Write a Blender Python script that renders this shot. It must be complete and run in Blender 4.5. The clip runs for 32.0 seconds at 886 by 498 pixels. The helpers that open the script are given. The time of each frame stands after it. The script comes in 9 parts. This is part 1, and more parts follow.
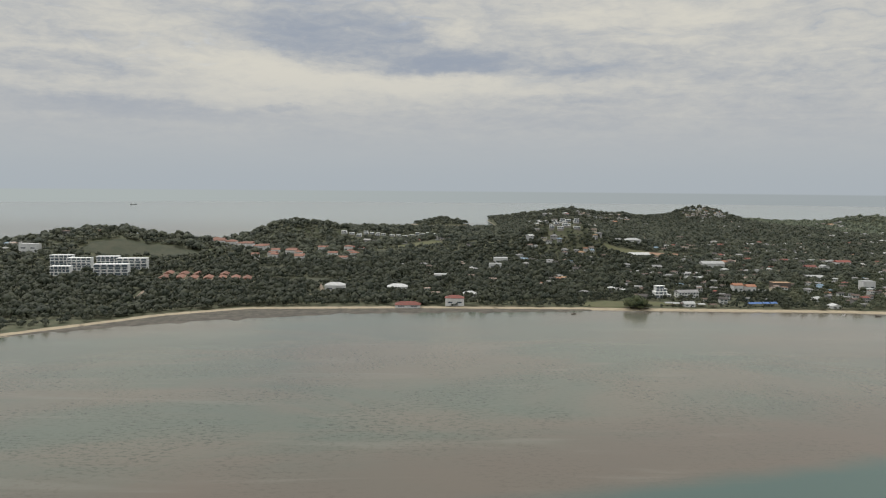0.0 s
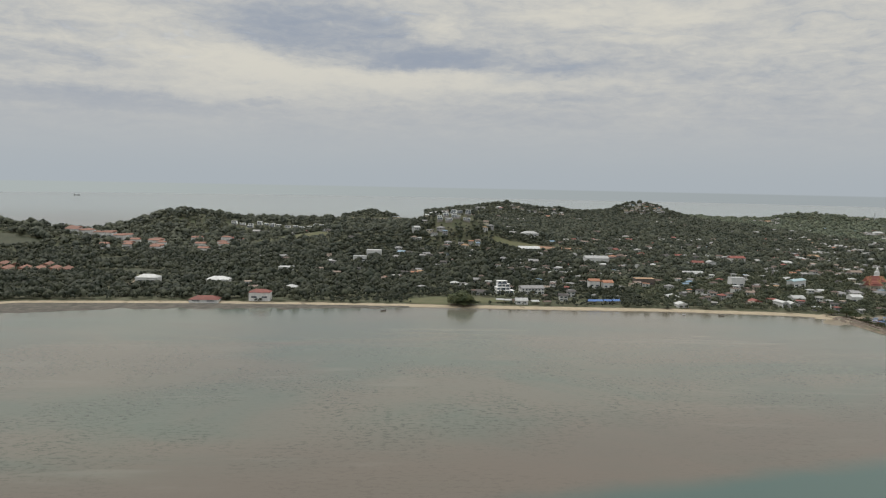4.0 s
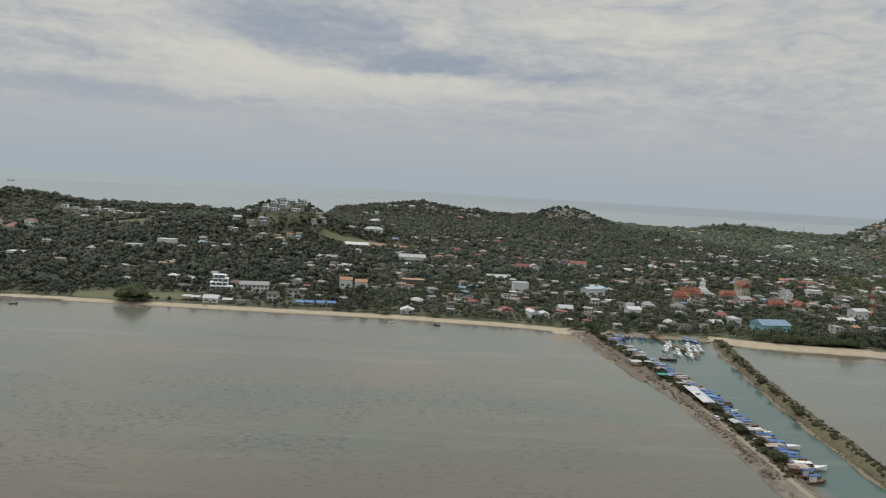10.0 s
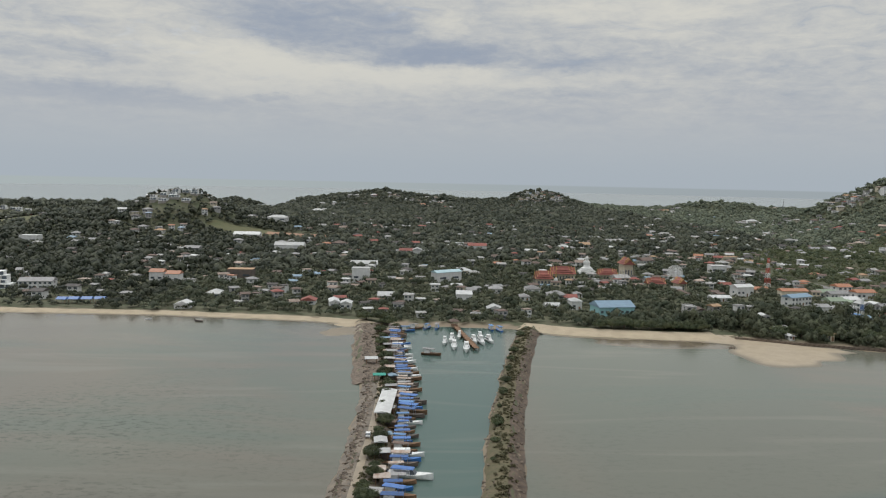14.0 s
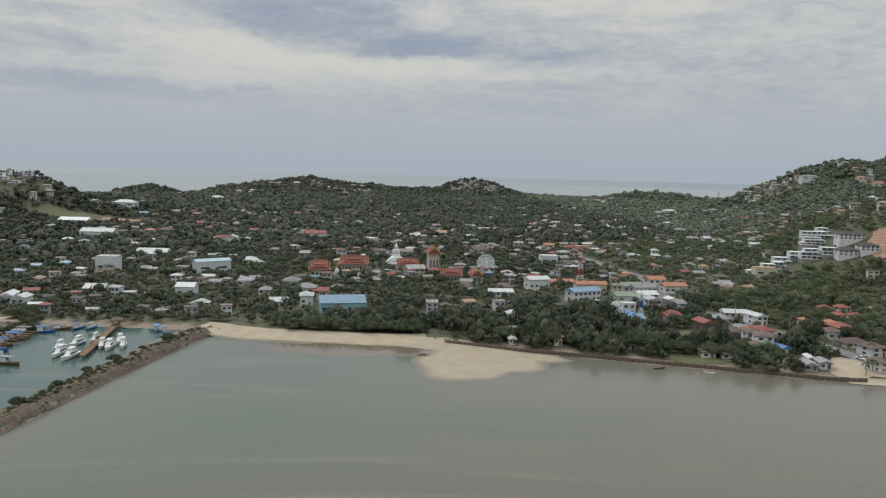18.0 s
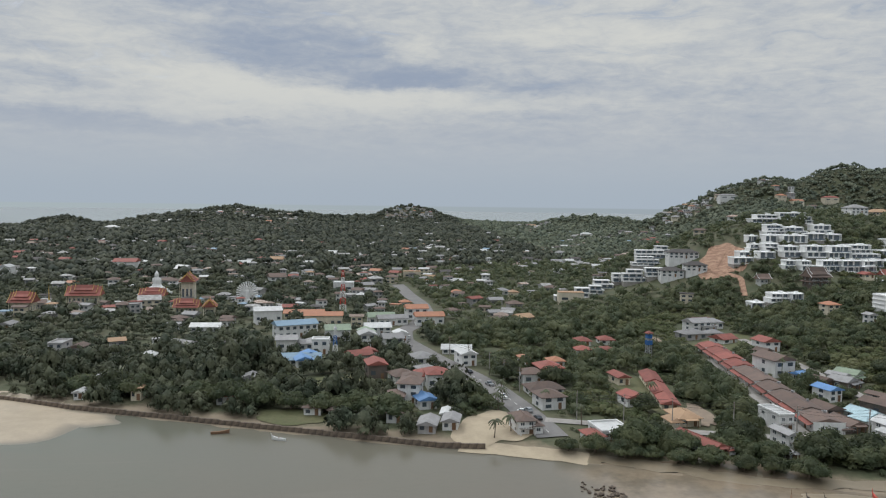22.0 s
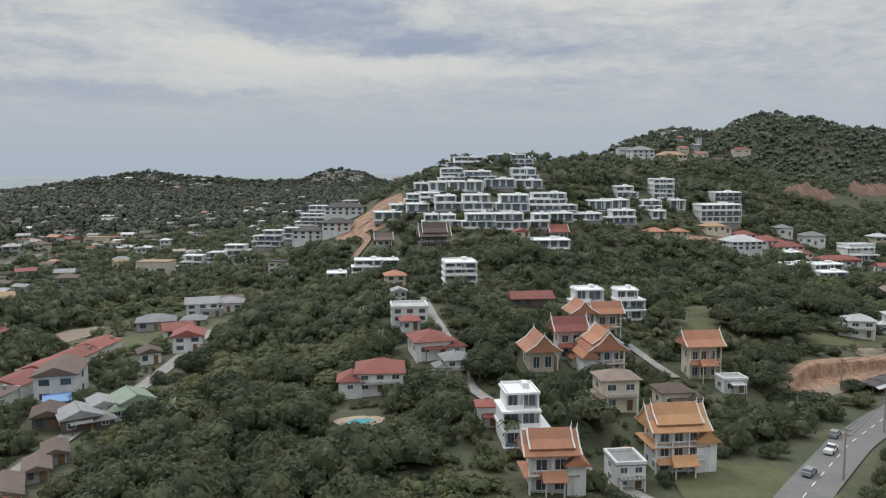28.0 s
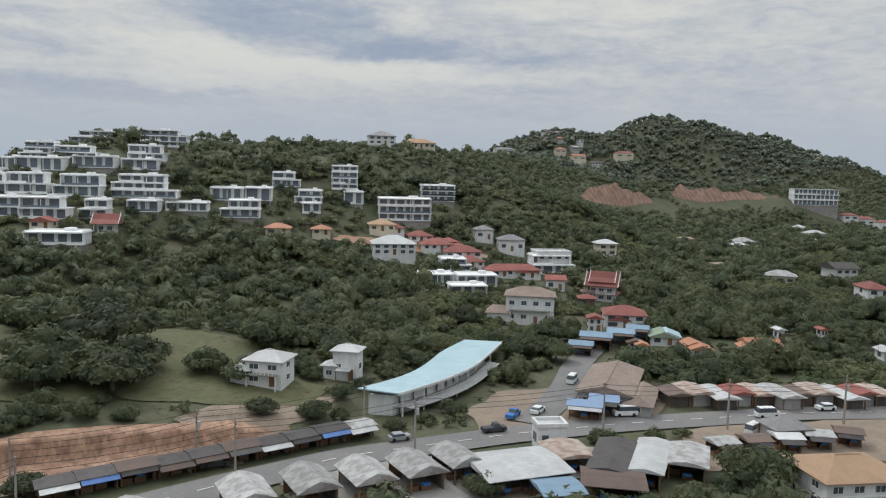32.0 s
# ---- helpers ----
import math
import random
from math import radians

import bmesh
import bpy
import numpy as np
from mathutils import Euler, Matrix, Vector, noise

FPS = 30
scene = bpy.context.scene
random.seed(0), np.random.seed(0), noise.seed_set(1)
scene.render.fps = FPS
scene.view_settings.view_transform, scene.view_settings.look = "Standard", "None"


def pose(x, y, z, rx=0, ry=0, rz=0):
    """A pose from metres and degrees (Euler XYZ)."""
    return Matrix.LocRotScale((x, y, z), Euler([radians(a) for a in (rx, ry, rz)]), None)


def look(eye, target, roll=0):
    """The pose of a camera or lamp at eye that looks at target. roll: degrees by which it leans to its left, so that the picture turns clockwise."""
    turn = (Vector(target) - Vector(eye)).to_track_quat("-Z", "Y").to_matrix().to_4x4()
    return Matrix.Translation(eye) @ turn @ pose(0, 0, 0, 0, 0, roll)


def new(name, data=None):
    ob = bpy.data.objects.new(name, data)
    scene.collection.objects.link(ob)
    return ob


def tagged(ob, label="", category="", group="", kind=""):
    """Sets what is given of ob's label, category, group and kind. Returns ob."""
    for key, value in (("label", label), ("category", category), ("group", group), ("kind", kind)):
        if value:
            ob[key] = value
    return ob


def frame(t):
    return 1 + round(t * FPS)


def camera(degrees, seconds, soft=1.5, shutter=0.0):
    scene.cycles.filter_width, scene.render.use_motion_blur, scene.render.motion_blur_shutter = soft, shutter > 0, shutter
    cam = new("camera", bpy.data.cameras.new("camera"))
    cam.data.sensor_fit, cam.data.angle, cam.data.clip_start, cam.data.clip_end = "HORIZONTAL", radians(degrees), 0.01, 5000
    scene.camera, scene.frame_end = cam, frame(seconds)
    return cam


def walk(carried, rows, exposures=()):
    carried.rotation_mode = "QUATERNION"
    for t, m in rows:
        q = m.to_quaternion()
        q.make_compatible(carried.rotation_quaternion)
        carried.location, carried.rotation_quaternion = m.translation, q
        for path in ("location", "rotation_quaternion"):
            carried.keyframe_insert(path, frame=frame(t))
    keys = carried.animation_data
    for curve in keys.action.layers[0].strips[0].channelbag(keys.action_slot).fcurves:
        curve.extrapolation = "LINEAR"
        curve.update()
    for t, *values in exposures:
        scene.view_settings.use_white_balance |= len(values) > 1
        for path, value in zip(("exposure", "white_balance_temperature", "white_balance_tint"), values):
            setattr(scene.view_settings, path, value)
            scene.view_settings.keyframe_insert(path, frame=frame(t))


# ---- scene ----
cam = camera(59.67, 32.0, soft=1.15)
PATH = [  # seconds, eye, yaw, pitch, roll
    (0.0, (1.75, 9.27, 104.62), -0.892, -4.645, 0.469),
    (0.5, (19.05, 17.43, 103.37), -1.046, -4.834, 0.451),
    (1.0, (36.35, 25.59, 102.15), -0.648, -5.237, 0.255),
    (1.5, (53.63, 33.75, 100.96), -1.109, -4.978, 0.302),
    (2.0, (70.91, 41.91, 99.79), -0.865, -4.677, 0.337),
    (2.5, (88.19, 50.08, 98.64), -1.191, -4.307, 0.283),
    (3.0, (105.46, 58.25, 97.52), -1.742, -4.221, 0.307),
    (3.5, (122.72, 66.42, 96.42), -2.198, -4.616, 0.840),
    (5.5, (191.71, 99.14, 92.21), -2.152, -5.104, 1.721),
    (6.0, (208.95, 107.33, 91.20), -2.133, -4.268, 2.045),
    (6.5, (226.18, 115.52, 90.20), -2.365, -4.047, 2.125),
    (7.0, (243.41, 123.71, 89.22), -1.897, -4.605, 2.172),
    (7.5, (260.64, 131.90, 88.25), -2.400, -4.675, 2.758),
    (8.0, (277.86, 140.10, 87.28), -2.629, -4.689, 3.238),
    (8.5, (295.08, 148.30, 86.33), -2.748, -4.636, 3.326),
    (9.0, (312.30, 156.50, 85.38), -2.825, -4.473, 3.465),
    (9.5, (329.51, 164.70, 84.45), -2.785, -4.528, 3.503),
    (10.0, (346.73, 172.90, 83.51), -3.238, -4.508, 3.369),
    (10.5, (363.94, 181.11, 82.59), -3.262, -4.868, 3.331),
    (11.0, (381.15, 189.32, 81.67), -3.102, -5.303, 3.255),
    (11.5, (398.36, 197.53, 80.75), -3.601, -5.512, 3.035),
    (12.0, (415.57, 205.74, 79.84), -3.164, -5.932, 2.803),
    (12.5, (432.79, 213.95, 78.93), -2.278, -6.432, 2.330),
    (13.0, (450.00, 222.16, 78.02), -1.816, -6.273, 1.932),
    (13.5, (467.21, 230.38, 77.11), -1.823, -5.395, 1.488),
    (15.5, (536.07, 263.24, 73.47), -1.858, -5.104, 0.820),
    (16.0, (553.29, 271.45, 72.56), -2.361, -5.205, 1.034),
    (16.5, (570.51, 279.66, 71.65), -2.820, -5.504, 1.214),
    (17.0, (587.73, 287.87, 70.73), -2.433, -6.028, 1.481),
    (17.5, (604.96, 296.08, 69.81), -2.626, -6.004, 1.598),
    (18.0, (622.19, 304.29, 68.89), -3.150, -5.768, 1.512),
    (18.5, (639.42, 312.50, 67.97), -2.753, -5.833, 1.263),
    (19.0, (656.66, 320.70, 67.04), -3.027, -5.643, 1.075),
    (19.5, (673.90, 328.90, 66.11), -2.936, -5.487, 0.828),
    (20.0, (691.15, 337.10, 65.17), -3.544, -5.032, 0.816),
    (20.5, (708.40, 345.30, 64.23), -3.082, -5.034, 0.718),
    (21.0, (725.65, 353.49, 63.28), -3.212, -4.639, 0.705),
    (21.5, (742.91, 361.67, 62.33), -3.205, -3.954, 0.784),
    (22.0, (760.18, 369.85, 61.38), -3.870, -3.521, 0.706),
    (22.5, (777.45, 378.03, 60.42), -4.023, -4.502, 0.540),
    (23.0, (794.73, 386.20, 59.46), -2.705, -7.536, 0.230),
    (23.5, (812.01, 394.36, 58.50), -2.792, -7.951, -0.294),
    (24.0, (829.30, 402.52, 57.53), -3.091, -7.545, -0.776),
    (24.5, (846.60, 410.67, 56.55), -3.424, -7.104, -1.174),
    (25.0, (863.90, 418.81, 55.58), -3.698, -7.107, -1.129),
    (25.5, (881.21, 426.95, 54.60), -3.883, -7.145, -0.669),
    (27.5, (950.54, 459.39, 50.65), -3.567, -5.499, -0.027),
    (28.0, (967.89, 467.48, 49.66), -2.582, -5.912, -0.172),
    (28.5, (985.25, 475.55, 48.67), -4.015, -4.786, -0.225),
    (29.0, (1002.62, 483.61, 47.68), -4.002, -4.239, -0.414),
    (29.5, (1020.00, 491.66, 46.69), -4.404, -3.713, -0.521),
    (30.0, (1037.39, 499.70, 45.70), -5.380, -3.617, -0.646),
    (30.5, (1054.79, 507.72, 44.71), -5.475, -4.381, -0.107),
    (31.0, (1072.20, 515.73, 43.72), -5.752, -5.173, 0.833),
    (31.5, (1089.61, 523.72, 42.74), -5.232, -5.941, 1.389),
    (32.0, (1107.04, 531.70, 41.76), -4.704, -5.465, 1.474),
]


EXPOSURES = [  # seconds, stops, kelvin, tint
    (0, 0.0, 6450, 10), (6, -0.02, 6400, 10), (9, -0.08, 6300, 10), (11, -0.08, 6250, 10), (13, 0.0, 6250, 10), (17, -0.04, 6150, 10), (21, 0.0, 6000, 10), (22.3, 0.0, 6000, 10), (23, 0.12, 6000, 10),
    (25, 0.06, 6000, 10), (28, 0.06, 6000, 10), (32, 0.08, 6000, 10)]


def aim(eye, yaw, pitch, roll):
    a, b = radians(yaw), radians(pitch)
    way = Vector((-math.sin(a) * math.cos(b), math.cos(a) * math.cos(b), math.sin(b)))
    return look(eye, Vector(eye) + way, roll)


walk(cam, [(t, aim(eye, yaw, pitch, roll)) for t, eye, yaw, pitch, roll in PATH], EXPOSURES)

# ---- light: an overcast tropical afternoon ----
world = bpy.data.worlds.new("sky")
scene.world = world
world.use_nodes = True
SUN_UP, SUN_TURN = 48.0, -35.0          # degrees above the horizon; clockwise from +y


def tree_tools(tree):
    nodes, links = tree.nodes, tree.links

    def node(kind, **values):
        n = nodes.new(kind)
        for key, value in values.items():
            if key in n.inputs:
                n.inputs[key].default_value = value
        return n

    def mathn(op, a, b=None, c=None, clamp=False):
        n = nodes.new("ShaderNodeMath")
        n.operation, n.use_clamp = op, clamp
        for i, v in enumerate((a, b, c)):
            if v is None:
                continue
            if isinstance(v, (int, float)):
                n.inputs[i].default_value = v
            else:
                links.new(v, n.inputs[i])
        return n.outputs[0]

    def mix(f, a, b):
        n = nodes.new("ShaderNodeMix")
        n.data_type = "RGBA"
        for i, v in ((0, f), (6, a), (7, b)):
            if isinstance(v, (int, float)):
                n.inputs[i].default_value = v
            elif isinstance(v, (tuple, list)):
                n.inputs[i].default_value = (*v, 1) if len(v) == 3 else v
            else:
                links.new(v, n.inputs[i])
        return n.outputs[2]

    def ramp(value, *stops):
        n = nodes.new("ShaderNodeMapRange")
        n.interpolation_type = "SMOOTHSTEP"
        links.new(value, n.inputs[0])
        for i, v in enumerate(stops):
            n.inputs[i + 1].default_value = v
        return n.outputs[0]

    return nodes, links, node, mathn, mix, ramp


def build_sky():
    nodes, links, node, mathn, mix, ramp = tree_tools(world.node_tree)
    nodes.clear()
    sky = nodes.new("ShaderNodeTexSky")
    sky.sky_type, sky.sun_disc = "NISHITA", False
    sky.sun_elevation, sky.sun_rotation = radians(SUN_UP), radians(SUN_TURN)
    sky.dust_density, sky.air_density = 3.0, 1.0
    clear = nodes.new("ShaderNodeVectorMath")
    clear.operation = "SCALE"
    links.new(sky.outputs[0], clear.inputs[0])
    clear.inputs["Scale"].default_value = 0.09
    where = nodes.new("ShaderNodeTexCoord").outputs["Generated"]
    parts = nodes.new("ShaderNodeSeparateXYZ")
    links.new(where, parts.inputs[0])
    x, y, z = parts.outputs
    side = mathn("ARCTAN2", x, y)                    # to the right of +y, radians
    up = mathn("ARCSINE", z)

    def cloud(sx, sy, scale, detail, rough, ox=0.0, warp=0.3):
        c = nodes.new("ShaderNodeCombineXYZ")
        links.new(mathn("MULTIPLY_ADD", side, sx, ox), c.inputs[0])
        links.new(mathn("MULTIPLY", up, sy), c.inputs[1])
        n = node("ShaderNodeTexNoise", Scale=scale, Detail=detail, Roughness=rough, Distortion=warp)
        links.new(c.outputs[0], n.inputs["Vector"])
        return n.outputs["Fac"]

    def ragged(axis, seed):
        """The axis bent by two sizes of noise, so that cloud edges fray."""
        return mathn("ADD", axis, mathn("ADD", mathn("MULTIPLY_ADD", cloud(1.0, 2.6, 9.0, 4.0, 0.6, seed), 0.09, -0.045),
                                        mathn("MULTIPLY_ADD", cloud(1.0, 2.2, 34.0, 4.0, 0.65, seed + 3.0), 0.04, -0.02)))

    def lobe(cx, cy, rx, ry, tilt=0.0):
        dx = mathn("SUBTRACT", frayed_side, cx)
        dy = mathn("SUBTRACT", mathn("MULTIPLY_ADD", dx, -tilt, frayed_up), cy)
        a, b = mathn("DIVIDE", dx, rx), mathn("DIVIDE", dy, ry)
        return ramp(mathn("ADD", mathn("MULTIPLY", a, a), mathn("MULTIPLY", b, b)), 0.0, 1.6, 1.0, 0.0)

    frayed_side, bent_up = ragged(side, 11.0), ragged(up, 23.0)
    frayed_up = mathn("MULTIPLY_ADD", mathn("SUBTRACT", bent_up, up), 0.38, up)
    big = cloud(1.0, 3.2, 3.6, 5.0, 0.55, 1.7, 0.6)
    wisp = cloud(1.0, 4.2, 11.0, 7.0, 0.62, 4.1, 0.9)
    fine = cloud(1.0, 3.0, 38.0, 5.0, 0.65, 8.3, 0.5)
    bright = mathn("ADD", mathn("MULTIPLY_ADD", big, 0.30, 0.065), mathn("MULTIPLY_ADD", wisp, 0.38, mathn("MULTIPLY", fine, 0.30)))
    lift = mathn("MULTIPLY", lobe(-0.25, 0.128, 0.32, 0.034, -0.03), 0.15)
    for spot in ((-0.27, 0.162, 0.13, 0.026, -0.22, 0.11), (0.09, 0.126, 0.28, 0.015, -0.02, 0.13), (0.028, 0.189, 0.035, 0.013, 0.0, 0.13),
                 (0.30, 0.183, 0.06, 0.012, 0.0, 0.10), (0.19, 0.208, 0.08, 0.012, 0.0, 0.09), (0.33, 0.206, 0.06, 0.012, 0.0, 0.08), (0.45, 0.175, 0.14, 0.022, 0.12, 0.07),
                 (-0.45, 0.20, 0.12, 0.022, 0.0, 0.05), (-0.085, 0.179, 0.15, 0.036, -0.12, -0.19), (0.03, 0.154, 0.10, 0.016, 0.10, -0.12), (-0.43, 0.136, 0.09, 0.015, 0.0, -0.17),
                 (-0.37, 0.090, 0.15, 0.014, -0.05, -0.15), (-0.19, 0.097, 0.025, 0.006, 0.0, -0.14), (0.157, 0.113, 0.07, 0.008, 0.0, -0.09), (0.16, 0.152, 0.10, 0.010, -0.05, -0.08),
                 (-0.22, 0.245, 0.12, 0.025, 0.0, -0.08), (0.35, 0.24, 0.3, 0.05, 0.0, 0.05), (0.0, 0.066, 0.9, 0.026, 0.0, -0.05)):
        lift = mathn("ADD", lift, mathn("MULTIPLY", lobe(*spot[:5]), spot[5]))
    veil = ramp(up, 0.02, 0.16, 0.12, 1.0)           # cloud relief melts into haze towards the horizon
    bright = mathn("ADD", bright, mathn("MULTIPLY", lift, 1.0))
    tone = ramp(bright, 0.24, 0.86, 0.0, 1.0)
    tone = mathn("ADD", mathn("MULTIPLY", mathn("SUBTRACT", tone, 0.45), veil), 0.45)
    grey, cream = SKY_GREY, SKY_CREAM
    clouds = mix(tone, grey, cream)
    haze = mix(ramp(up, -0.004, 0.10, 1.0, 0.0), clouds, SKY_HAZE)
    gaps = mathn("MULTIPLY", ramp(wisp, 0.30, 0.42, 0.25, 0.0), ramp(up, 0.05, 0.2, 0.0, 1.0))
    over = mix(gaps, haze, clear.outputs[0])
    sea = mix(ramp(side, -0.5, 0.5, 0.0, 1.0), SEA_FAR, SEA_FAR_DARK)
    over_up = nodes.new("ShaderNodeVectorMath")      # an overcast sky is brighter overhead than near the horizon
    over_up.operation = "SCALE"
    links.new(over, over_up.inputs[0])
    links.new(ramp(up, 0.30, 1.1, 1.0, ZENITH), over_up.inputs["Scale"])
    over = over_up.outputs[0]
    full = mix(ramp(up, -0.0075, -0.0055, 0.0, 1.0), sea, over)
    back = node("ShaderNodeBackground", Strength=SKY_STRENGTH)
    links.new(full, back.inputs[0])
    out = nodes.new("ShaderNodeOutputWorld")
    links.new(back.outputs[0], out.inputs[0])


SKY_GREY, SKY_CREAM, SKY_HAZE = (0.315, 0.355, 0.42), (0.66, 0.635, 0.56), (0.40, 0.44, 0.47)
SEA_FAR, SEA_FAR_DARK = (0.41, 0.45, 0.44), (0.34, 0.375, 0.385)
SKY_STRENGTH, ZENITH = 1.0, 2.8
build_sky()
sun = new("sun", bpy.data.lights.new("sun", "SUN"))
sun.data.energy, sun.data.angle, sun.data.color = 1.1, radians(12), (1.0, 0.95, 0.87)
sun.matrix_world = look((0, 0, 0), (-math.sin(radians(SUN_TURN)) * math.cos(radians(SUN_UP)),
                                    -math.cos(radians(SUN_TURN)) * math.cos(radians(SUN_UP)), -math.sin(radians(SUN_UP))))
scene.view_settings.exposure = 0.0

# ---- materials ----
def material(name, colour, second=None, rough=0.85, metal=0.0, blotch=12.0, blotch_mix=0.6, grain=1.5, grain_amount=0.25,
             bump=0.0, bump_scale=2.0, island=0.0, objects=0.0, spec=0.3, streak=None, thin=0.0, streak_amount=0.25):
    """A rough surface in two tones: large blotches, fine grain, and a change from piece to piece."""
    m = bpy.data.materials.new(name)
    m.use_nodes = True
    nodes, links, node, mathn, mix, ramp = tree_tools(m.node_tree)
    nodes.clear()
    out, shader = nodes.new("ShaderNodeOutputMaterial"), nodes.new("ShaderNodeBsdfPrincipled")
    links.new(shader.outputs[0], out.inputs[0])
    at = nodes.new("ShaderNodeTexCoord").outputs["Object"]
    second = second or tuple(c * 0.72 for c in colour)

    def noise_at(scale, detail=4.0, stretch=None):
        v = at
        if stretch:
            mp = nodes.new("ShaderNodeMapping")
            mp.inputs["Scale"].default_value = stretch
            links.new(at, mp.inputs[0])
            v = mp.outputs[0]
        n = node("ShaderNodeTexNoise", Scale=1.0 / scale, Detail=detail, Roughness=0.6)
        links.new(v, n.inputs["Vector"])
        return n.outputs["Fac"]

    tone = mix(mathn("MULTIPLY", ramp(noise_at(blotch), 0.35, 0.65, 0.0, 1.0), blotch_mix), colour, second)
    shade = mathn("MULTIPLY_ADD", noise_at(grain, 5.0), 2 * grain_amount, 1.0 - grain_amount)
    if streak:
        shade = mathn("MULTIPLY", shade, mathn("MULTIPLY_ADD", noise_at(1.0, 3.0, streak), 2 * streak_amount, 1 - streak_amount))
    if island:
        shade = mathn("MULTIPLY", shade, mathn("MULTIPLY_ADD", nodes.new("ShaderNodeNewGeometry").outputs["Random Per Island"], 2 * island, 1 - island))
    if objects:
        shade = mathn("MULTIPLY", shade, mathn("MULTIPLY_ADD", nodes.new("ShaderNodeObjectInfo").outputs["Random"], 2 * objects, 1 - objects))
    v = nodes.new("ShaderNodeVectorMath")
    v.operation = "SCALE"
    links.new(tone, v.inputs[0])
    links.new(shade, v.inputs["Scale"])
    links.new(v.outputs[0], shader.inputs["Base Color"])
    shader.inputs["Roughness"].default_value, shader.inputs["Metallic"].default_value = rough, metal
    shader.inputs["Specular IOR Level"].default_value = spec
    if thin:                                         # light that shines through leaves
        through_leaf, both = nodes.new("ShaderNodeBsdfTranslucent"), nodes.new("ShaderNodeMixShader")
        links.new(v.outputs[0], through_leaf.inputs[0])
        both.inputs[0].default_value = thin
        links.new(shader.outputs[0], both.inputs[1])
        links.new(through_leaf.outputs[0], both.inputs[2])
        links.new(both.outputs[0], out.inputs[0])
    if bump:
        b = node("ShaderNodeBump", Strength=min(1.0, bump), Distance=bump)
        links.new(noise_at(bump_scale, 6.0), b.inputs["Height"])
        links.new(b.outputs[0], shader.inputs["Normal"])
    return m


def by_level(m, low, low_second, z0, z1, spread, scale=0.12):
    """Lets a ground material give way to another tone on its lowest parts, along an uneven line."""
    nodes, links, node, mathn, mix, ramp = tree_tools(m.node_tree)
    shader = next(n for n in nodes if n.type == "BSDF_PRINCIPLED")
    above = shader.inputs["Base Color"].links[0].from_socket
    at = nodes.new("ShaderNodeNewGeometry").outputs["Position"]
    sep = nodes.new("ShaderNodeSeparateXYZ")
    links.new(at, sep.inputs[0])
    patchy = node("ShaderNodeTexNoise", Scale=scale, Detail=6.0, Roughness=0.65)
    links.new(at, patchy.inputs["Vector"])
    level = mathn("ADD", sep.outputs[2], mathn("MULTIPLY_ADD", patchy.outputs["Fac"], 2 * spread, -spread))
    links.new(mix(ramp(level, z0, z1, 1.0, 0.0), above, mix(patchy.outputs["Fac"], low, low_second)), shader.inputs["Base Color"])
    return m


def glass_material(name, tint):
    m = bpy.data.materials.new(name)
    m.use_nodes = True
    s = m.node_tree.nodes["Principled BSDF"]
    s.inputs["Base Color"].default_value, s.inputs["Roughness"].default_value = (*tint, 1), 0.08
    s.inputs["Specular IOR Level"].default_value = 0.6
    return m


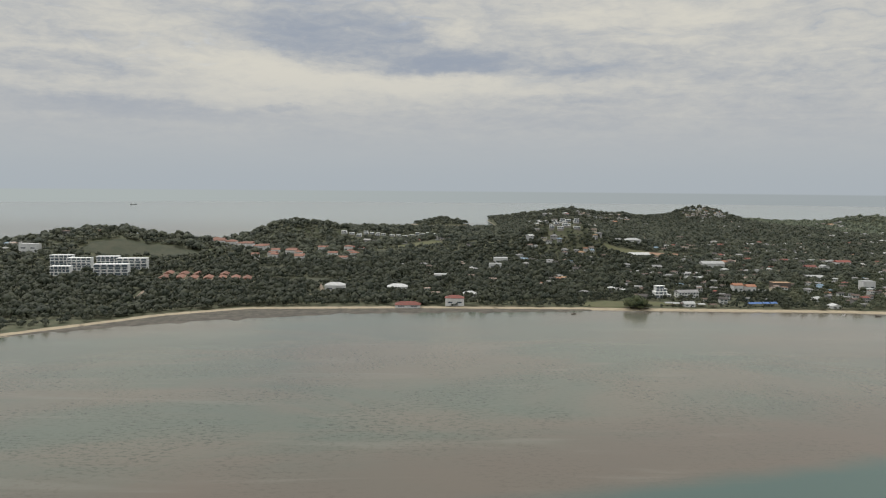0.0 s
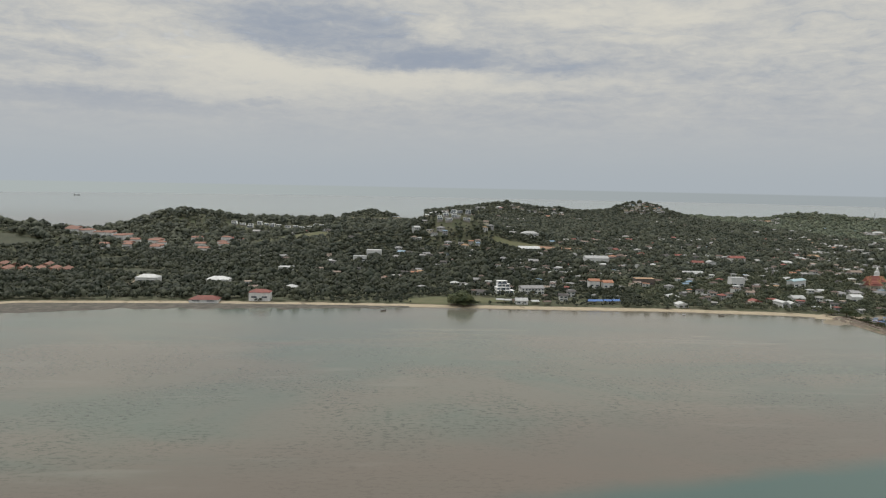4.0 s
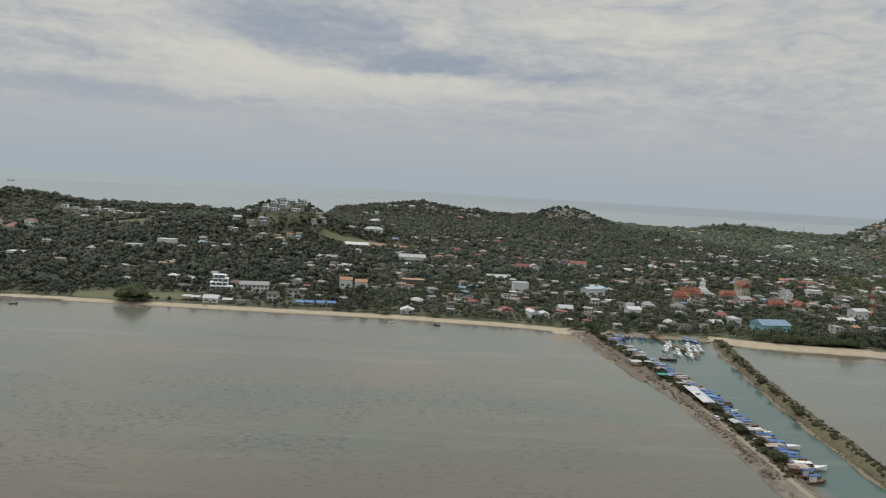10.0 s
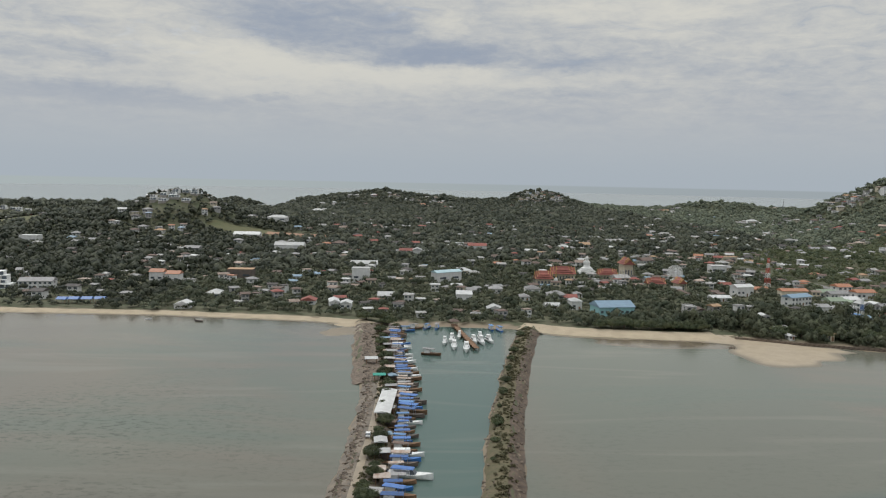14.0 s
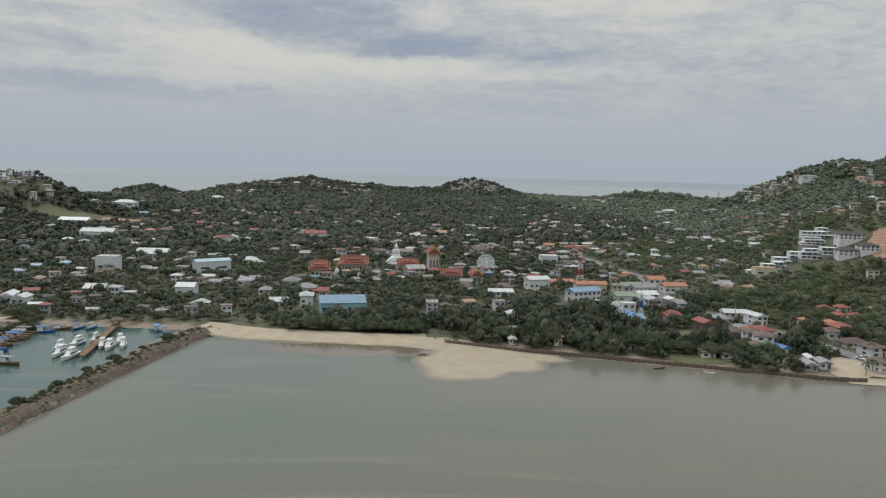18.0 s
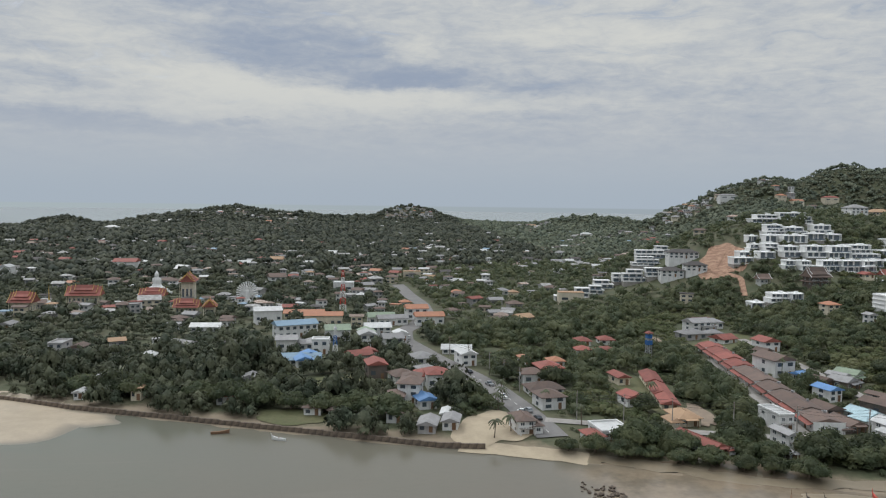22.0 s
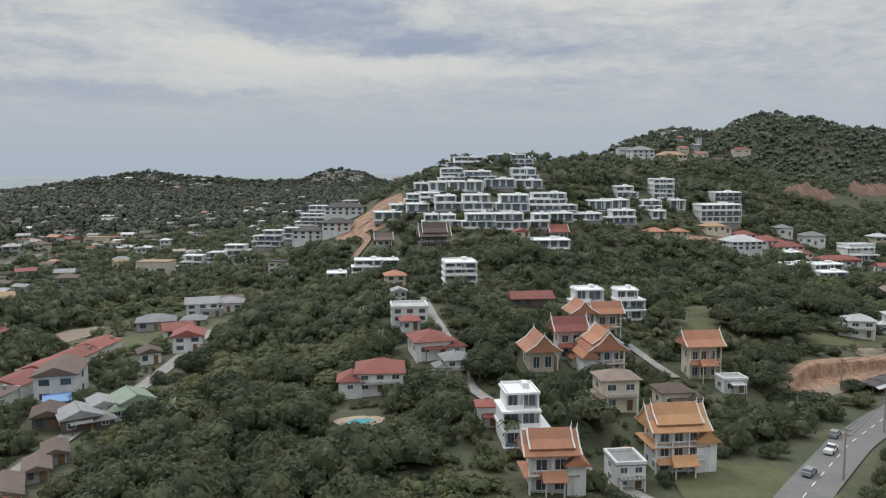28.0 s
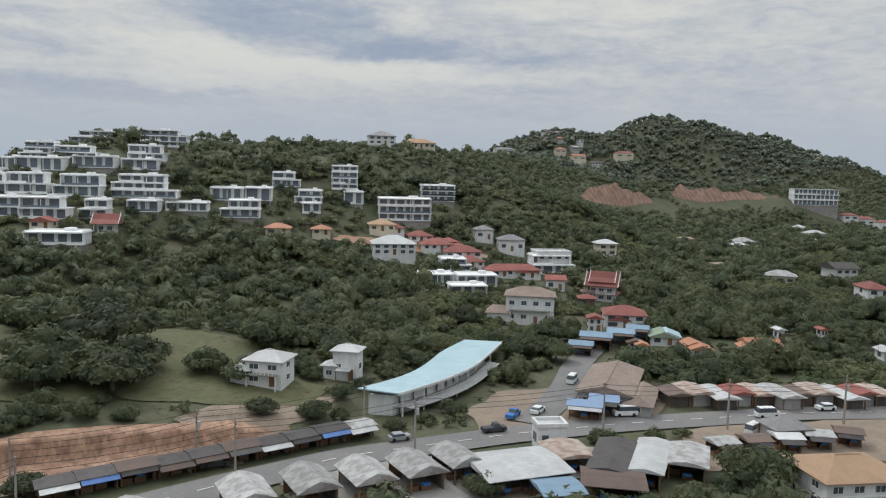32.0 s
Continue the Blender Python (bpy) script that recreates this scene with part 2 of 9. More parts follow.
def sea_material():
    m = bpy.data.materials.new("sea_water")
    m.use_nodes = True
    nodes, links, node, mathn, mix, ramp = tree_tools(m.node_tree)
    shader = nodes["Principled BSDF"]
    at = nodes.new("ShaderNodeNewGeometry").outputs["Position"]
    sep = nodes.new("ShaderNodeSeparateXYZ")
    links.new(at, sep.inputs[0])
    x, y, _ = sep.outputs

    def n(scale, detail=4.0, stretch=(1, 1, 1), rough=0.6, warp=0.0):
        mp = nodes.new("ShaderNodeMapping")
        mp.inputs["Scale"].default_value = stretch
        links.new(at, mp.inputs[0])
        t = node("ShaderNodeTexNoise", Scale=1.0 / scale, Detail=detail, Roughness=rough, Distortion=warp)
        links.new(mp.outputs[0], t.inputs["Vector"])
        return t.outputs["Fac"]

    green = mathn("MULTIPLY", ramp(n(110, 4.0, (0.6, 1.3, 1), 0.6, 0.6), 0.36, 0.64, 0.0, 1.0), ramp(x, 640.0, 740.0, 1.0, 0.3))
    green = mathn("MAXIMUM", green, mathn("MULTIPLY", ramp(x, 500.0, 545.0, 0.0, 0.8), ramp(mathn("MULTIPLY_ADD", n(60, 3.0), 70.0, x), 655.0, 700.0, 1.0, 0.0)))   # clearer water east of the breakwater
    shoal = mix(green, SILT, GREEN)
    # weed and coral heads on the flat off the beach
    heads = mathn("MULTIPLY", ramp(n(2.0, 5.0, (0.6, 1.1, 1), 0.75), 0.50, 0.60, 0.0, 1.0), ramp(n(50, 4.0), 0.40, 0.58, 0.15, 1.0))
    reach = mathn("MULTIPLY", ramp(y, 580.0, 440.0, 0.0, 1.0), ramp(x, 460.0, 400.0, 0.25, 1.0))
    shoal = mix(mathn("MULTIPLY", mathn("MULTIPLY", heads, reach), 0.75), shoal, WEED)
    edge = mathn("ADD", mathn("MULTIPLY_ADD", x, -0.28, y), mathn("MULTIPLY", n(70, 3.0), 40))
    shoal = mix(mathn("MULTIPLY", ramp(edge, 300.0, 370.0, 0.75, 0.0), ramp(x, 300.0, 520.0, 1.0, 0.3)), shoal, BROWN)   # bare brown silt along the drop
    inner = mathn("MULTIPLY", mathn("MULTIPLY", ramp(x, 476, 480, 0.0, 1.0), ramp(mathn("MULTIPLY_ADD", y, -0.09, x), 470.0, 474.0, 1.0, 0.0)), ramp(y, 690, 700, 1.0, 0.0))
    deep = ramp(mathn("ADD", mathn("MULTIPLY_ADD", x, -0.28, y), mathn("MULTIPLY", n(60, 3.0), 20)), 250.0, 270.0, 1.0, 0.0)
    # water colour turns paler from y 1700 to 2600
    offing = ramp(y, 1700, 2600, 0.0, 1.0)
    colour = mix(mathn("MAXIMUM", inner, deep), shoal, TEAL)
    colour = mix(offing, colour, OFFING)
    pale = mathn("MULTIPLY", ramp(n(45, 3.0, (0.35, 2.2, 1), 0.6, 0.8), 0.55, 0.72, 0.0, 1.0), 0.24)
    colour = mix(pale, colour, PALE)
    links.new(colour, shader.inputs["Base Color"])
    links.new(mathn("MULTIPLY_ADD", n(35, 3.0, (0.4, 1.5, 1)), 0.12, 0.10), shader.inputs["Roughness"])
    shader.inputs["IOR"].default_value = 1.33
    shader.inputs["Specular IOR Level"].default_value = 0.5
    b = node("ShaderNodeBump", Strength=0.25, Distance=0.05)
    links.new(mathn("ADD", n(1.6, 3.0, (1, 1.6, 1)), mathn("MULTIPLY", n(9, 2.0), 0.8)), b.inputs["Height"])
    links.new(b.outputs[0], shader.inputs["Normal"])
    return m


SILT, GREEN, WEED, TEAL = (0.160, 0.145, 0.113), (0.122, 0.140, 0.110), (0.05, 0.056, 0.042), (0.070, 0.112, 0.098)
BROWN = (0.135, 0.108, 0.085)
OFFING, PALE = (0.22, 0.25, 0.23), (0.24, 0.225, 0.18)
sea_water = sea_material()
soil = by_level(material("soil", (0.070, 0.080, 0.042), (0.120, 0.108, 0.066), blotch=11, grain=1.2, grain_amount=0.4, bump=0.3, bump_scale=3), (0.27, 0.215, 0.15), (0.19, 0.155, 0.11), 0.55, 1.15, 0.7)
tidal_sand = by_level(material("tidal_sand", (0.38, 0.31, 0.22), (0.30, 0.245, 0.17), rough=0.5, blotch=7, grain=1.0, grain_amount=0.12), (0.20, 0.17, 0.125), (0.165, 0.15, 0.115), 0.03, 0.22, 0.10, 0.08)
meadow = material("meadow", (0.094, 0.100, 0.045), (0.132, 0.121, 0.064), blotch=9, grain=1.0, grain_amount=0.35, bump=0.25, bump_scale=0.8)
reef_rock = material("reef_rock", (0.125, 0.112, 0.090), (0.060, 0.054, 0.044), blotch=7, blotch_mix=0.9, grain=1.5, grain_amount=0.4, bump=0.4, bump_scale=1.5)
hill_grass = material("hill_grass", (0.048, 0.056, 0.033), (0.078, 0.075, 0.046), blotch=14, grain=2.0, grain_amount=0.4, bump=0.4, bump_scale=1.5)
sand = material("sand", (0.41, 0.34, 0.24), (0.31, 0.255, 0.18), rough=0.9, blotch=6, grain=0.7, grain_amount=0.12)
wet_sand = material("wet_sand", (0.235, 0.19, 0.13), (0.18, 0.15, 0.105), rough=0.35, blotch=8, grain=1.2, grain_amount=0.15)
wet_flat = material("wet_flat", (0.19, 0.155, 0.11), (0.13, 0.112, 0.082), rough=0.14, blotch=9, grain=1.2, grain_amount=0.2, spec=0.5)
damp_sand = material("damp_sand", (0.30, 0.245, 0.175), (0.21, 0.175, 0.125), rough=0.35, blotch=7, grain=1.0, grain_amount=0.15)
brown_flat = by_level(material("brown_flat", (0.255, 0.20, 0.14), (0.165, 0.135, 0.098), rough=0.22, blotch=8, blotch_mix=0.9, grain=1.5, grain_amount=0.25, spec=0.4), (0.165, 0.145, 0.11), (0.15, 0.135, 0.105), 0.0, 0.12, 0.05, 0.08)
shingle = material("shingle", (0.20, 0.165, 0.125), (0.10, 0.085, 0.068), rough=0.6, blotch=5, blotch_mix=0.9, grain=1.2, grain_amount=0.35)
# the strong upright streaks paint gully shade into the earth's colour
earth = material("red_earth", (0.37, 0.235, 0.155), (0.22, 0.125, 0.085), blotch=2.6, blotch_mix=0.8, grain=0.8, bump=0.4, bump_scale=0.9, streak=(1.3, 1.3, 0.10), streak_amount=0.75)
red_rock = material("red_rock", (0.34, 0.215, 0.16), (0.235, 0.145, 0.11), blotch=5, blotch_mix=0.8, grain=1.2, grain_amount=0.3, bump=0.4, bump_scale=2.0, streak=(0.5, 0.5, 0.08), streak_amount=0.5)
dirt = material("dirt", (0.27, 0.21, 0.155), (0.185, 0.15, 0.115), blotch=4, grain=0.8)
asphalt = material("asphalt", (0.20, 0.19, 0.18), (0.15, 0.145, 0.14), blotch=7, grain=0.8, grain_amount=0.2)
concrete = material("concrete", (0.32, 0.30, 0.275), (0.225, 0.21, 0.19), blotch=3, grain=0.6, grain_amount=0.2)
steel_blue_roof = material("steel_blue_roof", (0.20, 0.29, 0.37), (0.16, 0.23, 0.30), rough=0.5, blotch=4, grain=0.5, grain_amount=0.1, objects=0.1, streak=(0.4, 2.0, 1.0))
amber_roof = material("amber_roof", (0.50, 0.27, 0.13), (0.38, 0.20, 0.10), rough=0.6, blotch=3, grain=0.35, grain_amount=0.2, objects=0.1)
boat_sheet = material("boat_sheet", (0.07, 0.15, 0.36), (0.06, 0.11, 0.24), rough=0.55, blotch=1.2, grain=0.4, objects=0.35)
bank_earth = material("bank_earth", (0.125, 0.092, 0.066), (0.072, 0.054, 0.042), rough=0.8, blotch=2.2, blotch_mix=0.9, grain=0.5, grain_amount=0.4, bump=0.3, bump_scale=0.6)
bank_grass = material("bank_grass", (0.095, 0.088, 0.048), (0.145, 0.115, 0.07), blotch=3, grain=0.6, grain_amount=0.4, bump=0.3, bump_scale=0.6)
rock = material("rock", (0.185, 0.145, 0.11), (0.075, 0.06, 0.048), blotch=1.1, blotch_mix=0.9, grain=0.3, grain_amount=0.4, island=0.45, bump=0.1, bump_scale=0.4)
line_paint = material("line_paint", (0.7, 0.69, 0.65), blotch=2)
white_wall = material("white_wall", (0.68, 0.68, 0.665), (0.55, 0.545, 0.53), blotch=2.5, blotch_mix=0.5, grain=0.5, grain_amount=0.06, objects=0.06, streak=(1.5, 1.5, 0.2))
cream_wall = material("cream_wall", (0.62, 0.56, 0.44), (0.50, 0.45, 0.35), blotch=2.5, grain=0.5, grain_amount=0.08, objects=0.1, streak=(1.5, 1.5, 0.2))
grey_wall = material("grey_wall", (0.42, 0.41, 0.40), (0.32, 0.31, 0.30), blotch=2.5, grain=0.5, grain_amount=0.1, objects=0.15, streak=(1.5, 1.5, 0.2))
dark_wall = material("dark_wall", (0.10, 0.085, 0.075), (0.16, 0.13, 0.11), blotch=2, grain=0.5, objects=0.2)
teal_wall = material("teal_wall", (0.30, 0.52, 0.54), (0.24, 0.42, 0.44), blotch=2, grain=0.5, grain_amount=0.1)
red_roof = material("red_roof", (0.265, 0.09, 0.07), (0.165, 0.065, 0.052), rough=0.7, blotch=3, grain=0.35, grain_amount=0.2, objects=0.18)
orange_roof = material("orange_roof", (0.40, 0.185, 0.105), (0.30, 0.14, 0.085), rough=0.6, blotch=3, grain=0.35, grain_amount=0.2, objects=0.12)
clay_roof = material("clay_roof", (0.255, 0.125, 0.085), (0.175, 0.085, 0.062), rough=0.7, blotch=4, grain=0.6, grain_amount=0.25, objects=0.15)
dark_roof = material("dark_roof", (0.085, 0.075, 0.070), (0.055, 0.050, 0.048), rough=0.7, blotch=2, grain=0.4, grain_amount=0.3, objects=0.2)
faded_tarp = material("faded_tarp", (0.24, 0.33, 0.46), (0.17, 0.24, 0.37), rough=0.55, blotch=1.5, bump=0.2, bump_scale=1.2)
brown_roof = material("brown_roof", (0.15, 0.105, 0.085), (0.10, 0.08, 0.07), rough=0.75, blotch=3, grain=0.35, grain_amount=0.25, objects=0.22)
tan_roof = material("tan_roof", (0.38, 0.25, 0.15), (0.29, 0.19, 0.12), rough=0.75, blotch=3, grain=0.35, grain_amount=0.2, objects=0.15)
grey_roof = material("grey_roof", (0.27, 0.265, 0.26), (0.19, 0.18, 0.175), rough=0.65, blotch=3, grain=0.4, grain_amount=0.2, objects=0.25)
pale_roof = material("pale_roof", (0.52, 0.52, 0.505), (0.38, 0.375, 0.365), rough=0.5, blotch=3, grain=0.4, grain_amount=0.15, objects=0.2, streak=(1.0, 3.0, 1.0))
blue_roof = material("blue_roof", (0.12, 0.24, 0.45), (0.10, 0.19, 0.35), rough=0.5, blotch=3, grain=0.4, grain_amount=0.12, objects=0.15)
sky_roof = material("sky_roof", (0.40, 0.53, 0.56), (0.33, 0.45, 0.48), rough=0.45, blotch=5, grain=0.6, grain_amount=0.08, streak=(0.2, 2.0, 1.0))
green_roof = material("green_roof", (0.22, 0.27, 0.19), (0.17, 0.2, 0.15), rough=0.6, blotch=3, grain=0.4, objects=0.2)
rust_roof = material("rust_roof", (0.46, 0.40, 0.35), (0.27, 0.17, 0.12), rough=0.7, blotch=1.6, blotch_mix=0.9, grain=0.4, grain_amount=0.2, objects=0.1)
tan_brown_roof = material("tan_brown_roof", (0.27, 0.21, 0.17), (0.19, 0.145, 0.12), rough=0.75, blotch=2.5, grain=0.35, grain_amount=0.2, streak=(3.0, 0.6, 1.0))
blue_tarp = material("blue_tarp", (0.10, 0.19, 0.42), (0.07, 0.13, 0.30), rough=0.5, blotch=2, bump=0.2, bump_scale=1.5)
timber = material("timber", (0.20, 0.12, 0.07), (0.13, 0.08, 0.05), blotch=1, grain=0.3, objects=0.2)
steel = material("steel", (0.42, 0.43, 0.44), rough=0.4, metal=0.6, blotch=2)
red_paint = material("red_paint", (0.52, 0.07, 0.05), rough=0.5, blotch=1)
white_paint = material("white_paint", (0.78, 0.78, 0.76), rough=0.35, blotch=1, grain_amount=0.08, objects=0.05)
blue_paint = material("blue_paint", (0.05, 0.16, 0.42), rough=0.4, blotch=1, objects=0.25)
gold_paint = material("gold_paint", (0.55, 0.38, 0.12), rough=0.35, metal=0.4, blotch=0.6)
dark_paint = material("dark_paint", (0.05, 0.05, 0.055), rough=0.5, blotch=1, objects=0.3)
rubber = material("rubber", (0.02, 0.02, 0.02), rough=0.8)
net_green = material("net_green", (0.07, 0.32, 0.25), blotch=1.5)
window_glass = glass_material("window_glass", (0.07, 0.085, 0.10))
villa_glass = glass_material("villa_glass", (0.155, 0.185, 0.215))
bright_wall = material("bright_wall", (0.80, 0.80, 0.785), (0.68, 0.68, 0.66), blotch=2.5, blotch_mix=0.5, grain=0.5, grain_amount=0.06, objects=0.08, streak=(1.5, 1.5, 0.2))
weathered_roof = material("weathered_roof", (0.40, 0.395, 0.38), (0.22, 0.205, 0.19), rough=0.65, blotch=1.6, blotch_mix=0.9, grain=0.35, grain_amount=0.2, objects=0.18, streak=(0.6, 3.0, 1.0))
pool_water = glass_material("pool_water", (0.12, 0.36, 0.40))
bark = material("bark", (0.15, 0.115, 0.085), blotch=0.6, grain=0.2)
leaves = material("leaves", (0.074, 0.096, 0.050), (0.150, 0.160, 0.080), rough=0.6, blotch=7.5, blotch_mix=0.95, grain=1.6, grain_amount=0.35, bump=0.7, bump_scale=0.9, island=0.12, spec=0.25, thin=0.4)
scrub = material("scrub", (0.105, 0.128, 0.055), (0.175, 0.175, 0.082), rough=0.6, blotch=9, blotch_mix=0.9, grain=1.6, grain_amount=0.35, bump=0.5, bump_scale=0.7, island=0.12, spec=0.25, thin=0.4)
# slope and far tones darkened: crown self-shade and thinner haze in the colour
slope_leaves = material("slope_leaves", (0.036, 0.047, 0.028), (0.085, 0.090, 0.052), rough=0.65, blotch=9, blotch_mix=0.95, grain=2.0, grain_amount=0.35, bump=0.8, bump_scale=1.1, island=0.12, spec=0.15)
# paler, bluer leaf tone: the haze over the mountain is put into the colour
hazed_hill_leaves = material("hazed_hill_leaves", (0.070, 0.088, 0.062), (0.135, 0.145, 0.096), rough=0.7, blotch=14, blotch_mix=0.95, grain=4, grain_amount=0.35, bump=1.0, bump_scale=1.8, island=0.12, spec=0.15)
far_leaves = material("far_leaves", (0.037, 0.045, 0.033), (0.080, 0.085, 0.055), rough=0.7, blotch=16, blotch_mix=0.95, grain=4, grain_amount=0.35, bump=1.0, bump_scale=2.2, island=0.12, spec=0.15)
# darkest leaf colour, toned for woods behind little haze
low_haze_leaves = material("low_haze_leaves", (0.0216, 0.0288, 0.0184), (0.0512, 0.0560, 0.0336), rough=0.65, blotch=12, blotch_mix=0.95, grain=3.0, grain_amount=0.35, bump=0.9, bump_scale=1.6, island=0.12, spec=0.15)
crown_leaves = material("crown_leaves", (0.068, 0.088, 0.045), (0.135, 0.145, 0.072), rough=0.6, blotch=1.6, blotch_mix=0.8, grain=0.8, grain_amount=0.35, bump=0.3, bump_scale=0.12, island=0.12, objects=0.3, spec=0.25, thin=0.4)
bank_scrub_leaves = material("bank_scrub_leaves", (0.085, 0.082, 0.045), (0.125, 0.105, 0.062), rough=0.8, blotch=3, island=0.4, spec=0.1, thin=0.2)
palm_leaves = material("palm_leaves", (0.070, 0.085, 0.040), (0.12, 0.12, 0.062), rough=0.5, blotch=1.5, island=0.15, objects=0.2, thin=0.2)

# ---- the lie of the land ----
SHORE_X = np.array([-1600, -700, -420, -291, -252, -210, -151, -4, 130, 260, 345, 430, 455, 530, 562, 620, 642, 690, 745, 800, 832, 870, 930, 1000, 1100, 1300, 2400, 5000.0])
SHORE_Y = np.array([60, 330, 455, 532, 573, 619, 655, 664, 663, 657, 655, 643, 634, 628, 612, 603, 607, 588, 568, 550, 534, 522, 490, 430, 270, 0, -600, -2000.0])
RIDGES = [  # from x, y, rise to x, y, rise; half width
    (-620, 1050, 10, -450, 1050, 32, 120), (-450, 1050, 32, -350, 1060, 24, 110), (-350, 1060, 12, -300, 1190, 8, 80), (-300, 1190, 8, -235, 1353, 28, 85),
    (-235, 1353, 31, -130, 1420, 18, 85), (-130, 1490, 18, 0, 1480, 15, 130), (0, 1480, 14, 130, 1480, 8, 130), (192, 1165, 48, 206, 1172, 48, 62),
    (205, 1170, 33, 330, 1240, 13, 80), (190, 1165, 22, 40, 1230, 18, 90), (190, 2210, 8, 330, 2210, 22, 130), (330, 2210, 23, 400, 2210, 31, 110),
    (400, 2210, 28, 560, 2230, 17, 110), (560, 2230, 17, 660, 2250, 9, 110), (690, 2300, 14, 930, 2335, 6, 110), (800, 2330, 39, 816, 2330, 39, 88),
    (1080, 2150, 4, 1195, 2115, 22, 95), (1195, 2115, 22, 1240, 2105, 24, 95), (1240, 2105, 15, 1450, 2000, 14, 150), (1000, 845, 39, 1030, 880, 46, 82), (1000, 596, 3.5, 990, 690, 10.5, 52), (990, 690, 10.5, 1000, 845, 37, 56), (1036, 660, 7, 1072, 692, 6.5, 38),
    (1030, 880, 44, 1107, 945, 46, 105), (1107, 945, 47, 1180, 1090, 45, 110), (1180, 1090, 45, 1260, 1320, 49, 130),
    (1260, 1320, 45, 1317, 1527, 68, 125), (1150, 1565, 13, 1225, 1545, 46, 90), (1225, 1545, 46, 1317, 1527, 77, 90), (1317, 1527, 73, 1400, 1545, 76, 115), (1400, 1545, 76, 1496, 1544, 103, 125),
    (1496, 1544, 103, 1640, 1540, 78, 140), (1640, 1540, 78, 1790, 1500, 32, 150), (1790, 1500, 32, 2400, 1400, 14, 220),
    (1500, 900, 14, 1900, 800, 20, 220), (1240, 1040, 31, 1420, 1110, 33, 48)]


PIER = (np.array([466, 468, 469.5, 471, 471.5, 472, 470.5, 466, 463.5, 462.0]), np.array([240, 394, 410, 436, 460, 490, 520, 580, 620, 645.0]))
MOLE = (np.array([484, 503.5, 508.5, 513, 519, 526, 533, 539.5, 543.0]), np.array([240, 400, 440, 475, 510, 550, 585, 615, 632.0]))


def bank_toe(x):
    return np.interp(x, (985, 1020, 1045, 1059, 1068, 1081, 1092, 1100, 1125, 1150, 1300), (585, 600, 618, 632, 635.8, 639.8, 644.2, 653, 695, 704, 704))


def wobble(x, y, size, seed=0.0):
    """A smooth unevenness of about -1 to 1, from a few crossed waves."""
    x, y = np.asarray(x, float) / size, np.asarray(y, float) / size
    return (np.sin(1.7 * x + 0.9 * y + seed) + np.sin(-1.1 * x + 1.9 * y + 2.1 * seed + 1.0) + np.sin(2.6 * x - 1.4 * y + 0.7 * seed + 2.0)
            + 0.6 * np.sin(4.1 * x + 3.3 * y + 1.3 * seed) + 0.5 * np.sin(-3.2 * x + 5.1 * y + seed)) / 3.2


def ground(x, y):
    """The height of the land (below zero: sea bed)."""
    x, y = np.asarray(x, float), np.asarray(y, float)
    inland = y - np.interp(x, SHORE_X, SHORE_Y) + 1.5 * wobble(x, y, 9.0, 3.0)
    flat = np.clip((x - 930) / 80, 0, 1)             # the low plain towards the airfield
    plain = (1.35 - 0.35 * flat) + (0.0055 - 0.0045 * flat) * np.minimum(inland, 700)
    z = np.where(inland < 0, np.maximum(-3.0, 0.07 * inland), np.minimum(0.11 * inland, plain))
    total = 0 * x
    for x0, y0, h0, x1, y1, h1, wide in RIDGES:
        dx, dy = x1 - x0, y1 - y0
        k = np.clip(((x - x0) * dx + (y - y0) * dy) / (dx * dx + dy * dy), 0, 1)
        far = ((x - x0 - k * dx) ** 2 + (y - y0 - k * dy) ** 2) / wide ** 2
        total = total + ((h0 + k * (h1 - h0)) * np.exp(-far)) ** 4
    rise = total ** 0.25
    rise = rise * (1 + 0.07 * wobble(x, y, 38.0, 1.0)) + np.minimum(np.maximum(inland - 60, 0) / 150, 1) * 1.2 * wobble(x, y, 60.0, 5.0)
    # the slope stops short at the bank beside the road
    foot = np.clip((y - bank_toe(x) - 2.0) / 4.6, 0, 1)
    rise = rise * (1 - np.clip((x - 960) / 40, 0, 1) * (1 - foot))
    north = np.interp(x, (-1600, -350, -250, -100, 90, 172, 180, 1000, 1250, 1500), (1150, 1190, 1450, 1640, 1860, 1900, 2420, 2440, 2300, 2560)) + 25 * wobble(x, y, 90.0, 2.0)
    z = z + rise * np.clip(inland / 60, 0, 1)
    sunk = np.clip((y - north) / 60, 0, 1)
    z = z * (1 - sunk) - 2.5 * sunk
    islet = 17 * np.exp(-((x - 28) ** 2 / 62 ** 2 + (y - 2143) ** 2 / 55 ** 2)) - 3
    z = np.maximum(z, np.where((y > 1960) & (x < 165), islet, -9))
    # the harbour arm and the breakwater
    for line, half, top in ((PIER, 4.2, 1.5), (MOLE, 3.2, 2.2)):
        mid, hw = np.interp(y, line[1], line[0]), half + 1.0 * wobble(x, y, 7.0, half) + (3.4 * np.clip((y - 512) / 40, 0, 1) if top < 2 else 0)
        hump = top * np.clip((hw + 2.2 - np.abs(x - mid)) / 2.6, -1.5, 1)
        z = np.where((y > 240) & (y < line[1][-1]), np.maximum(z, hump), z)
    return z

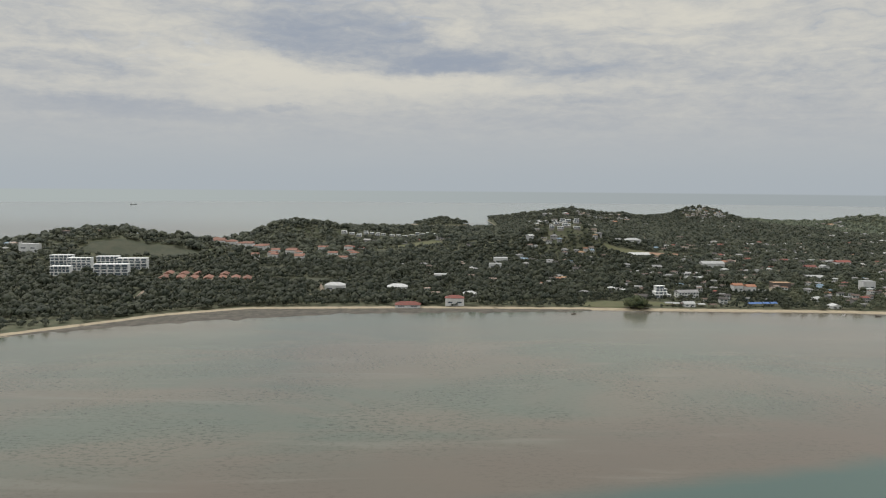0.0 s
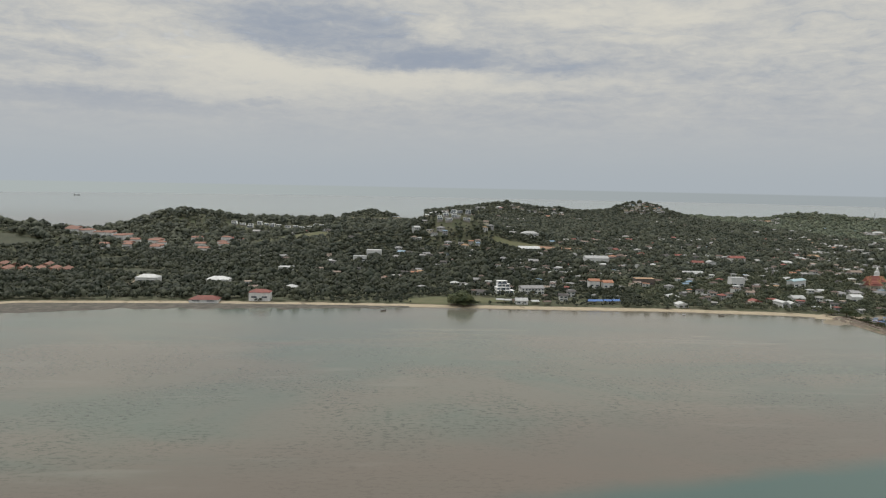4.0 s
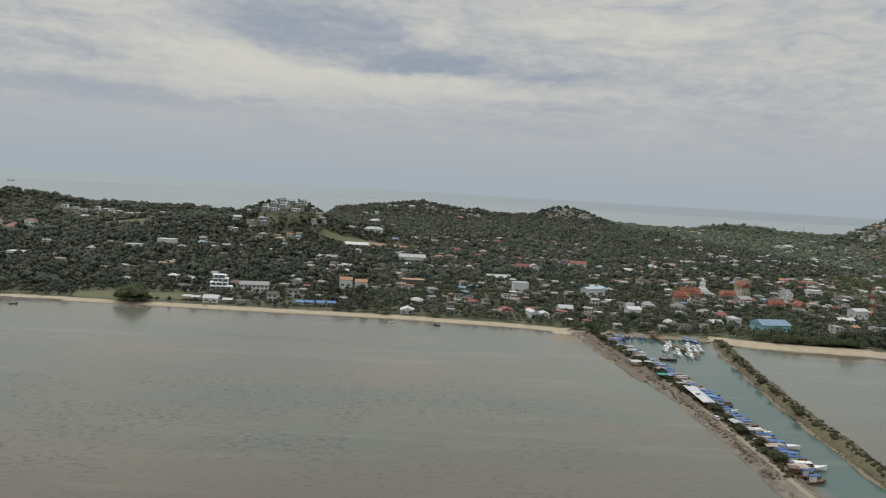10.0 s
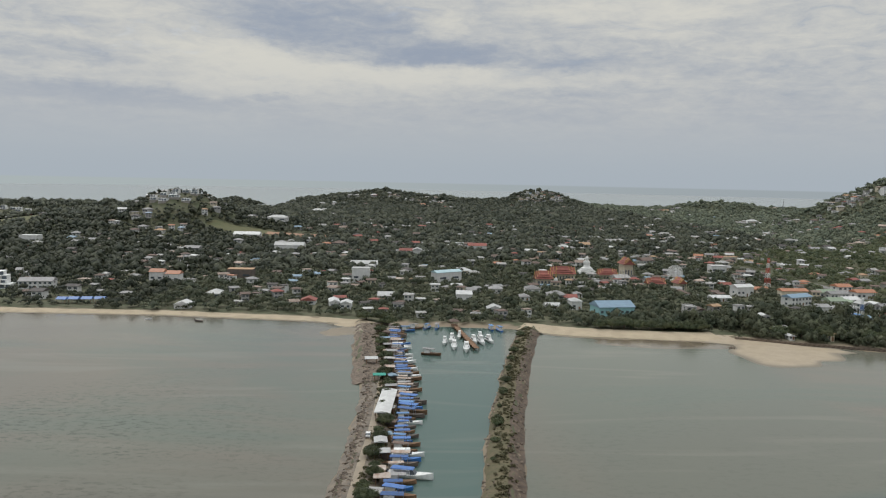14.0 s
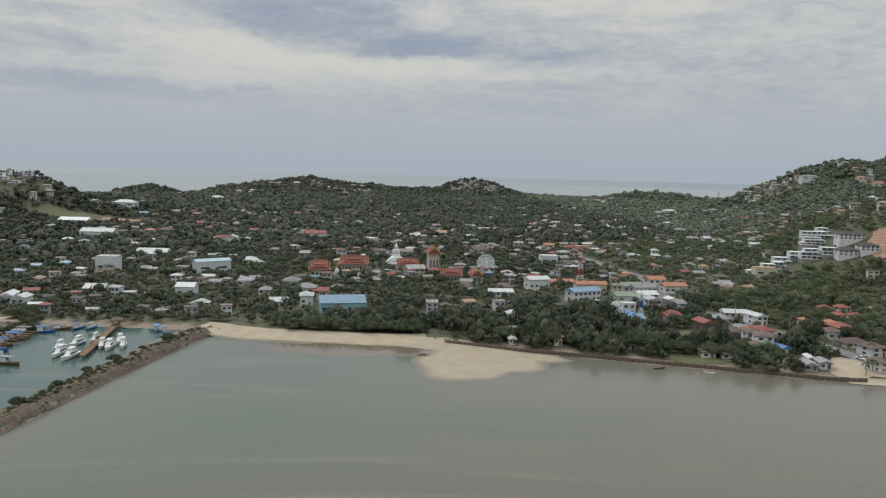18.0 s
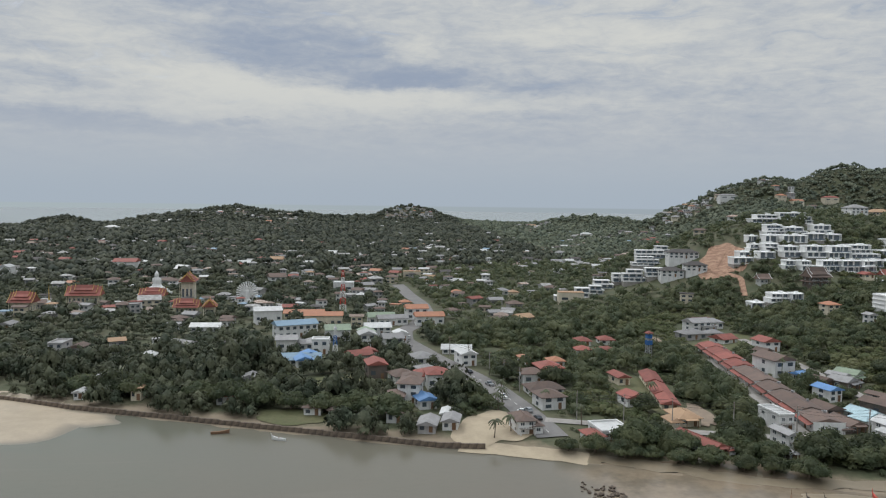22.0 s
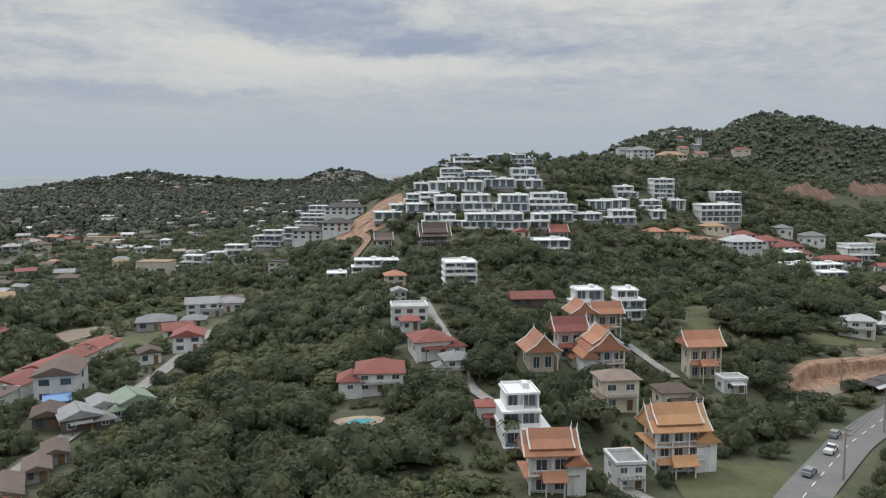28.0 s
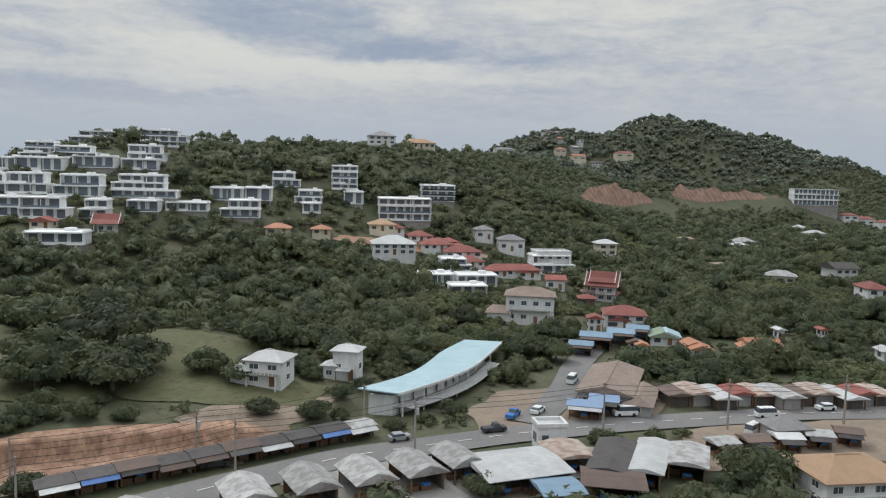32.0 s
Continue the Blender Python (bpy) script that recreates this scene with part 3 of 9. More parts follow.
# ---- building tools ----
class Form:
    """A mesh in the making."""
    def __init__(self):
        self.v, self.f = [], []

    def add(self, verts, faces):
        n = len(self.v)
        self.v.extend(verts)
        self.f.extend(tuple(n + i for i in f) for f in faces)
        return self

    def box(self, x0, y0, z0, x1, y1, z1):
        return self.add([(x0, y0, z0), (x1, y0, z0), (x1, y1, z0), (x0, y1, z0), (x0, y0, z1), (x1, y0, z1), (x1, y1, z1), (x0, y1, z1)],
                        [(3, 2, 1, 0), (4, 5, 6, 7), (0, 1, 5, 4), (1, 2, 6, 5), (2, 3, 7, 6), (3, 0, 4, 7)])

    def loft(self, rings, caps=True):
        n = len(rings[0])
        faces = [(k * n + i, k * n + (i + 1) % n, (k + 1) * n + (i + 1) % n, (k + 1) * n + i) for k in range(len(rings) - 1) for i in range(n)]
        if caps:
            faces += [tuple(reversed(range(n))), tuple(range((len(rings) - 1) * n, len(rings) * n))]
        return self.add([p for ring in rings for p in ring], faces)

    def prism(self, outline, z0, z1):
        return self.loft([[(x, y, z0) for x, y in outline], [(x, y, z1) for x, y in outline]])

    def tube(self, p, q, r0, r1=None, sides=6):
        p, q = Vector(p), Vector(q)
        r1 = r0 if r1 is None else r1
        turn = (q - p).to_track_quat("Z", "Y")
        ring = [turn @ Vector((math.cos(a), math.sin(a), 0)) for a in (2 * math.pi * i / sides for i in range(sides))]
        return self.loft([[tuple(p + r0 * c) for c in ring], [tuple(q + r1 * c) for c in ring]])

    def hip(self, w, d, z, rise, eave=0.5, thick=0.16, cut=1.0, sag=0.0):
        """A roof over w by d: hipped (cut 1), gabled (cut 0) or in between; sag: how far its slopes hollow."""
        a, b = w / 2 + eave, d / 2 + eave
        flip = b > a
        if flip:
            a, b = b, a
        top = a - b * cut
        rings = []
        for k, h in ((0.0, 0.0), (0.55, 0.55 - sag), (1.0, 1.0)) if sag else ((0.0, 0.0), (1.0, 1.0)):
            x, y = a + (top - a) * k, max(b * (1 - k), 0.04)
            rings.append([(-x, -y, h), (x, -y, h), (x, y, h), (-x, y, h)])
        low = [[(px, py, z - thick) for px, py, _ in rings[0]]]
        full = low + [[(px, py, z + h * rise) for px, py, h in r] for r in rings]
        if flip:
            full = [[(-py, px, h) for px, py, h in r] for r in full]
        return self.loft(full)

    def shift(self, x=0, y=0, z=0):
        self.v = [(a + x, b + y, c + z) for a, b, c in self.v]
        return self

    def mesh(self, name, mat, smooth=False):
        me = bpy.data.meshes.new(name)
        me.from_pydata(self.v, [], self.f)
        if smooth:
            me.shade_smooth()
        me.materials.append(mat)
        return me


SHARED = {}


def part(name, form, mat, parent, label="", at=(0, 0, 0), turn=0.0, smooth=False):
    """One mesh object under a thing or under a part. form: a Form, or a mesh made before."""
    ob = new(name, form.mesh(name, mat, smooth) if isinstance(form, Form) else form)
    ob.parent = parent
    ob.matrix_basis = pose(*at, 0, 0, turn)
    return tagged(ob, label) if label else ob


def shared(key, make, mat):
    """A mesh that alike pieces share."""
    key = (*key, mat.name)
    if key not in SHARED:
        SHARED[key] = make().mesh(str(key[0]), mat)
    return SHARED[key]


def height(x, y):
    return float(ground(x, y))


def thing(name, x, y, z, turn, label, category, group="", kind=""):
    ob = new(name)
    ob.empty_display_size = 0.5
    ob.matrix_basis = pose(x, y, z, 0, 0, turn)
    return tagged(ob, label, category, group, kind)


def sheet(name, verts, tris, mat, smooth=False):
    """A large mesh from arrays of places and triangles or quads."""
    me = bpy.data.meshes.new(name)
    verts, tris = np.asarray(verts, np.float32), np.asarray(tris, np.int32)
    n, k = tris.shape
    me.vertices.add(len(verts))
    me.vertices.foreach_set("co", verts.ravel())
    me.loops.add(n * k)
    me.loops.foreach_set("vertex_index", tris.ravel())
    me.polygons.add(n)
    me.polygons.foreach_set("loop_start", np.arange(0, n * k, k, dtype=np.int32))
    me.update(calc_edges=True)
    if smooth:
        me.shade_smooth()
    else:
        me.shade_flat()
    me.materials.append(mat)
    return new(name, me)


def lattice(xs, ys, heights):
    """Places and quads of a grid of heights."""
    gx, gy = np.meshgrid(xs, ys)
    verts = np.stack([gx, gy, heights(gx, gy)], -1).reshape(-1, 3)
    i = np.arange(len(xs) * len(ys)).reshape(len(ys), len(xs))
    quads = np.stack([i[:-1, :-1], i[:-1, 1:], i[1:, 1:], i[1:, :-1]], -1).reshape(-1, 4)
    return verts, quads


# ---- where nothing may grow ----
CELL, LEFT, SOUTH = 2.0, -1500.0, 350.0
TAKEN = np.zeros((1250, 2300), bool)


def take(x, y, r, ry=None):
    ry = r if ry is None else ry
    i0, i1 = int((x - r - LEFT) / CELL), int((x + r - LEFT) / CELL) + 1
    j0, j1 = int((y - ry - SOUTH) / CELL), int((y + ry - SOUTH) / CELL) + 1
    TAKEN[max(j0, 0):max(j1, 0), max(i0, 0):max(i1, 0)] = True


def taken(x, y):
    i = np.clip(((np.asarray(x) - LEFT) / CELL).astype(int), 0, TAKEN.shape[1] - 1)
    j = np.clip(((np.asarray(y) - SOUTH) / CELL).astype(int), 0, TAKEN.shape[0] - 1)
    return TAKEN[j, i]


# ---- sea and land ----
def far_ring(radius):
    form = Form()
    n = 96
    form.add([(550 + radius * math.cos(2 * math.pi * i / n), 300 + radius * math.sin(2 * math.pi * i / n), 0) for i in range(n)], [tuple(range(n))])
    return form


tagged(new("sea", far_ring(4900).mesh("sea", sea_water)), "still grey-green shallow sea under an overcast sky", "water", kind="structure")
land_x = np.concatenate([np.arange(-1560, -320, 20), np.arange(-320, 444, 12), np.arange(444, 560, 2), np.arange(560, 1020, 4), np.arange(1020, 1110, 2), np.arange(1110, 1300, 4), np.arange(1300, 2900, 16)])
land_y = np.concatenate([np.arange(-400, 380, 30), np.arange(380, 600, 4), np.arange(600, 660, 2), np.arange(660, 760, 4), np.arange(760, 1100, 7), np.arange(1100, 2720, 18)])
land = sheet("ground", *lattice(land_x, land_y, ground), soil, True)
tagged(land, "low wooded coast rising to green hills", "land", kind="structure")


def ribbon(name, line, width, mat, label, category, lift=0.12, rough_edge=0.0, kind="structure", step=3.0, across=4):
    """A strip that lies on the land along a line of places."""
    pts = [Vector((*p, 0)) for p in line]
    run = []
    for a, b in zip(pts, pts[1:]):
        n = max(1, int((b - a).length / step))
        run += [a.lerp(b, i / n) for i in range(n)]
    run.append(pts[-1])
    run = [run[0]] + [(run[i - 1] + run[i] * 2 + run[i + 1]) / 4 for i in range(1, len(run) - 1)] + [run[-1]]
    verts, quads = [], []
    for i, p in enumerate(run):
        way = (run[min(i + 1, len(run) - 1)] - run[max(i - 1, 0)]).normalized()
        side = Vector((way.y, -way.x, 0))
        for k in range(across + 1):
            f = (k / across - 0.5) * width
            if rough_edge:
                f *= 1 + rough_edge * float(wobble(p.x * 1.3 + k * 40, p.y, 5.0, k))
            q = p + side * f
            z = height(q.x, q.y)
            verts.append((q.x, q.y, max(z, 0.02) + lift))
        take(p.x, p.y, width / 2 + (1.0 if width > 4 else 0.0))
    for i in range(len(run) - 1):
        for k in range(across):
            a = i * (across + 1) + k
            quads.append((a, a + 1, a + across + 2, a + across + 1))
    return tagged(sheet(name, verts, quads, mat, True), label, category, kind=kind)


def patch(name, x, y, rx, ry, turn, mat, label, category, lift=0.1, floor=-9.0, rings=7, spokes=36, seed=0.0, block=True, kind="structure"):
    """A sheet with an uneven rim that lies on the land, or as a low bank on the sea."""
    c, s = math.cos(radians(turn)), math.sin(radians(turn))
    verts = []
    for k in range(rings + 1):
        for i in range(spokes):
            a = 2 * math.pi * i / spokes
            r = k / rings * (1 + 0.16 * math.sin(2 * a + seed) + 0.10 * math.sin(3 * a + 2.3 * seed) + 0.06 * math.sin(7 * a + seed))
            u, v = rx * r * math.cos(a), ry * r * math.sin(a)
            px, py = x + c * u - s * v, y + s * u + c * v
            z = height(px, py)
            if floor > -5:
                z = max(z, floor * (1 - (k / rings) ** 2) - 0.12 * (k / rings) ** 6 + 0.04)
                verts.append((px, py, z + lift * (1 - k / rings)))
            else:
                verts.append((px, py, z + lift))
            if block and k < rings:
                take(px, py, max(rx, ry) / rings * 0.5)
    quads = [(k * spokes + i, k * spokes + (i + 1) % spokes, (k + 1) * spokes + (i + 1) % spokes, (k + 1) * spokes + i) for k in range(rings) for i in range(spokes)]
    return tagged(sheet(name, verts, quads, mat, True), label, category, kind=kind)

# ---- beaches, banks, roads and open ground ----
def along_shore(x0, x1, back, step=12.0):
    return [(x, float(np.interp(x, SHORE_X, SHORE_Y)) + back) for x in np.arange(x0, x1 + 0.1, step)]


ribbon("beach", along_shore(-300, 456, 3.2), 8.5, sand, "narrow pale sand beach along the bay", "beach", 0.10, 0.12, across=6)
ribbon("wet_beach", along_shore(-300, 456, -2.0), 4.5, wet_sand, "wet sand at the water's edge", "beach", 0.05, 0.25)
ribbon("beach", along_shore(538, 640, 7.0), 15.0, sand, "wide pale sand beach beside the breakwater", "beach", 0.12, 0.10, across=6)
ribbon("wet_beach", along_shore(546, 650, -2.0), 5.0, wet_sand, "wet sand below the beach", "beach", 0.05, 0.2)
ribbon("beach", along_shore(778, 812, 1.8, 6.0), 7.0, sand, "small sand beach beside the road's end", "beach", 0.10, 0.15)
ribbon("beach", [(808, 549), (820, 544), (830, 538), (842, 532), (856, 530), (872, 527), (890, 518), (905, 510), (930, 496)], 4.5, wet_sand, "brown littered beach below the shore trees", "beach", 0.12, 0.4, across=6)
patch("sandbank", 651, 579, 25, 29, 20, tidal_sand, "pale tongue of sand reaching into the bay", "sandbank", 0.06, 0.34, rings=14, spokes=60, seed=1.1, block=False)
patch("sandbank", 644, 603, 24, 11, -20, tidal_sand, "pale sand joining the beach to the sand tongue", "sandbank", 0.06, 0.40, seed=0.9, block=False)
patch("sandbank", 668, 589, 20, 8.0, -18, tidal_sand, "pale sand lying against the sea wall", "sandbank", 0.06, 0.22, seed=2.0, block=False)
patch("wet_sand_flat", 604, 596, 40, 12, -10, wet_flat, "wet tidal sand off the beach", "sandbank", 0.03, 0.08, seed=0.4, block=False)
patch("mud_flat", 841, 517, 49, 26, -14, brown_flat, "wide brown tidal flat with scattered stones", "tidal flat", 0.04, 0.10, rings=10, spokes=60, seed=3.0, block=False)
patch("beach", 862, 519, 22, 5.5, -20, damp_sand, "littered sand bank where the boats lie", "beach", 0.05, 0.22, seed=0.7, block=False)
patch("beach", 452, 634, 10, 7, -20, sand, "wide sand at the root of the harbour arm", "beach", 0.1, 0.4, seed=0.5, block=False)
patch("wet_sand_flat", 449, 616, 12, 12, 40, wet_sand, "sand spit beside the harbour arm", "sandbank", 0.05, 0.16, seed=1.8, block=False)

def rock_shelf():
    """The dark reef flat that dries out between the beach and the water."""
    xs = np.arange(-335, 140.1, 3.0)
    low = np.interp(xs, (-335, -225, -195, -158, -121, -68, -20, 24, 77, 140), (505, 571, 583, 602, 614, 635, 640, 644, 648, 657)) + 5 * wobble(xs, 0 * xs, 9.0, 2.0)
    up = np.interp(xs, SHORE_X, SHORE_Y) + 1.0
    rows = 12
    verts = []
    for x, a, b in zip(xs, low, up):
        for k in range(rows + 1):
            y = a + (b - a) * k / rows
            verts.append((x, y, -0.08 + 0.42 * min(1, 3.0 * k / rows) + 0.10 * float(wobble(x, y, 6.0, 4.0))))
    n = rows + 1
    quads = [(i * n + k, (i + 1) * n + k, (i + 1) * n + k + 1, i * n + k + 1) for i in range(len(xs) - 1) for k in range(rows)]
    tagged(sheet("rock_shelf", verts, quads, reef_rock, True), "dark stony flat laid bare below the beach", "tidal flat", kind="structure")


rock_shelf()
patch("meadow", -365, 985, 62, 30, 8, hill_grass, "dark grassy hillside above the apartments", "field", 0.4, seed=0.8)
patch("meadow", -181, 934, 24, 15, 0, hill_grass, "small clearing in the woods", "field", 0.4, seed=2.8)
patch("meadow", -100, 1153, 44, 18, 0, hill_grass, "green clearing on the slope", "field", 0.4, seed=0.3)
patch("meadow", -135, 838, 34, 20, 0, hill_grass, "orchard strip on the slope", "field", 0.4, seed=1.6)
patch("meadow", 176, 687, 40, 18, 0, meadow, "flat green field behind the beach", "field", 0.25, seed=0.6)
patch("meadow", 1058, 672, 24, 24, 15, meadow, "sloping grass clearing above the cut bank", "field", 0.2, seed=1.0)
patch("meadow", 1082.5, 660.9, 15, 8, 18, meadow, "grass above the cut bank", "field", 0.2, seed=2.0)
patch("meadow", 1035.2, 678.1, 9, 12, 0, meadow, "grass clearing among the trees", "field", 0.2, seed=2.9)
patch("bare_ground", 1086.8, 706.1, 10, 5, 10, dirt, "patch of bare brown earth", "bare ground", 0.25, seed=0.3)
patch("bare_ground", 953, 808, 12, 25, -14, earth, "orange earth cleared on the hillside", "bare ground", 0.35, seed=1.3)
patch("bare_ground", 1118, 806, 26, 5, 6, earth, "bare earth terrace below the villas", "bare ground", 0.3, seed=0.8)
patch("meadow", 890, 678, 13, 10, 0, meadow, "small green yard", "field", 0.2, seed=2.2)
patch("bare_ground", 872, 690, 5, 12, -12, dirt, "dug earth beside a yard", "bare ground", 0.3, seed=1.7)
patch("meadow", 748, 622, 15, 13, 0, meadow, "bright green lawn between the houses", "field", 0.2, seed=0.2)
patch("meadow", 840, 606, 6, 26, -4, meadow, "overgrown strip beside the red roofs", "field", 0.2, seed=2.6)
patch("bare_ground", 848, 580, 3.0, 13, -8, dirt, "sandy track through the grass", "bare ground", 0.35, seed=1.2)
patch("bare_ground", 789, 572, 10, 16, -15, sand, "sandy lot beside the road's end", "bare ground", 0.2, seed=0.9)
patch("meadow", 735, 583, 12, 6, -20, meadow, "lawn behind the sea wall", "field", 0.2, seed=0.1)
patch("bare_ground", 350, 1130, 40, 12, 5, earth, "orange field on the far slope", "bare ground", 0.5, seed=0.5)
patch("meadow", 300, 1120, 45, 18, 0, meadow, "green field on the far slope", "field", 0.4, seed=1.5)
patch("meadow", -30, 1200, 50, 20, 0, meadow, "green clearing on the far hill", "field", 0.4, seed=2.5)
patch("meadow", 1020, 575, 10, 14, 0, meadow, "grass plot beside the road", "field", 0.2, seed=1.9)
patch("meadow", 905, 690, 12, 12, 30, meadow, "green plot behind the terraced street", "field", 0.2, seed=0.4)
patch("yard", 1168.5, 639.4, 20, 8, 3, dirt, "dusty parking yard beside the road", "yard", 0.15, seed=1.4)
patch("yard", 1120.1, 633.0, 26, 8, 10, concrete, "concrete market yard", "yard", 0.12, seed=0.4)
patch("bare_ground", 1140, 662, 18, 14, 20, dirt, "trodden brown earth round the junction", "bare ground", 0.14, seed=0.9)
patch("bare_ground", 1195, 646, 34, 12, 2, dirt, "trodden brown earth beside the road", "bare ground", 0.13, seed=1.9)
patch("bare_ground", 1098, 618, 30, 9, 20, dirt, "brown earth behind the market sheds", "bare ground", 0.11, seed=2.7)
patch("bare_ground", 1088, 652, 12, 6, 30, dirt, "bare earth at the end of the bank", "bare ground", 0.14, seed=0.2)

def rubble_line(line, y0, y1, shift):
    return [(float(np.interp(y, line[1], line[0])) + shift, y) for y in np.arange(y0, y1, 6.0)]


ribbon("rubble_bank", rubble_line(PIER, 300, 520, -0.4), 12.0, shingle, "brown rubble bank of the harbour arm", "bank", 0.06, 0.16, across=8)
ribbon("rubble_bank", rubble_line(PIER, 518, 634, -0.6), 18.0, rock, "wider rubble bank at the root of the harbour arm", "bank", 0.07, 0.18, across=10)
ribbon("rubble_bank", rubble_line(MOLE, 250, 622, 0.6), 10.4, bank_earth, "brown earth and rubble sides of the breakwater", "bank", 0.06, 0.10, across=8)
ribbon("grass_bank", rubble_line(MOLE, 250, 622, -1.6), 6.0, bank_grass, "rough grass on top of the breakwater", "bank", 0.2, 0.2)


MAIN_ROAD = [(765, 900), (778, 800), (779, 764), (774, 739), (766, 718), (766, 697), (777, 661), (788, 631), (794, 611), (798, 591), (801, 571), (802, 562)]
ribbon("road", MAIN_ROAD, 8.4, asphalt, "grey two-lane village road", "road", 0.22)
STREET = [(803, 577), (819, 572), (834, 566), (857, 560), (884, 554), (899, 550), (931, 540), (965, 548), (1000, 558), (1019, 569)]
ribbon("road", STREET, 4.2, concrete, "pale concrete street along the shore", "road", 0.26)
HIGHWAY = [(1010, 556), (1028, 577), (1045, 595.5), (1060, 609), (1074, 619.5), (1088, 629.5), (1103, 639), (1128, 648), (1147.5, 653), (1180, 658.5), (1223.3, 659.9), (1314.7, 660.9)]
ribbon("road", HIGHWAY, 7.0, asphalt, "busy grey road between shops and the cut bank", "road", 0.24)
ribbon("road", [(1132.0, 653.4), (1138.4, 664.1), (1143.8, 676.0), (1149.2, 691.0), (1159.9, 712.5), (1175.0, 729.7)], 6.0, asphalt, "side road climbing between shops", "road", 0.30)
ribbon("lane", [(882, 652), (879, 626), (874, 599), (871, 577), (868, 560)], 4.2, concrete, "concrete lane along the terraced houses", "lane", 0.28)
ribbon("lane", [(911, 690), (911, 663), (910, 634), (907, 603), (905, 572), (905, 556)], 3.6, concrete, "narrow concrete lane between houses", "lane", 0.3)
ribbon("lane", [(972, 690), (974, 664), (977, 646), (979, 630), (980, 616), (990, 596), (1004, 572)], 2.4, concrete, "steep concrete lane up the hill", "lane", 0.34)
ribbon("lane", [(1018, 655), (1021, 644), (1023, 635), (1025, 627)], 2.2, concrete, "curving concrete drive among the Thai houses", "lane", 0.34)
ribbon("lane", [(945, 760), (952, 780), (944, 800), (960, 820)], 3.0, earth, "raw earth track up the hillside", "lane", 0.6)
ribbon("lane", [(472, 640), (471, 620), (470.5, 578), (471.8, 516), (472, 485), (471.6, 460), (470.5, 434), (469.6, 409), (468.4, 392), (467, 330)], 2.0, damp_sand, "pale dirt track along the harbour arm", "lane", 0.14)
ribbon("lane", [(-110, 730), (-104, 760), (-112, 800)], 3.0, dirt, "earth track up the slope", "lane", 0.4)
ribbon("lane", [(-268, 640), (-262, 700), (-270, 740)], 3.0, dirt, "earth track down to the shore", "lane", 0.4)
ribbon("verge", [(x, float(bank_toe(x)) - 3.6) for x in (1056, 1064, 1072, 1080, 1088)], 5.0, dirt, "yellow earth verge below the cut bank", "bare ground", 0.12, 0.2)


def centre_lines():
    """Painted dashes along the two asphalt roads."""
    for line in (MAIN_ROAD, HIGHWAY):
        for a, b in zip(line, line[1:]):
            n = max(1, int(math.dist(a, b) / 5.0))
            for i in range(n):
                x, y = a[0] + (b[0] - a[0]) * (i + 0.5) / n, a[1] + (b[1] - a[1]) * (i + 0.5) / n
                if off_line(x, y) > 260:
                    continue
                yield x, y, math.degrees(math.atan2(b[1] - a[1], b[0] - a[0]))


def off_line(x, y):
    return y - 0.478 * x - 7


dash = Form().box(-1.1, -0.09, 0, 1.1, 0.09, 0.02).mesh("road_mark", line_paint)
marks = thing("road_markings", 0, 0, 0, 0, "worn white dashes along the road's middle", "road marking", kind="structure")
for x, y, turn in centre_lines():
    part("road_mark", dash, line_paint, marks, at=(x, y, height(x, y) + 0.30), turn=turn)


def cut_bank():
    """The steep raw bank beside the highway, gullied by rain, with a fan of fallen earth at its foot."""
    xs = np.arange(1050, 1094.1, 0.45)
    verts, rows = [], 16
    for x in xs:
        t = float(bank_toe(x))
        fade = min(1.0, (x - 1048) / 4, (1094.6 - x) / 9)
        notch = 1.5 * abs(math.sin(x * 0.9 + 1.3 * math.sin(x * 0.7))) + 0.9 * abs(math.sin(x * 2.1 + 0.4)) - 1.1
        foot, back = height(x, t - 2.4), 6.8
        top = height(x, t + back) + 0.18
        for k in range(rows + 1):
            f = k / rows
            g = (notch + 0.3 * math.sin(x * 7.3 + f * 4)) * math.sin(math.pi * min(1, f * 1.25)) if 0 < k < rows else 0
            y = t - 2.4 + (back + 2.4) * (1.25 * f if f < 0.4 else 0.5 + (f - 0.4) * 0.42 if f < 0.8 else 0.668 + (f - 0.8) * 1.66) + 0.55 * g
            rise = 0.42 * f if f < 0.4 else 0.168 + (f - 0.4) * 1.98 if f < 0.8 else 0.96 + (f - 0.8) * 0.2
            z = foot + 0.05 + (top - foot) * rise * fade - 0.06 * g
            verts.append((x, y, max(z, height(x, y) + 0.06) if fade < 0.95 or k in (0, rows) else z))
    n = rows + 1
    quads = [(i * n + k, (i + 1) * n + k, (i + 1) * n + k + 1, i * n + k + 1) for i in range(len(xs) - 1) for k in range(rows)]
    for x in xs[::2]:
        take(x, float(bank_toe(x)) + 3, 3.0)
    tagged(sheet("earth_bank", verts, quads, earth, True), "raw orange earth bank gullied by rain", "earth bank", kind="structure")


cut_bank()


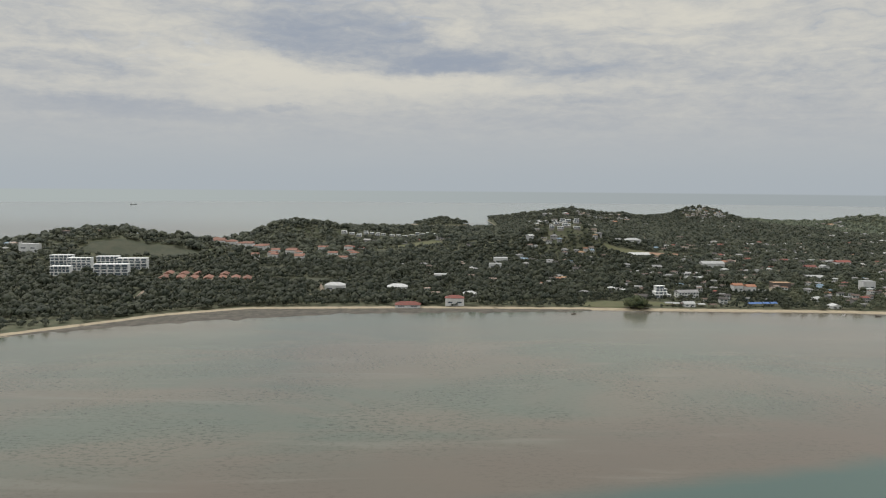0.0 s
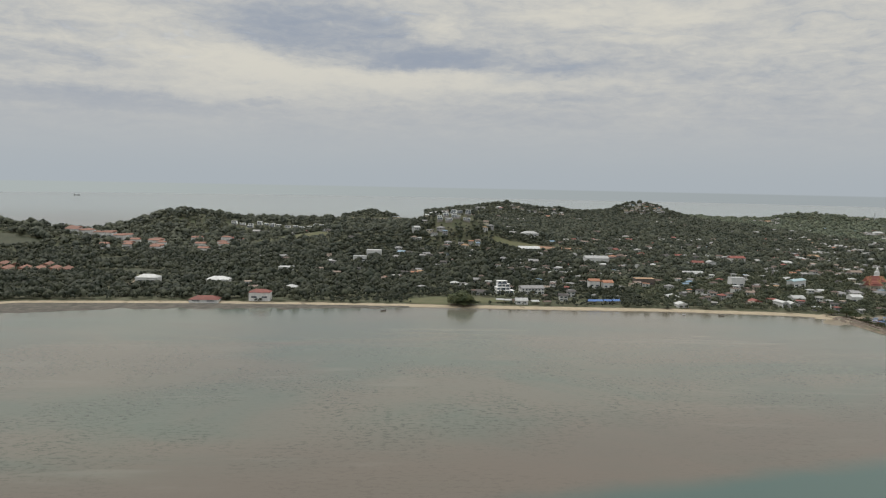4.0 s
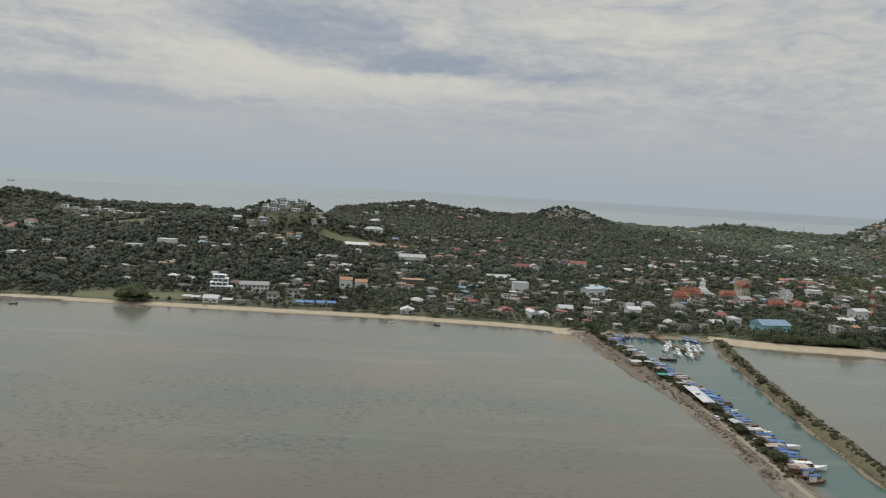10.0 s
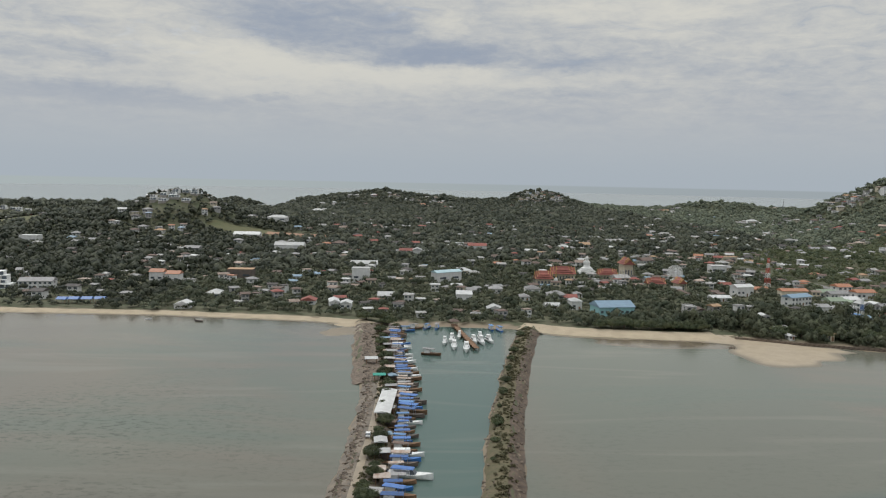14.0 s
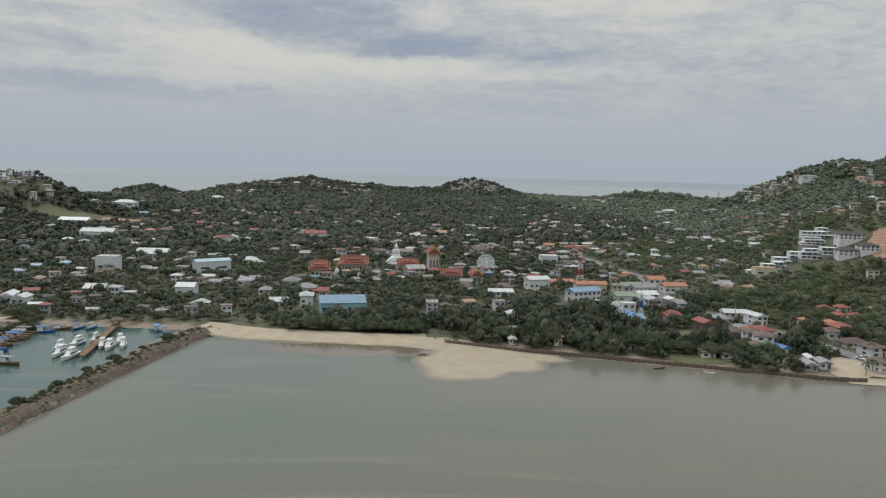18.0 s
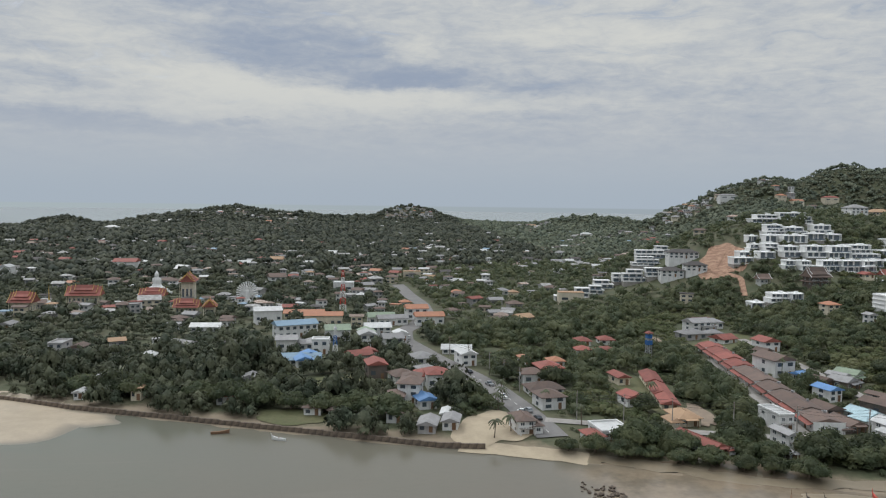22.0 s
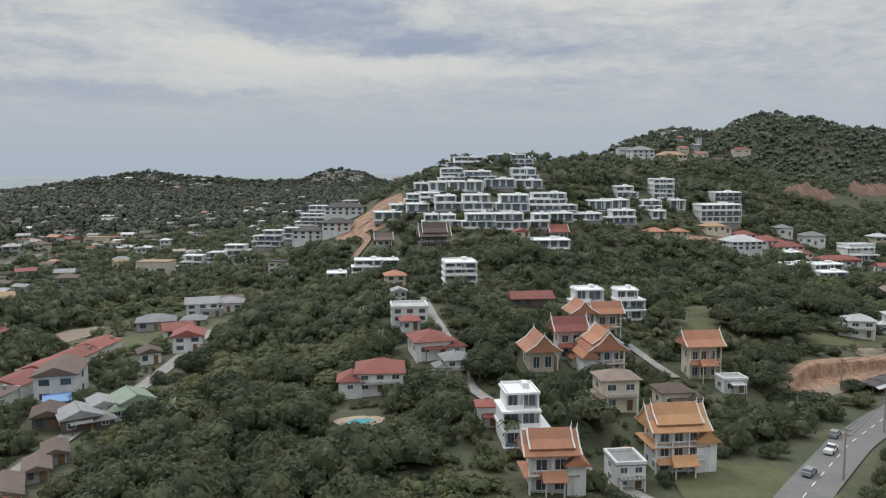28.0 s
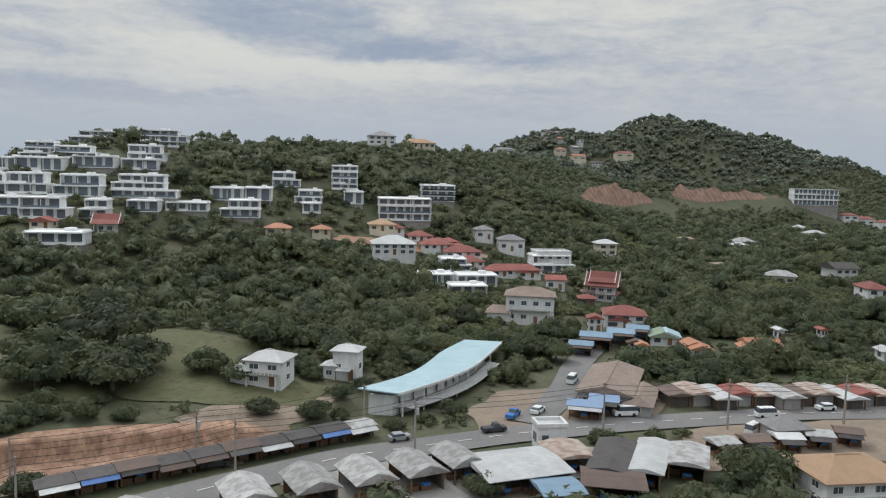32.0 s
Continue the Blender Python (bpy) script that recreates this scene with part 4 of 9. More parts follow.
def quarry_face(a, b, rise, lean, crest, seed, label):
    """A steep raw face cut into the mountain's flank, gullied from top to foot, with a ragged crest and a fan of spoil."""
    n, rows = 110, 18
    verts = []
    ax, ay, bx, by = *a, *b
    l = math.dist(a, b)
    back = (-(by - ay) / l, (bx - ax) / l)
    for i in range(n + 1):
        u = i / n
        x, y = ax + (bx - ax) * u, ay + (by - ay) * u
        full = rise * crest(u) * (1 + 0.12 * math.sin(u * 17 + seed) + 0.05 * math.sin(u * 43 + 2 * seed))
        gully = 0.6 * math.sin(u * 11 + seed + 1.2 * math.sin(u * 7)) + 0.3 * abs(math.sin(u * 57 + seed)) + 0.15 * math.sin(u * 91)
        z0 = height(x, y) - 0.5
        for k in range(rows + 1):
            v = k / rows
            out = lean * (1.9 * v if v < 0.25 else 0.475 + (v - 0.25) * 0.7) + gully * math.sin(math.pi * v) + 0.4 * math.sin(u * 140 + 9 * v)
            px, py = x + back[0] * out, y + back[1] * out
            z = z0 + full * (0.6 * v if v < 0.25 else 0.15 + (v - 0.25) * 1.133)
            verts.append((px, py, z))
        take(x + back[0] * lean * 0.4, y + back[1] * lean * 0.4, 4.0, 7.0)
    m = rows + 1
    quads = [(i * m + k, (i + 1) * m + k, (i + 1) * m + k + 1, i * m + k + 1) for i in range(n) for k in range(rows)]
    tagged(sheet("quarry_face", verts, quads, red_rock, True), label, "quarry", kind="structure")


quarry_face((1232, 986), (1300, 1024), 15, 13, lambda u: min(1.0, 4 * u + 0.15) * (1 - 0.75 * max(0, u - 0.6) / 0.4), 0.7, "raw red quarry face on the mountain's flank")
quarry_face((1312, 1040), (1408, 1076), 15, 13, lambda u: min(1.0, 8 * u + 0.5) * (1 - 0.55 * u), 2.1, "second raw red quarry face beside the first")

# ---- kinds of buildings ----
GARDEN = []                                          # places of the trees that stand before the houses


def garden(x, y, w, d, rng, count):
    for _ in range(count):
        GARDEN.append((x + rng.uniform(-0.65, 0.65) * w, y - d / 2 - rng.uniform(0.8, 3.2), rng.uniform(1.0, 2.2)))


ROOF_WORDS = {"red_roof": "red tiled", "orange_roof": "orange tiled", "brown_roof": "dark brown tiled", "tan_roof": "tan tiled", "grey_roof": "grey sheet",
              "pale_roof": "pale sheet-metal", "blue_roof": "blue sheet-metal", "steel_blue_roof": "grey-blue sheet-metal", "amber_roof": "amber tiled", "sky_roof": "light blue", "green_roof": "dull green", "rust_roof": "rust-stained sheet", "weathered_roof": "weathered sheet", "tan_brown_roof": "dull brown"}
ROOF_WORDS["clay_roof"] = "dull clay-red tiled"
ROOF_WORDS["dark_roof"] = "dark grey"
WALL_WORDS = {"white_wall": "white", "cream_wall": "cream", "grey_wall": "grey", "dark_wall": "dark timber", "teal_wall": "turquoise"}
SHAPE_WORDS = {"h": "hipped", "g": "gabled", "f": "flat", "t": "curved Thai gable"}
FLOOR_WORDS = {1: "single-storey", 2: "two-storey", 3: "three-storey", 4: "four-storey", 5: "five-storey"}


def footing(x, y, turn, w, d):
    """The level for a building's floor, and how deep its base must reach."""
    c, s = math.cos(radians(turn)), math.sin(radians(turn))
    zs = [height(x + c * u - s * v, y + s * u + c * v) for u in (-w / 2, 0, w / 2) for v in (-d / 2, 0, d / 2)]
    level = max(0.3, 0.6 * sum(zs) / 9 + 0.4 * max(zs))
    return level, level - min(zs) + 0.6


def window_on(parent, x, y, z, w, h, turn, close):
    """A glazed window on a wall: a frame proud of the wall, with its pane as a part when near."""
    w, h = round(w * 4) / 4, round(h * 4) / 4
    if close:
        def frame_form():
            t = 0.09
            return Form().box(-w / 2, -0.05, 0, w / 2, 0.05, t).box(-w / 2, -0.05, h - t, w / 2, 0.05, h).box(-w / 2, -0.05, t, -w / 2 + t, 0.05, h - t) \
                .box(w / 2 - t, -0.05, t, w / 2, 0.05, h - t).box(-0.03, -0.05, t, 0.03, 0.05, h - t)
        fr = part("window", shared(("window", w, h), frame_form, white_paint), white_paint, parent, at=(x, y, z), turn=turn)
        part("pane", shared(("pane", w, h), lambda: Form().box(-w / 2 + 0.05, -0.02, 0.05, w / 2 - 0.05, 0.02, h - 0.05), window_glass), window_glass, fr)
    else:
        part("window", shared(("window", w, h, 0), lambda: Form().box(-w / 2, -0.05, 0, w / 2, 0.05, h), window_glass), window_glass, parent, at=(x, y, z), turn=turn)


def house(x, y, turn, w, d, tall, floors, shape, roof, wall, detail, name="house", note="", group="houses along the coast", rise=None):
    level, deep = footing(x, y, turn, w, d)
    take(x, y, w / 2 + (0.9 if detail > 0 else 0.2), d / 2 + (0.9 if detail > 0 else 0.2))
    if detail > 0:
        take(x, y - d / 2 - 1.8, w * 0.4, 1.8)
    roof_word = f"a {ROOF_WORDS[roof.name]} {SHAPE_WORDS[shape]} roof" if shape != "f" else "a flat parapet roof"
    ob = thing(name, x, y, level, turn, f"{WALL_WORDS[wall.name]} {FLOOR_WORDS[floors]} house with {roof_word}{note}", "house", group)
    rise = rise if rise is not None else {"h": 0.20, "g": 0.19, "t": 0.5, "f": 0.0}[shape] * min(w, d) + 0.15
    body = max(2.2 * floors * 0.8, tall - rise)
    step = body / floors
    part("wall", Form().box(-w / 2, -d / 2, -deep, w / 2, d / 2, body), wall, ob)
    if shape == "f":
        t = 0.25
        part("roof", Form().box(-w / 2 - 0.15, -d / 2 - 0.15, body + 0.004, w / 2 + 0.15, d / 2 + 0.15, body + 0.2), roof, ob)
        if detail:
            rim = Form().box(-w / 2 - 0.15, -d / 2 - 0.15, body + 0.2, w / 2 + 0.15, -d / 2 + t, body + 0.65).box(-w / 2 - 0.15, d / 2 - t, body + 0.2, w / 2 + 0.15, d / 2 + 0.15, body + 0.65)
            rim.box(-w / 2 - 0.15, -d / 2 + t, body + 0.2, -w / 2 + t, d / 2 - t, body + 0.65).box(w / 2 - t, -d / 2 + t, body + 0.2, w / 2 + 0.15, d / 2 - t, body + 0.65)
            part("parapet", rim, wall, ob)
    else:
        cut, sag = {"h": (0.9, 0.0), "g": (0.02, 0.0), "t": (0.12, 0.13)}[shape]
        part("roof", Form().hip(w, d, body + 0.17, rise, 0.55 if detail else 0.4, 0.16, cut, sag), roof, ob)
        if detail == 2:
            long, flip = (w, False) if w >= d else (d, True)
            half = max(0.4, (long / 2 + 0.55) - (min(w, d) / 2 + 0.55) * cut)
            cap = Form().tube((-half, 0, body + 0.17 + rise), (half, 0, body + 0.17 + rise), 0.14)
            part("ridge_cap", cap, white_paint if shape == "t" else roof, ob, turn=90 if flip else 0)
    if detail < 1:
        garden(x, y, w, d, random.Random(int(x * 7 + y)), 2 if w < 14 else 3)
    if detail == 0:
        n = 2
        for k in range(n):
            window_on(ob, (k + 0.5) / n * w - w / 2, -d / 2 - 0.03, body * 0.35, w / n * 0.5, min(1.25, body * 0.4), 0, False)
        return ob
    n, m = max(2, int(w / 2.7)), max(1, int(d / 3.4)) if detail == 2 else 1
    for f in range(floors):
        z = f * step + step * 0.34
        hh = min(1.25, step * 0.5)
        for k in range(n):
            if f == 0 and k == n // 2:
                part("door", shared(("door",), lambda: Form().box(-0.5, -0.06, 0, 0.5, 0.06, 1.95), timber), timber, ob, at=((k + 0.5) / n * w - w / 2, -d / 2 - 0.04, 0.05))
                continue
            window_on(ob, (k + 0.5) / n * w - w / 2, -d / 2 - 0.04, z, w / n * 0.5, hh, 0, detail == 2)
        for k in range(m):
            for side in (-1, 1):
                window_on(ob, side * (w / 2 + 0.04), (k + 0.5) / m * d - d / 2, z, min(1.5, d / m * 0.45), hh, 90, detail == 2)
    if detail == 2 and shape in "hg" and w > 4.2:
        side = 1 if int(x * 3 + y) % 2 else -1
        ww, wd, wz = w * 0.5, d * 0.62, min(2.5, body * 0.62)
        cx, cy = side * (w / 2 + ww * 0.28), -d * 0.24
        part("annex_wall", Form().box(cx - ww / 2, cy - wd / 2, -deep, cx + ww / 2, cy + wd / 2, wz), wall, ob)
        part("annex_roof", Form().hip(ww, wd, wz + 0.15, 0.30 * min(ww, wd), 0.5, 0.14, 0.5).shift(cx, cy, 0), roof, ob)
        window_on(ob, cx, cy - wd / 2 - 0.04, 0.8, 1.25, 1.0, 0, True)
    if detail == 2 and floors > 1:
        part("balcony", Form().box(-w * 0.42, -d / 2 - 1.1, step - 0.12, w * 0.42, -d / 2 - 0.004, step + 0.06), concrete, ob)
        rail = Form().box(-w * 0.42, -d / 2 - 1.1, step + 0.75, w * 0.42, -d / 2 - 1.02, step + 0.83)
        for k in range(int(w * 0.84 / 0.7) + 1):
            rail.box(-w * 0.42 + k * 0.7, -d / 2 - 1.09, step + 0.06, -w * 0.42 + k * 0.7 + 0.06, -d / 2 - 1.03, step + 0.75)
        part("railing", rail, white_paint, ob)
        for side in (-1, 1):
            part("post", shared(("post", round(step, 1)), lambda: Form().box(-0.11, -0.11, -0.8, 0.11, 0.11, round(step, 1) - 0.12), white_wall), white_wall, ob,
                 at=(side * w * 0.40, -d / 2 - 0.95, 0))
    elif detail == 2:
        part("porch_roof", Form().add([(-w * 0.3, -d / 2 - 1.6, 1.95), (w * 0.3, -d / 2 - 1.6, 1.95), (w * 0.3, -d / 2 - 0.004, 2.25), (-w * 0.3, -d / 2 - 0.004, 2.25),
                                       (-w * 0.3, -d / 2 - 1.6, 2.07), (w * 0.3, -d / 2 - 1.6, 2.07), (w * 0.3, -d / 2 - 0.004, 2.37), (-w * 0.3, -d / 2 - 0.004, 2.37)],
                                      [(3, 2, 1, 0), (4, 5, 6, 7), (0, 1, 5, 4), (1, 2, 6, 5), (2, 3, 7, 6), (3, 0, 4, 7)]), roof, ob)
        for side in (-1, 1):
            part("post", shared(("porch_post",), lambda: Form().box(-0.08, -0.08, -0.8, 0.08, 0.08, 1.97), timber), timber, ob, at=(side * w * 0.27, -d / 2 - 1.45, 0))
    return ob


def modern(x, y, turn, w, d, tall, floors, detail, label="white flat-roofed terrace villa with wide glazed fronts", category="villa", group="white villas on the hill",
           wall=None, bays=None, name="villa", dark=False):
    """A stack of white storeys, each set back or aside from the one below, with deep glazed fronts under thin slabs."""
    wall = wall or bright_wall
    level, deep = footing(x, y, turn, w, d)
    if detail == 1 and y > 760:                      # dug into the hill, with shrubs before them
        level -= min(1.4, 0.3 * deep)
        garden(x, y, w, d, random.Random(int(x * 10)), 2)
    else:
        level = max(level, height(x, y) + 0.2)
    take(x, y, w / 2 + 0.2, d / 2 + 0.2)
    if not detail:                                   # the slope before far blocks stays open
        take(x, y - d / 2 - 5, w / 2 + 1, 6)
    ob = thing(name, x, y, level, turn, label, category, group)
    step = tall / floors
    seed = int(abs(x) * 7 + abs(y) * 3)
    block = category == "apartment block"
    x0, x1, front = -w / 2, w / 2, -d / 2
    for f in range(floors):
        z = f * step
        if f and not block:
            trim = w * (0.10 + 0.05 * ((seed + f) % 3))
            x0, x1 = (x0 + trim, x1) if (seed // 2 + f) % 2 else (x0, x1 - trim)
            front += min(1.3, d * 0.14)
        wide = x1 - x0
        if f == 0:
            part("plinth", Form().box(x0 + 0.15, front + 0.1, -deep, x1 - 0.15, d / 2 - 0.15, -0.204), concrete, ob, "bare concrete plinth")
        part("wall", Form().box(x0, front + 1.5, z - (0.2 if f == 0 else 0), x1, d / 2, z + step - 0.364), wall, ob)
        part("slab", Form().box(x0 - 0.3, front - 0.25, z + step - 0.36, x1 + 0.3, d / 2 + 0.2, z + step), wall, ob)
        if f == 0:
            part("terrace", Form().box(x0 - 0.2, front - 0.3, -0.2, x1 + 0.2, front + 1.496, 0.02), wall, ob)
        n = bays or max(2, int(wide / 3.1))
        for k in range(n):
            cx, bw = x0 + (k + 0.5) / n * wide, round(wide / n * (0.58 + 0.24 * ((k + f + seed) % 2)), 1)
            part("window", shared(("glazing", bw, round(step, 1)), lambda: Form().box(-bw / 2, -0.05, 0.12, bw / 2, 0.05, step - 0.52), villa_glass), villa_glass, ob, at=(cx, front + 1.46, z))
            if detail == 2:
                part("mullion", shared(("mullion", round(step, 1)), lambda: Form().box(-0.05, -0.05, 0.1, 0.05, 0.05, step - 0.38), white_paint), white_paint, ob, at=(cx, front + 1.36, z))
        for side, edge in ((-1, x0), (1, x1)) if detail else ():
            part("fin_wall", Form().box(edge - 0.12, front - 0.1, z + 0.024, edge + 0.12, front + 1.496, z + step - 0.364), wall, ob)
        if detail:
            part("column", shared(("villa_column", round(step, 1)), lambda: Form().box(-0.1, -0.1, 0.024, 0.1, 0.1, step - 0.364), wall), wall, ob, at=(x0 + wide * (0.36 + 0.08 * (seed % 4)), front + 0.1, z))
        if dark:
            part("fascia_band", Form().box(x0 - 0.2, front - 0.3, z + 0.024, x1 + 0.2, front - 0.16, z + 0.6), dark_paint, ob)
        else:
            half = wide * (0.0 if (seed + f) % 3 else 0.45)
            part("balustrade", Form().box(x0 + 0.13, front - 0.06, z + 0.024, x1 - 0.13 - half, front + 0.02, z + 0.66), villa_glass if (seed + f) % 3 == 1 else wall, ob)
    if detail:
        part("roof_parapet", Form().box(x0, d / 2 - 0.25, tall + 0.004, x1, d / 2, tall + 0.4).box(x0, front + 0.2, tall + 0.004, x0 + 0.18, d / 2 - 0.25, tall + 0.3).box(x1 - 0.18, front + 0.2, tall + 0.004, x1, d / 2 - 0.25, tall + 0.3), wall, ob)
        part("stair_head", Form().box(x0 + (x1 - x0) * 0.6, 0.3, tall + 0.004, x0 + (x1 - x0) * 0.78, d * 0.32, tall + 0.9), wall, ob)
    return ob


def thai_house(x, y, turn, w, d, tall, floors, roof, wall, tiers=2, label="", wing=True, front=True, trim=None):
    """A house under stacked, hollow-sloped gables with pale barge boards and pointed finials."""
    trim = trim or white_paint
    level, deep = footing(x, y, turn, w, d)
    take(x, y, max(w, d) / 2 + 1.5)
    ob = thing("thai_house", x, y, level, turn, label or f"{WALL_WORDS[wall.name]} Thai house with steep stacked {ROOF_WORDS[roof.name]} gables", "house", "Thai-style houses on the slope")
    rise = 0.52 * min(w, d)
    body = max(2.2 * floors, tall - rise)
    step = body / floors
    part("wall", Form().box(-w / 2 + 0.7, -d / 2 + 0.9, -deep, w / 2 - 0.7, d / 2, body), wall, ob)
    for f in range(floors):
        z = f * step
        if f:
            part("floor_slab", Form().box(-w / 2, -d / 2 - 0.2, z - 0.16, w / 2, -d / 2 + 0.896, z), wall, ob)
            rail = Form().box(-w / 2, -d / 2 - 0.16, z + 0.72, w / 2, -d / 2 - 0.06, z + 0.8)
            for k in range(int(w / 0.55)):
                rail.box(-w / 2 + k * 0.55, -d / 2 - 0.15, z, -w / 2 + k * 0.55 + 0.07, -d / 2 - 0.07, z + 0.72)
            part("railing", rail, white_paint, ob)
        n = max(2, int(w / 2.4))
        for k in range(n + 1):
            part("column", shared(("thai_column", round(step, 1)), lambda: Form().box(-0.13, -0.13, 0, 0.13, 0.13, step - 0.16), wall), wall, ob, at=(-w / 2 + 0.15 + k * (w - 0.3) / n, -d / 2 + 0.02, z))
        for k in range(n):
            window_on(ob, (k + 0.5) / n * (w - 1.4) - (w - 1.4) / 2, -d / 2 + 0.86, z + 0.35, (w - 1.4) / n * 0.6, step * 0.6, 0, True)
        for side in (-1, 1):
            for k in range(max(1, int(d / 3))):
                window_on(ob, side * (w / 2 - 0.66), (k + 0.5) / max(1, int(d / 3)) * (d - 1) - d / 2 + 0.9, z + 0.45, 1.0, step * 0.5, 90, True)
    if floors > 1:
        for f in range(1, floors):
            z = f * step - 0.2
            part("skirt_roof", Form().hip(w * 1.02, d * 1.0, z, 1.0, 0.55, 0.12, 0.8).shift(0, 0.35, 0) if f == floors - 1 and tiers > 1 else
                 Form().hip(w * 0.5, 1.6, z + 0.1, 0.7, 0.3, 0.1, 0.5).shift(w * 0.2 * (-1) ** f, -d / 2 - 0.4, 0), roof, ob)
    for k in range(tiers):
        f = 1 - 0.26 * k
        z = body + 0.15 + k * rise * 0.30
        part("roof", Form().hip(w * f, d * f, z, rise * (1 - 0.22 * k), 0.75, 0.16, 0.06, 0.14), roof, ob)
        long = max(w, d) * f / 2 + 0.75
        short = min(w, d) * f / 2 + 0.75
        flip = d > w
        up = rise * (1 - 0.22 * k)
        for end in (-1, 1):
            board = Form()
            for side in (-1, 1):
                lo, mid, hi = (short * side, 0.0), (short * 0.45 * side, 0.41 * up), (0.0, up)
                for p, q in ((lo, mid), (mid, hi)):
                    board.tube((end * long, p[0], z + p[1]), (end * (long - 0.05), q[0], z + q[1] + 0.06), 0.13, 0.13, 4)
            board.tube((end * long, 0, z + up), (end * (long + 0.12), 0, z + up + 0.9), 0.12, 0.02, 5)
            part("barge_board", board, trim, ob, turn=90 if flip else 0)
    if wing:
        s = -1 if int(x) % 2 else 1
        part("wing_roof", Form().hip(w * 0.42, d * 0.8, body * 0.74, rise * 0.62, 0.5, 0.14, 0.06, 0.12).shift(s * w * 0.52, -d * 0.12, 0), roof, ob)
        part("wing_wall", Form().box(s * w * 0.52 - w * 0.2, -d * 0.5, -deep, s * w * 0.52 + w * 0.2, d * 0.25, body * 0.74 - 0.15), wall, ob)
    if front:
        part("porch_roof", Form().hip(w * 0.42, 2.2, step * 0.98, rise * 0.4, 0.4, 0.12, 0.06, 0.1).shift(0, -d / 2 - 1.2, 0), roof, ob)
        for side in (-1, 1):
            part("porch_post", shared(("porch_post_t", round(step, 1)), lambda: Form().box(-0.1, -0.1, -1.2, 0.1, 0.1, step * 0.98 - 0.1), wall), wall, ob, at=(side * w * 0.19, -d / 2 - 2.1, 0))
    return ob


def shed(x, y, turn, w, d, tall, shape, roof, label, category="shed", group="", posts=True, rise=None, level=None, wall=None):
    """An open roof on posts."""
    low, deep = footing(x, y, turn, w, d)
    low = level if level is not None else low
    take(x, y, max(w, d) / 2 + 0.5)
    ob = thing("market_shed" if category == "market shed" else "shed", x, y, low, turn, label, category, group)
    rise = rise if rise is not None else 0.28 * min(w, d)
    part("roof", Form().hip(w, d, tall, rise, 0.4, 0.1, {"h": 0.9, "g": 0.02}.get(shape, 0.02), -0.1 if category == "market shed" and shape == "g" else 0.0), roof, ob)
    if shape == "g":
        a, b, flip = (w, d, False) if w >= d else (d, w, True)
        for end in (-1, 1):
            g = Form().add([(end * (a / 2 - 0.1), -b / 2, tall), (end * (a / 2 - 0.1), b / 2, tall), (end * (a / 2 - 0.1), 0, tall + rise * 0.93),
                            (end * (a / 2 - 0.2), -b / 2, tall), (end * (a / 2 - 0.2), b / 2, tall), (end * (a / 2 - 0.2), 0, tall + rise * 0.93)],
                           [(0, 1, 2), (5, 4, 3), (0, 3, 4, 1), (1, 4, 5, 2), (2, 5, 3, 0)])
            part("gable", g, wall or grey_wall, ob, turn=90 if flip else 0)
    if posts:
        nx = max(2, int(w / 4) + 1)
        for k in range(nx):
            for side in (-1, 1):
                part("post", shared(("shed_post", round(tall, 1)), lambda: Form().box(-0.09, -0.09, -1.0, 0.09, 0.09, tall - 0.05), timber), timber, ob,
                     at=(-w / 2 + 0.2 + k * (w - 0.4) / (nx - 1), side * (d / 2 - 0.2), 0))
    if category in ("market shed", "stall"):
        rng = random.Random(int(x * 5 + y * 3))
        part("back_screen", Form().box(-w / 2 + 0.25, d / 2 - 0.35, -0.3, w / 2 - 0.25, d / 2 - 0.25, tall - 0.15), rng.choice((dark_wall, grey_wall, timber)), ob)
        part("side_screen", Form().box(w / 2 - 0.35, -d / 2 + 0.4, -0.3, w / 2 - 0.25, d / 2 - 0.4, tall - 0.3), rng.choice((dark_wall, dark_wall, grey_wall)), ob)
        for k in range(max(2, int(w / 1.8))):
            cx = -w / 2 + 0.9 + k * 1.7
            part("counter", shared(("counter",), lambda: Form().box(-0.7, -0.4, -0.2, 0.7, 0.4, 0.8), timber), timber, ob, at=(cx, -d / 2 + 0.9 + rng.uniform(0, d * 0.3), 0))
            part("crate", shared(("crate",), lambda: Form().box(-0.5, -0.3, 0, 0.5, 0.3, 0.35), blue_paint), blue_paint, ob, at=(cx, -d / 2 + 0.8, 0.81)) if k % 2 else None
        if category == "stall":
            f = rng.uniform(0.9, 1.4)
            part("awning", Form().add([(-w / 2, -d / 2 - f, tall - 0.55), (w / 2, -d / 2 - f, tall - 0.55), (w / 2, -d / 2 - 0.3, tall - 0.12), (-w / 2, -d / 2 - 0.3, tall - 0.12),
                                       (-w / 2, -d / 2 - f, tall - 0.5), (w / 2, -d / 2 - f, tall - 0.5), (w / 2, -d / 2 - 0.3, tall - 0.07), (-w / 2, -d / 2 - 0.3, tall - 0.07)],
                                      [(3, 2, 1, 0), (4, 5, 6, 7), (0, 1, 5, 4), (1, 2, 6, 5), (2, 3, 7, 6), (3, 0, 4, 7)]), rng.choice((pale_roof, dark_roof, dark_roof, dark_roof, brown_roof, blue_tarp)), ob)
    if wall:
        part("wall", Form().box(-w / 2 + 0.3, -d / 2 + 0.6, -deep, w / 2 - 0.3, d / 2 - 0.1, tall - 0.12), wall, ob)
    return ob

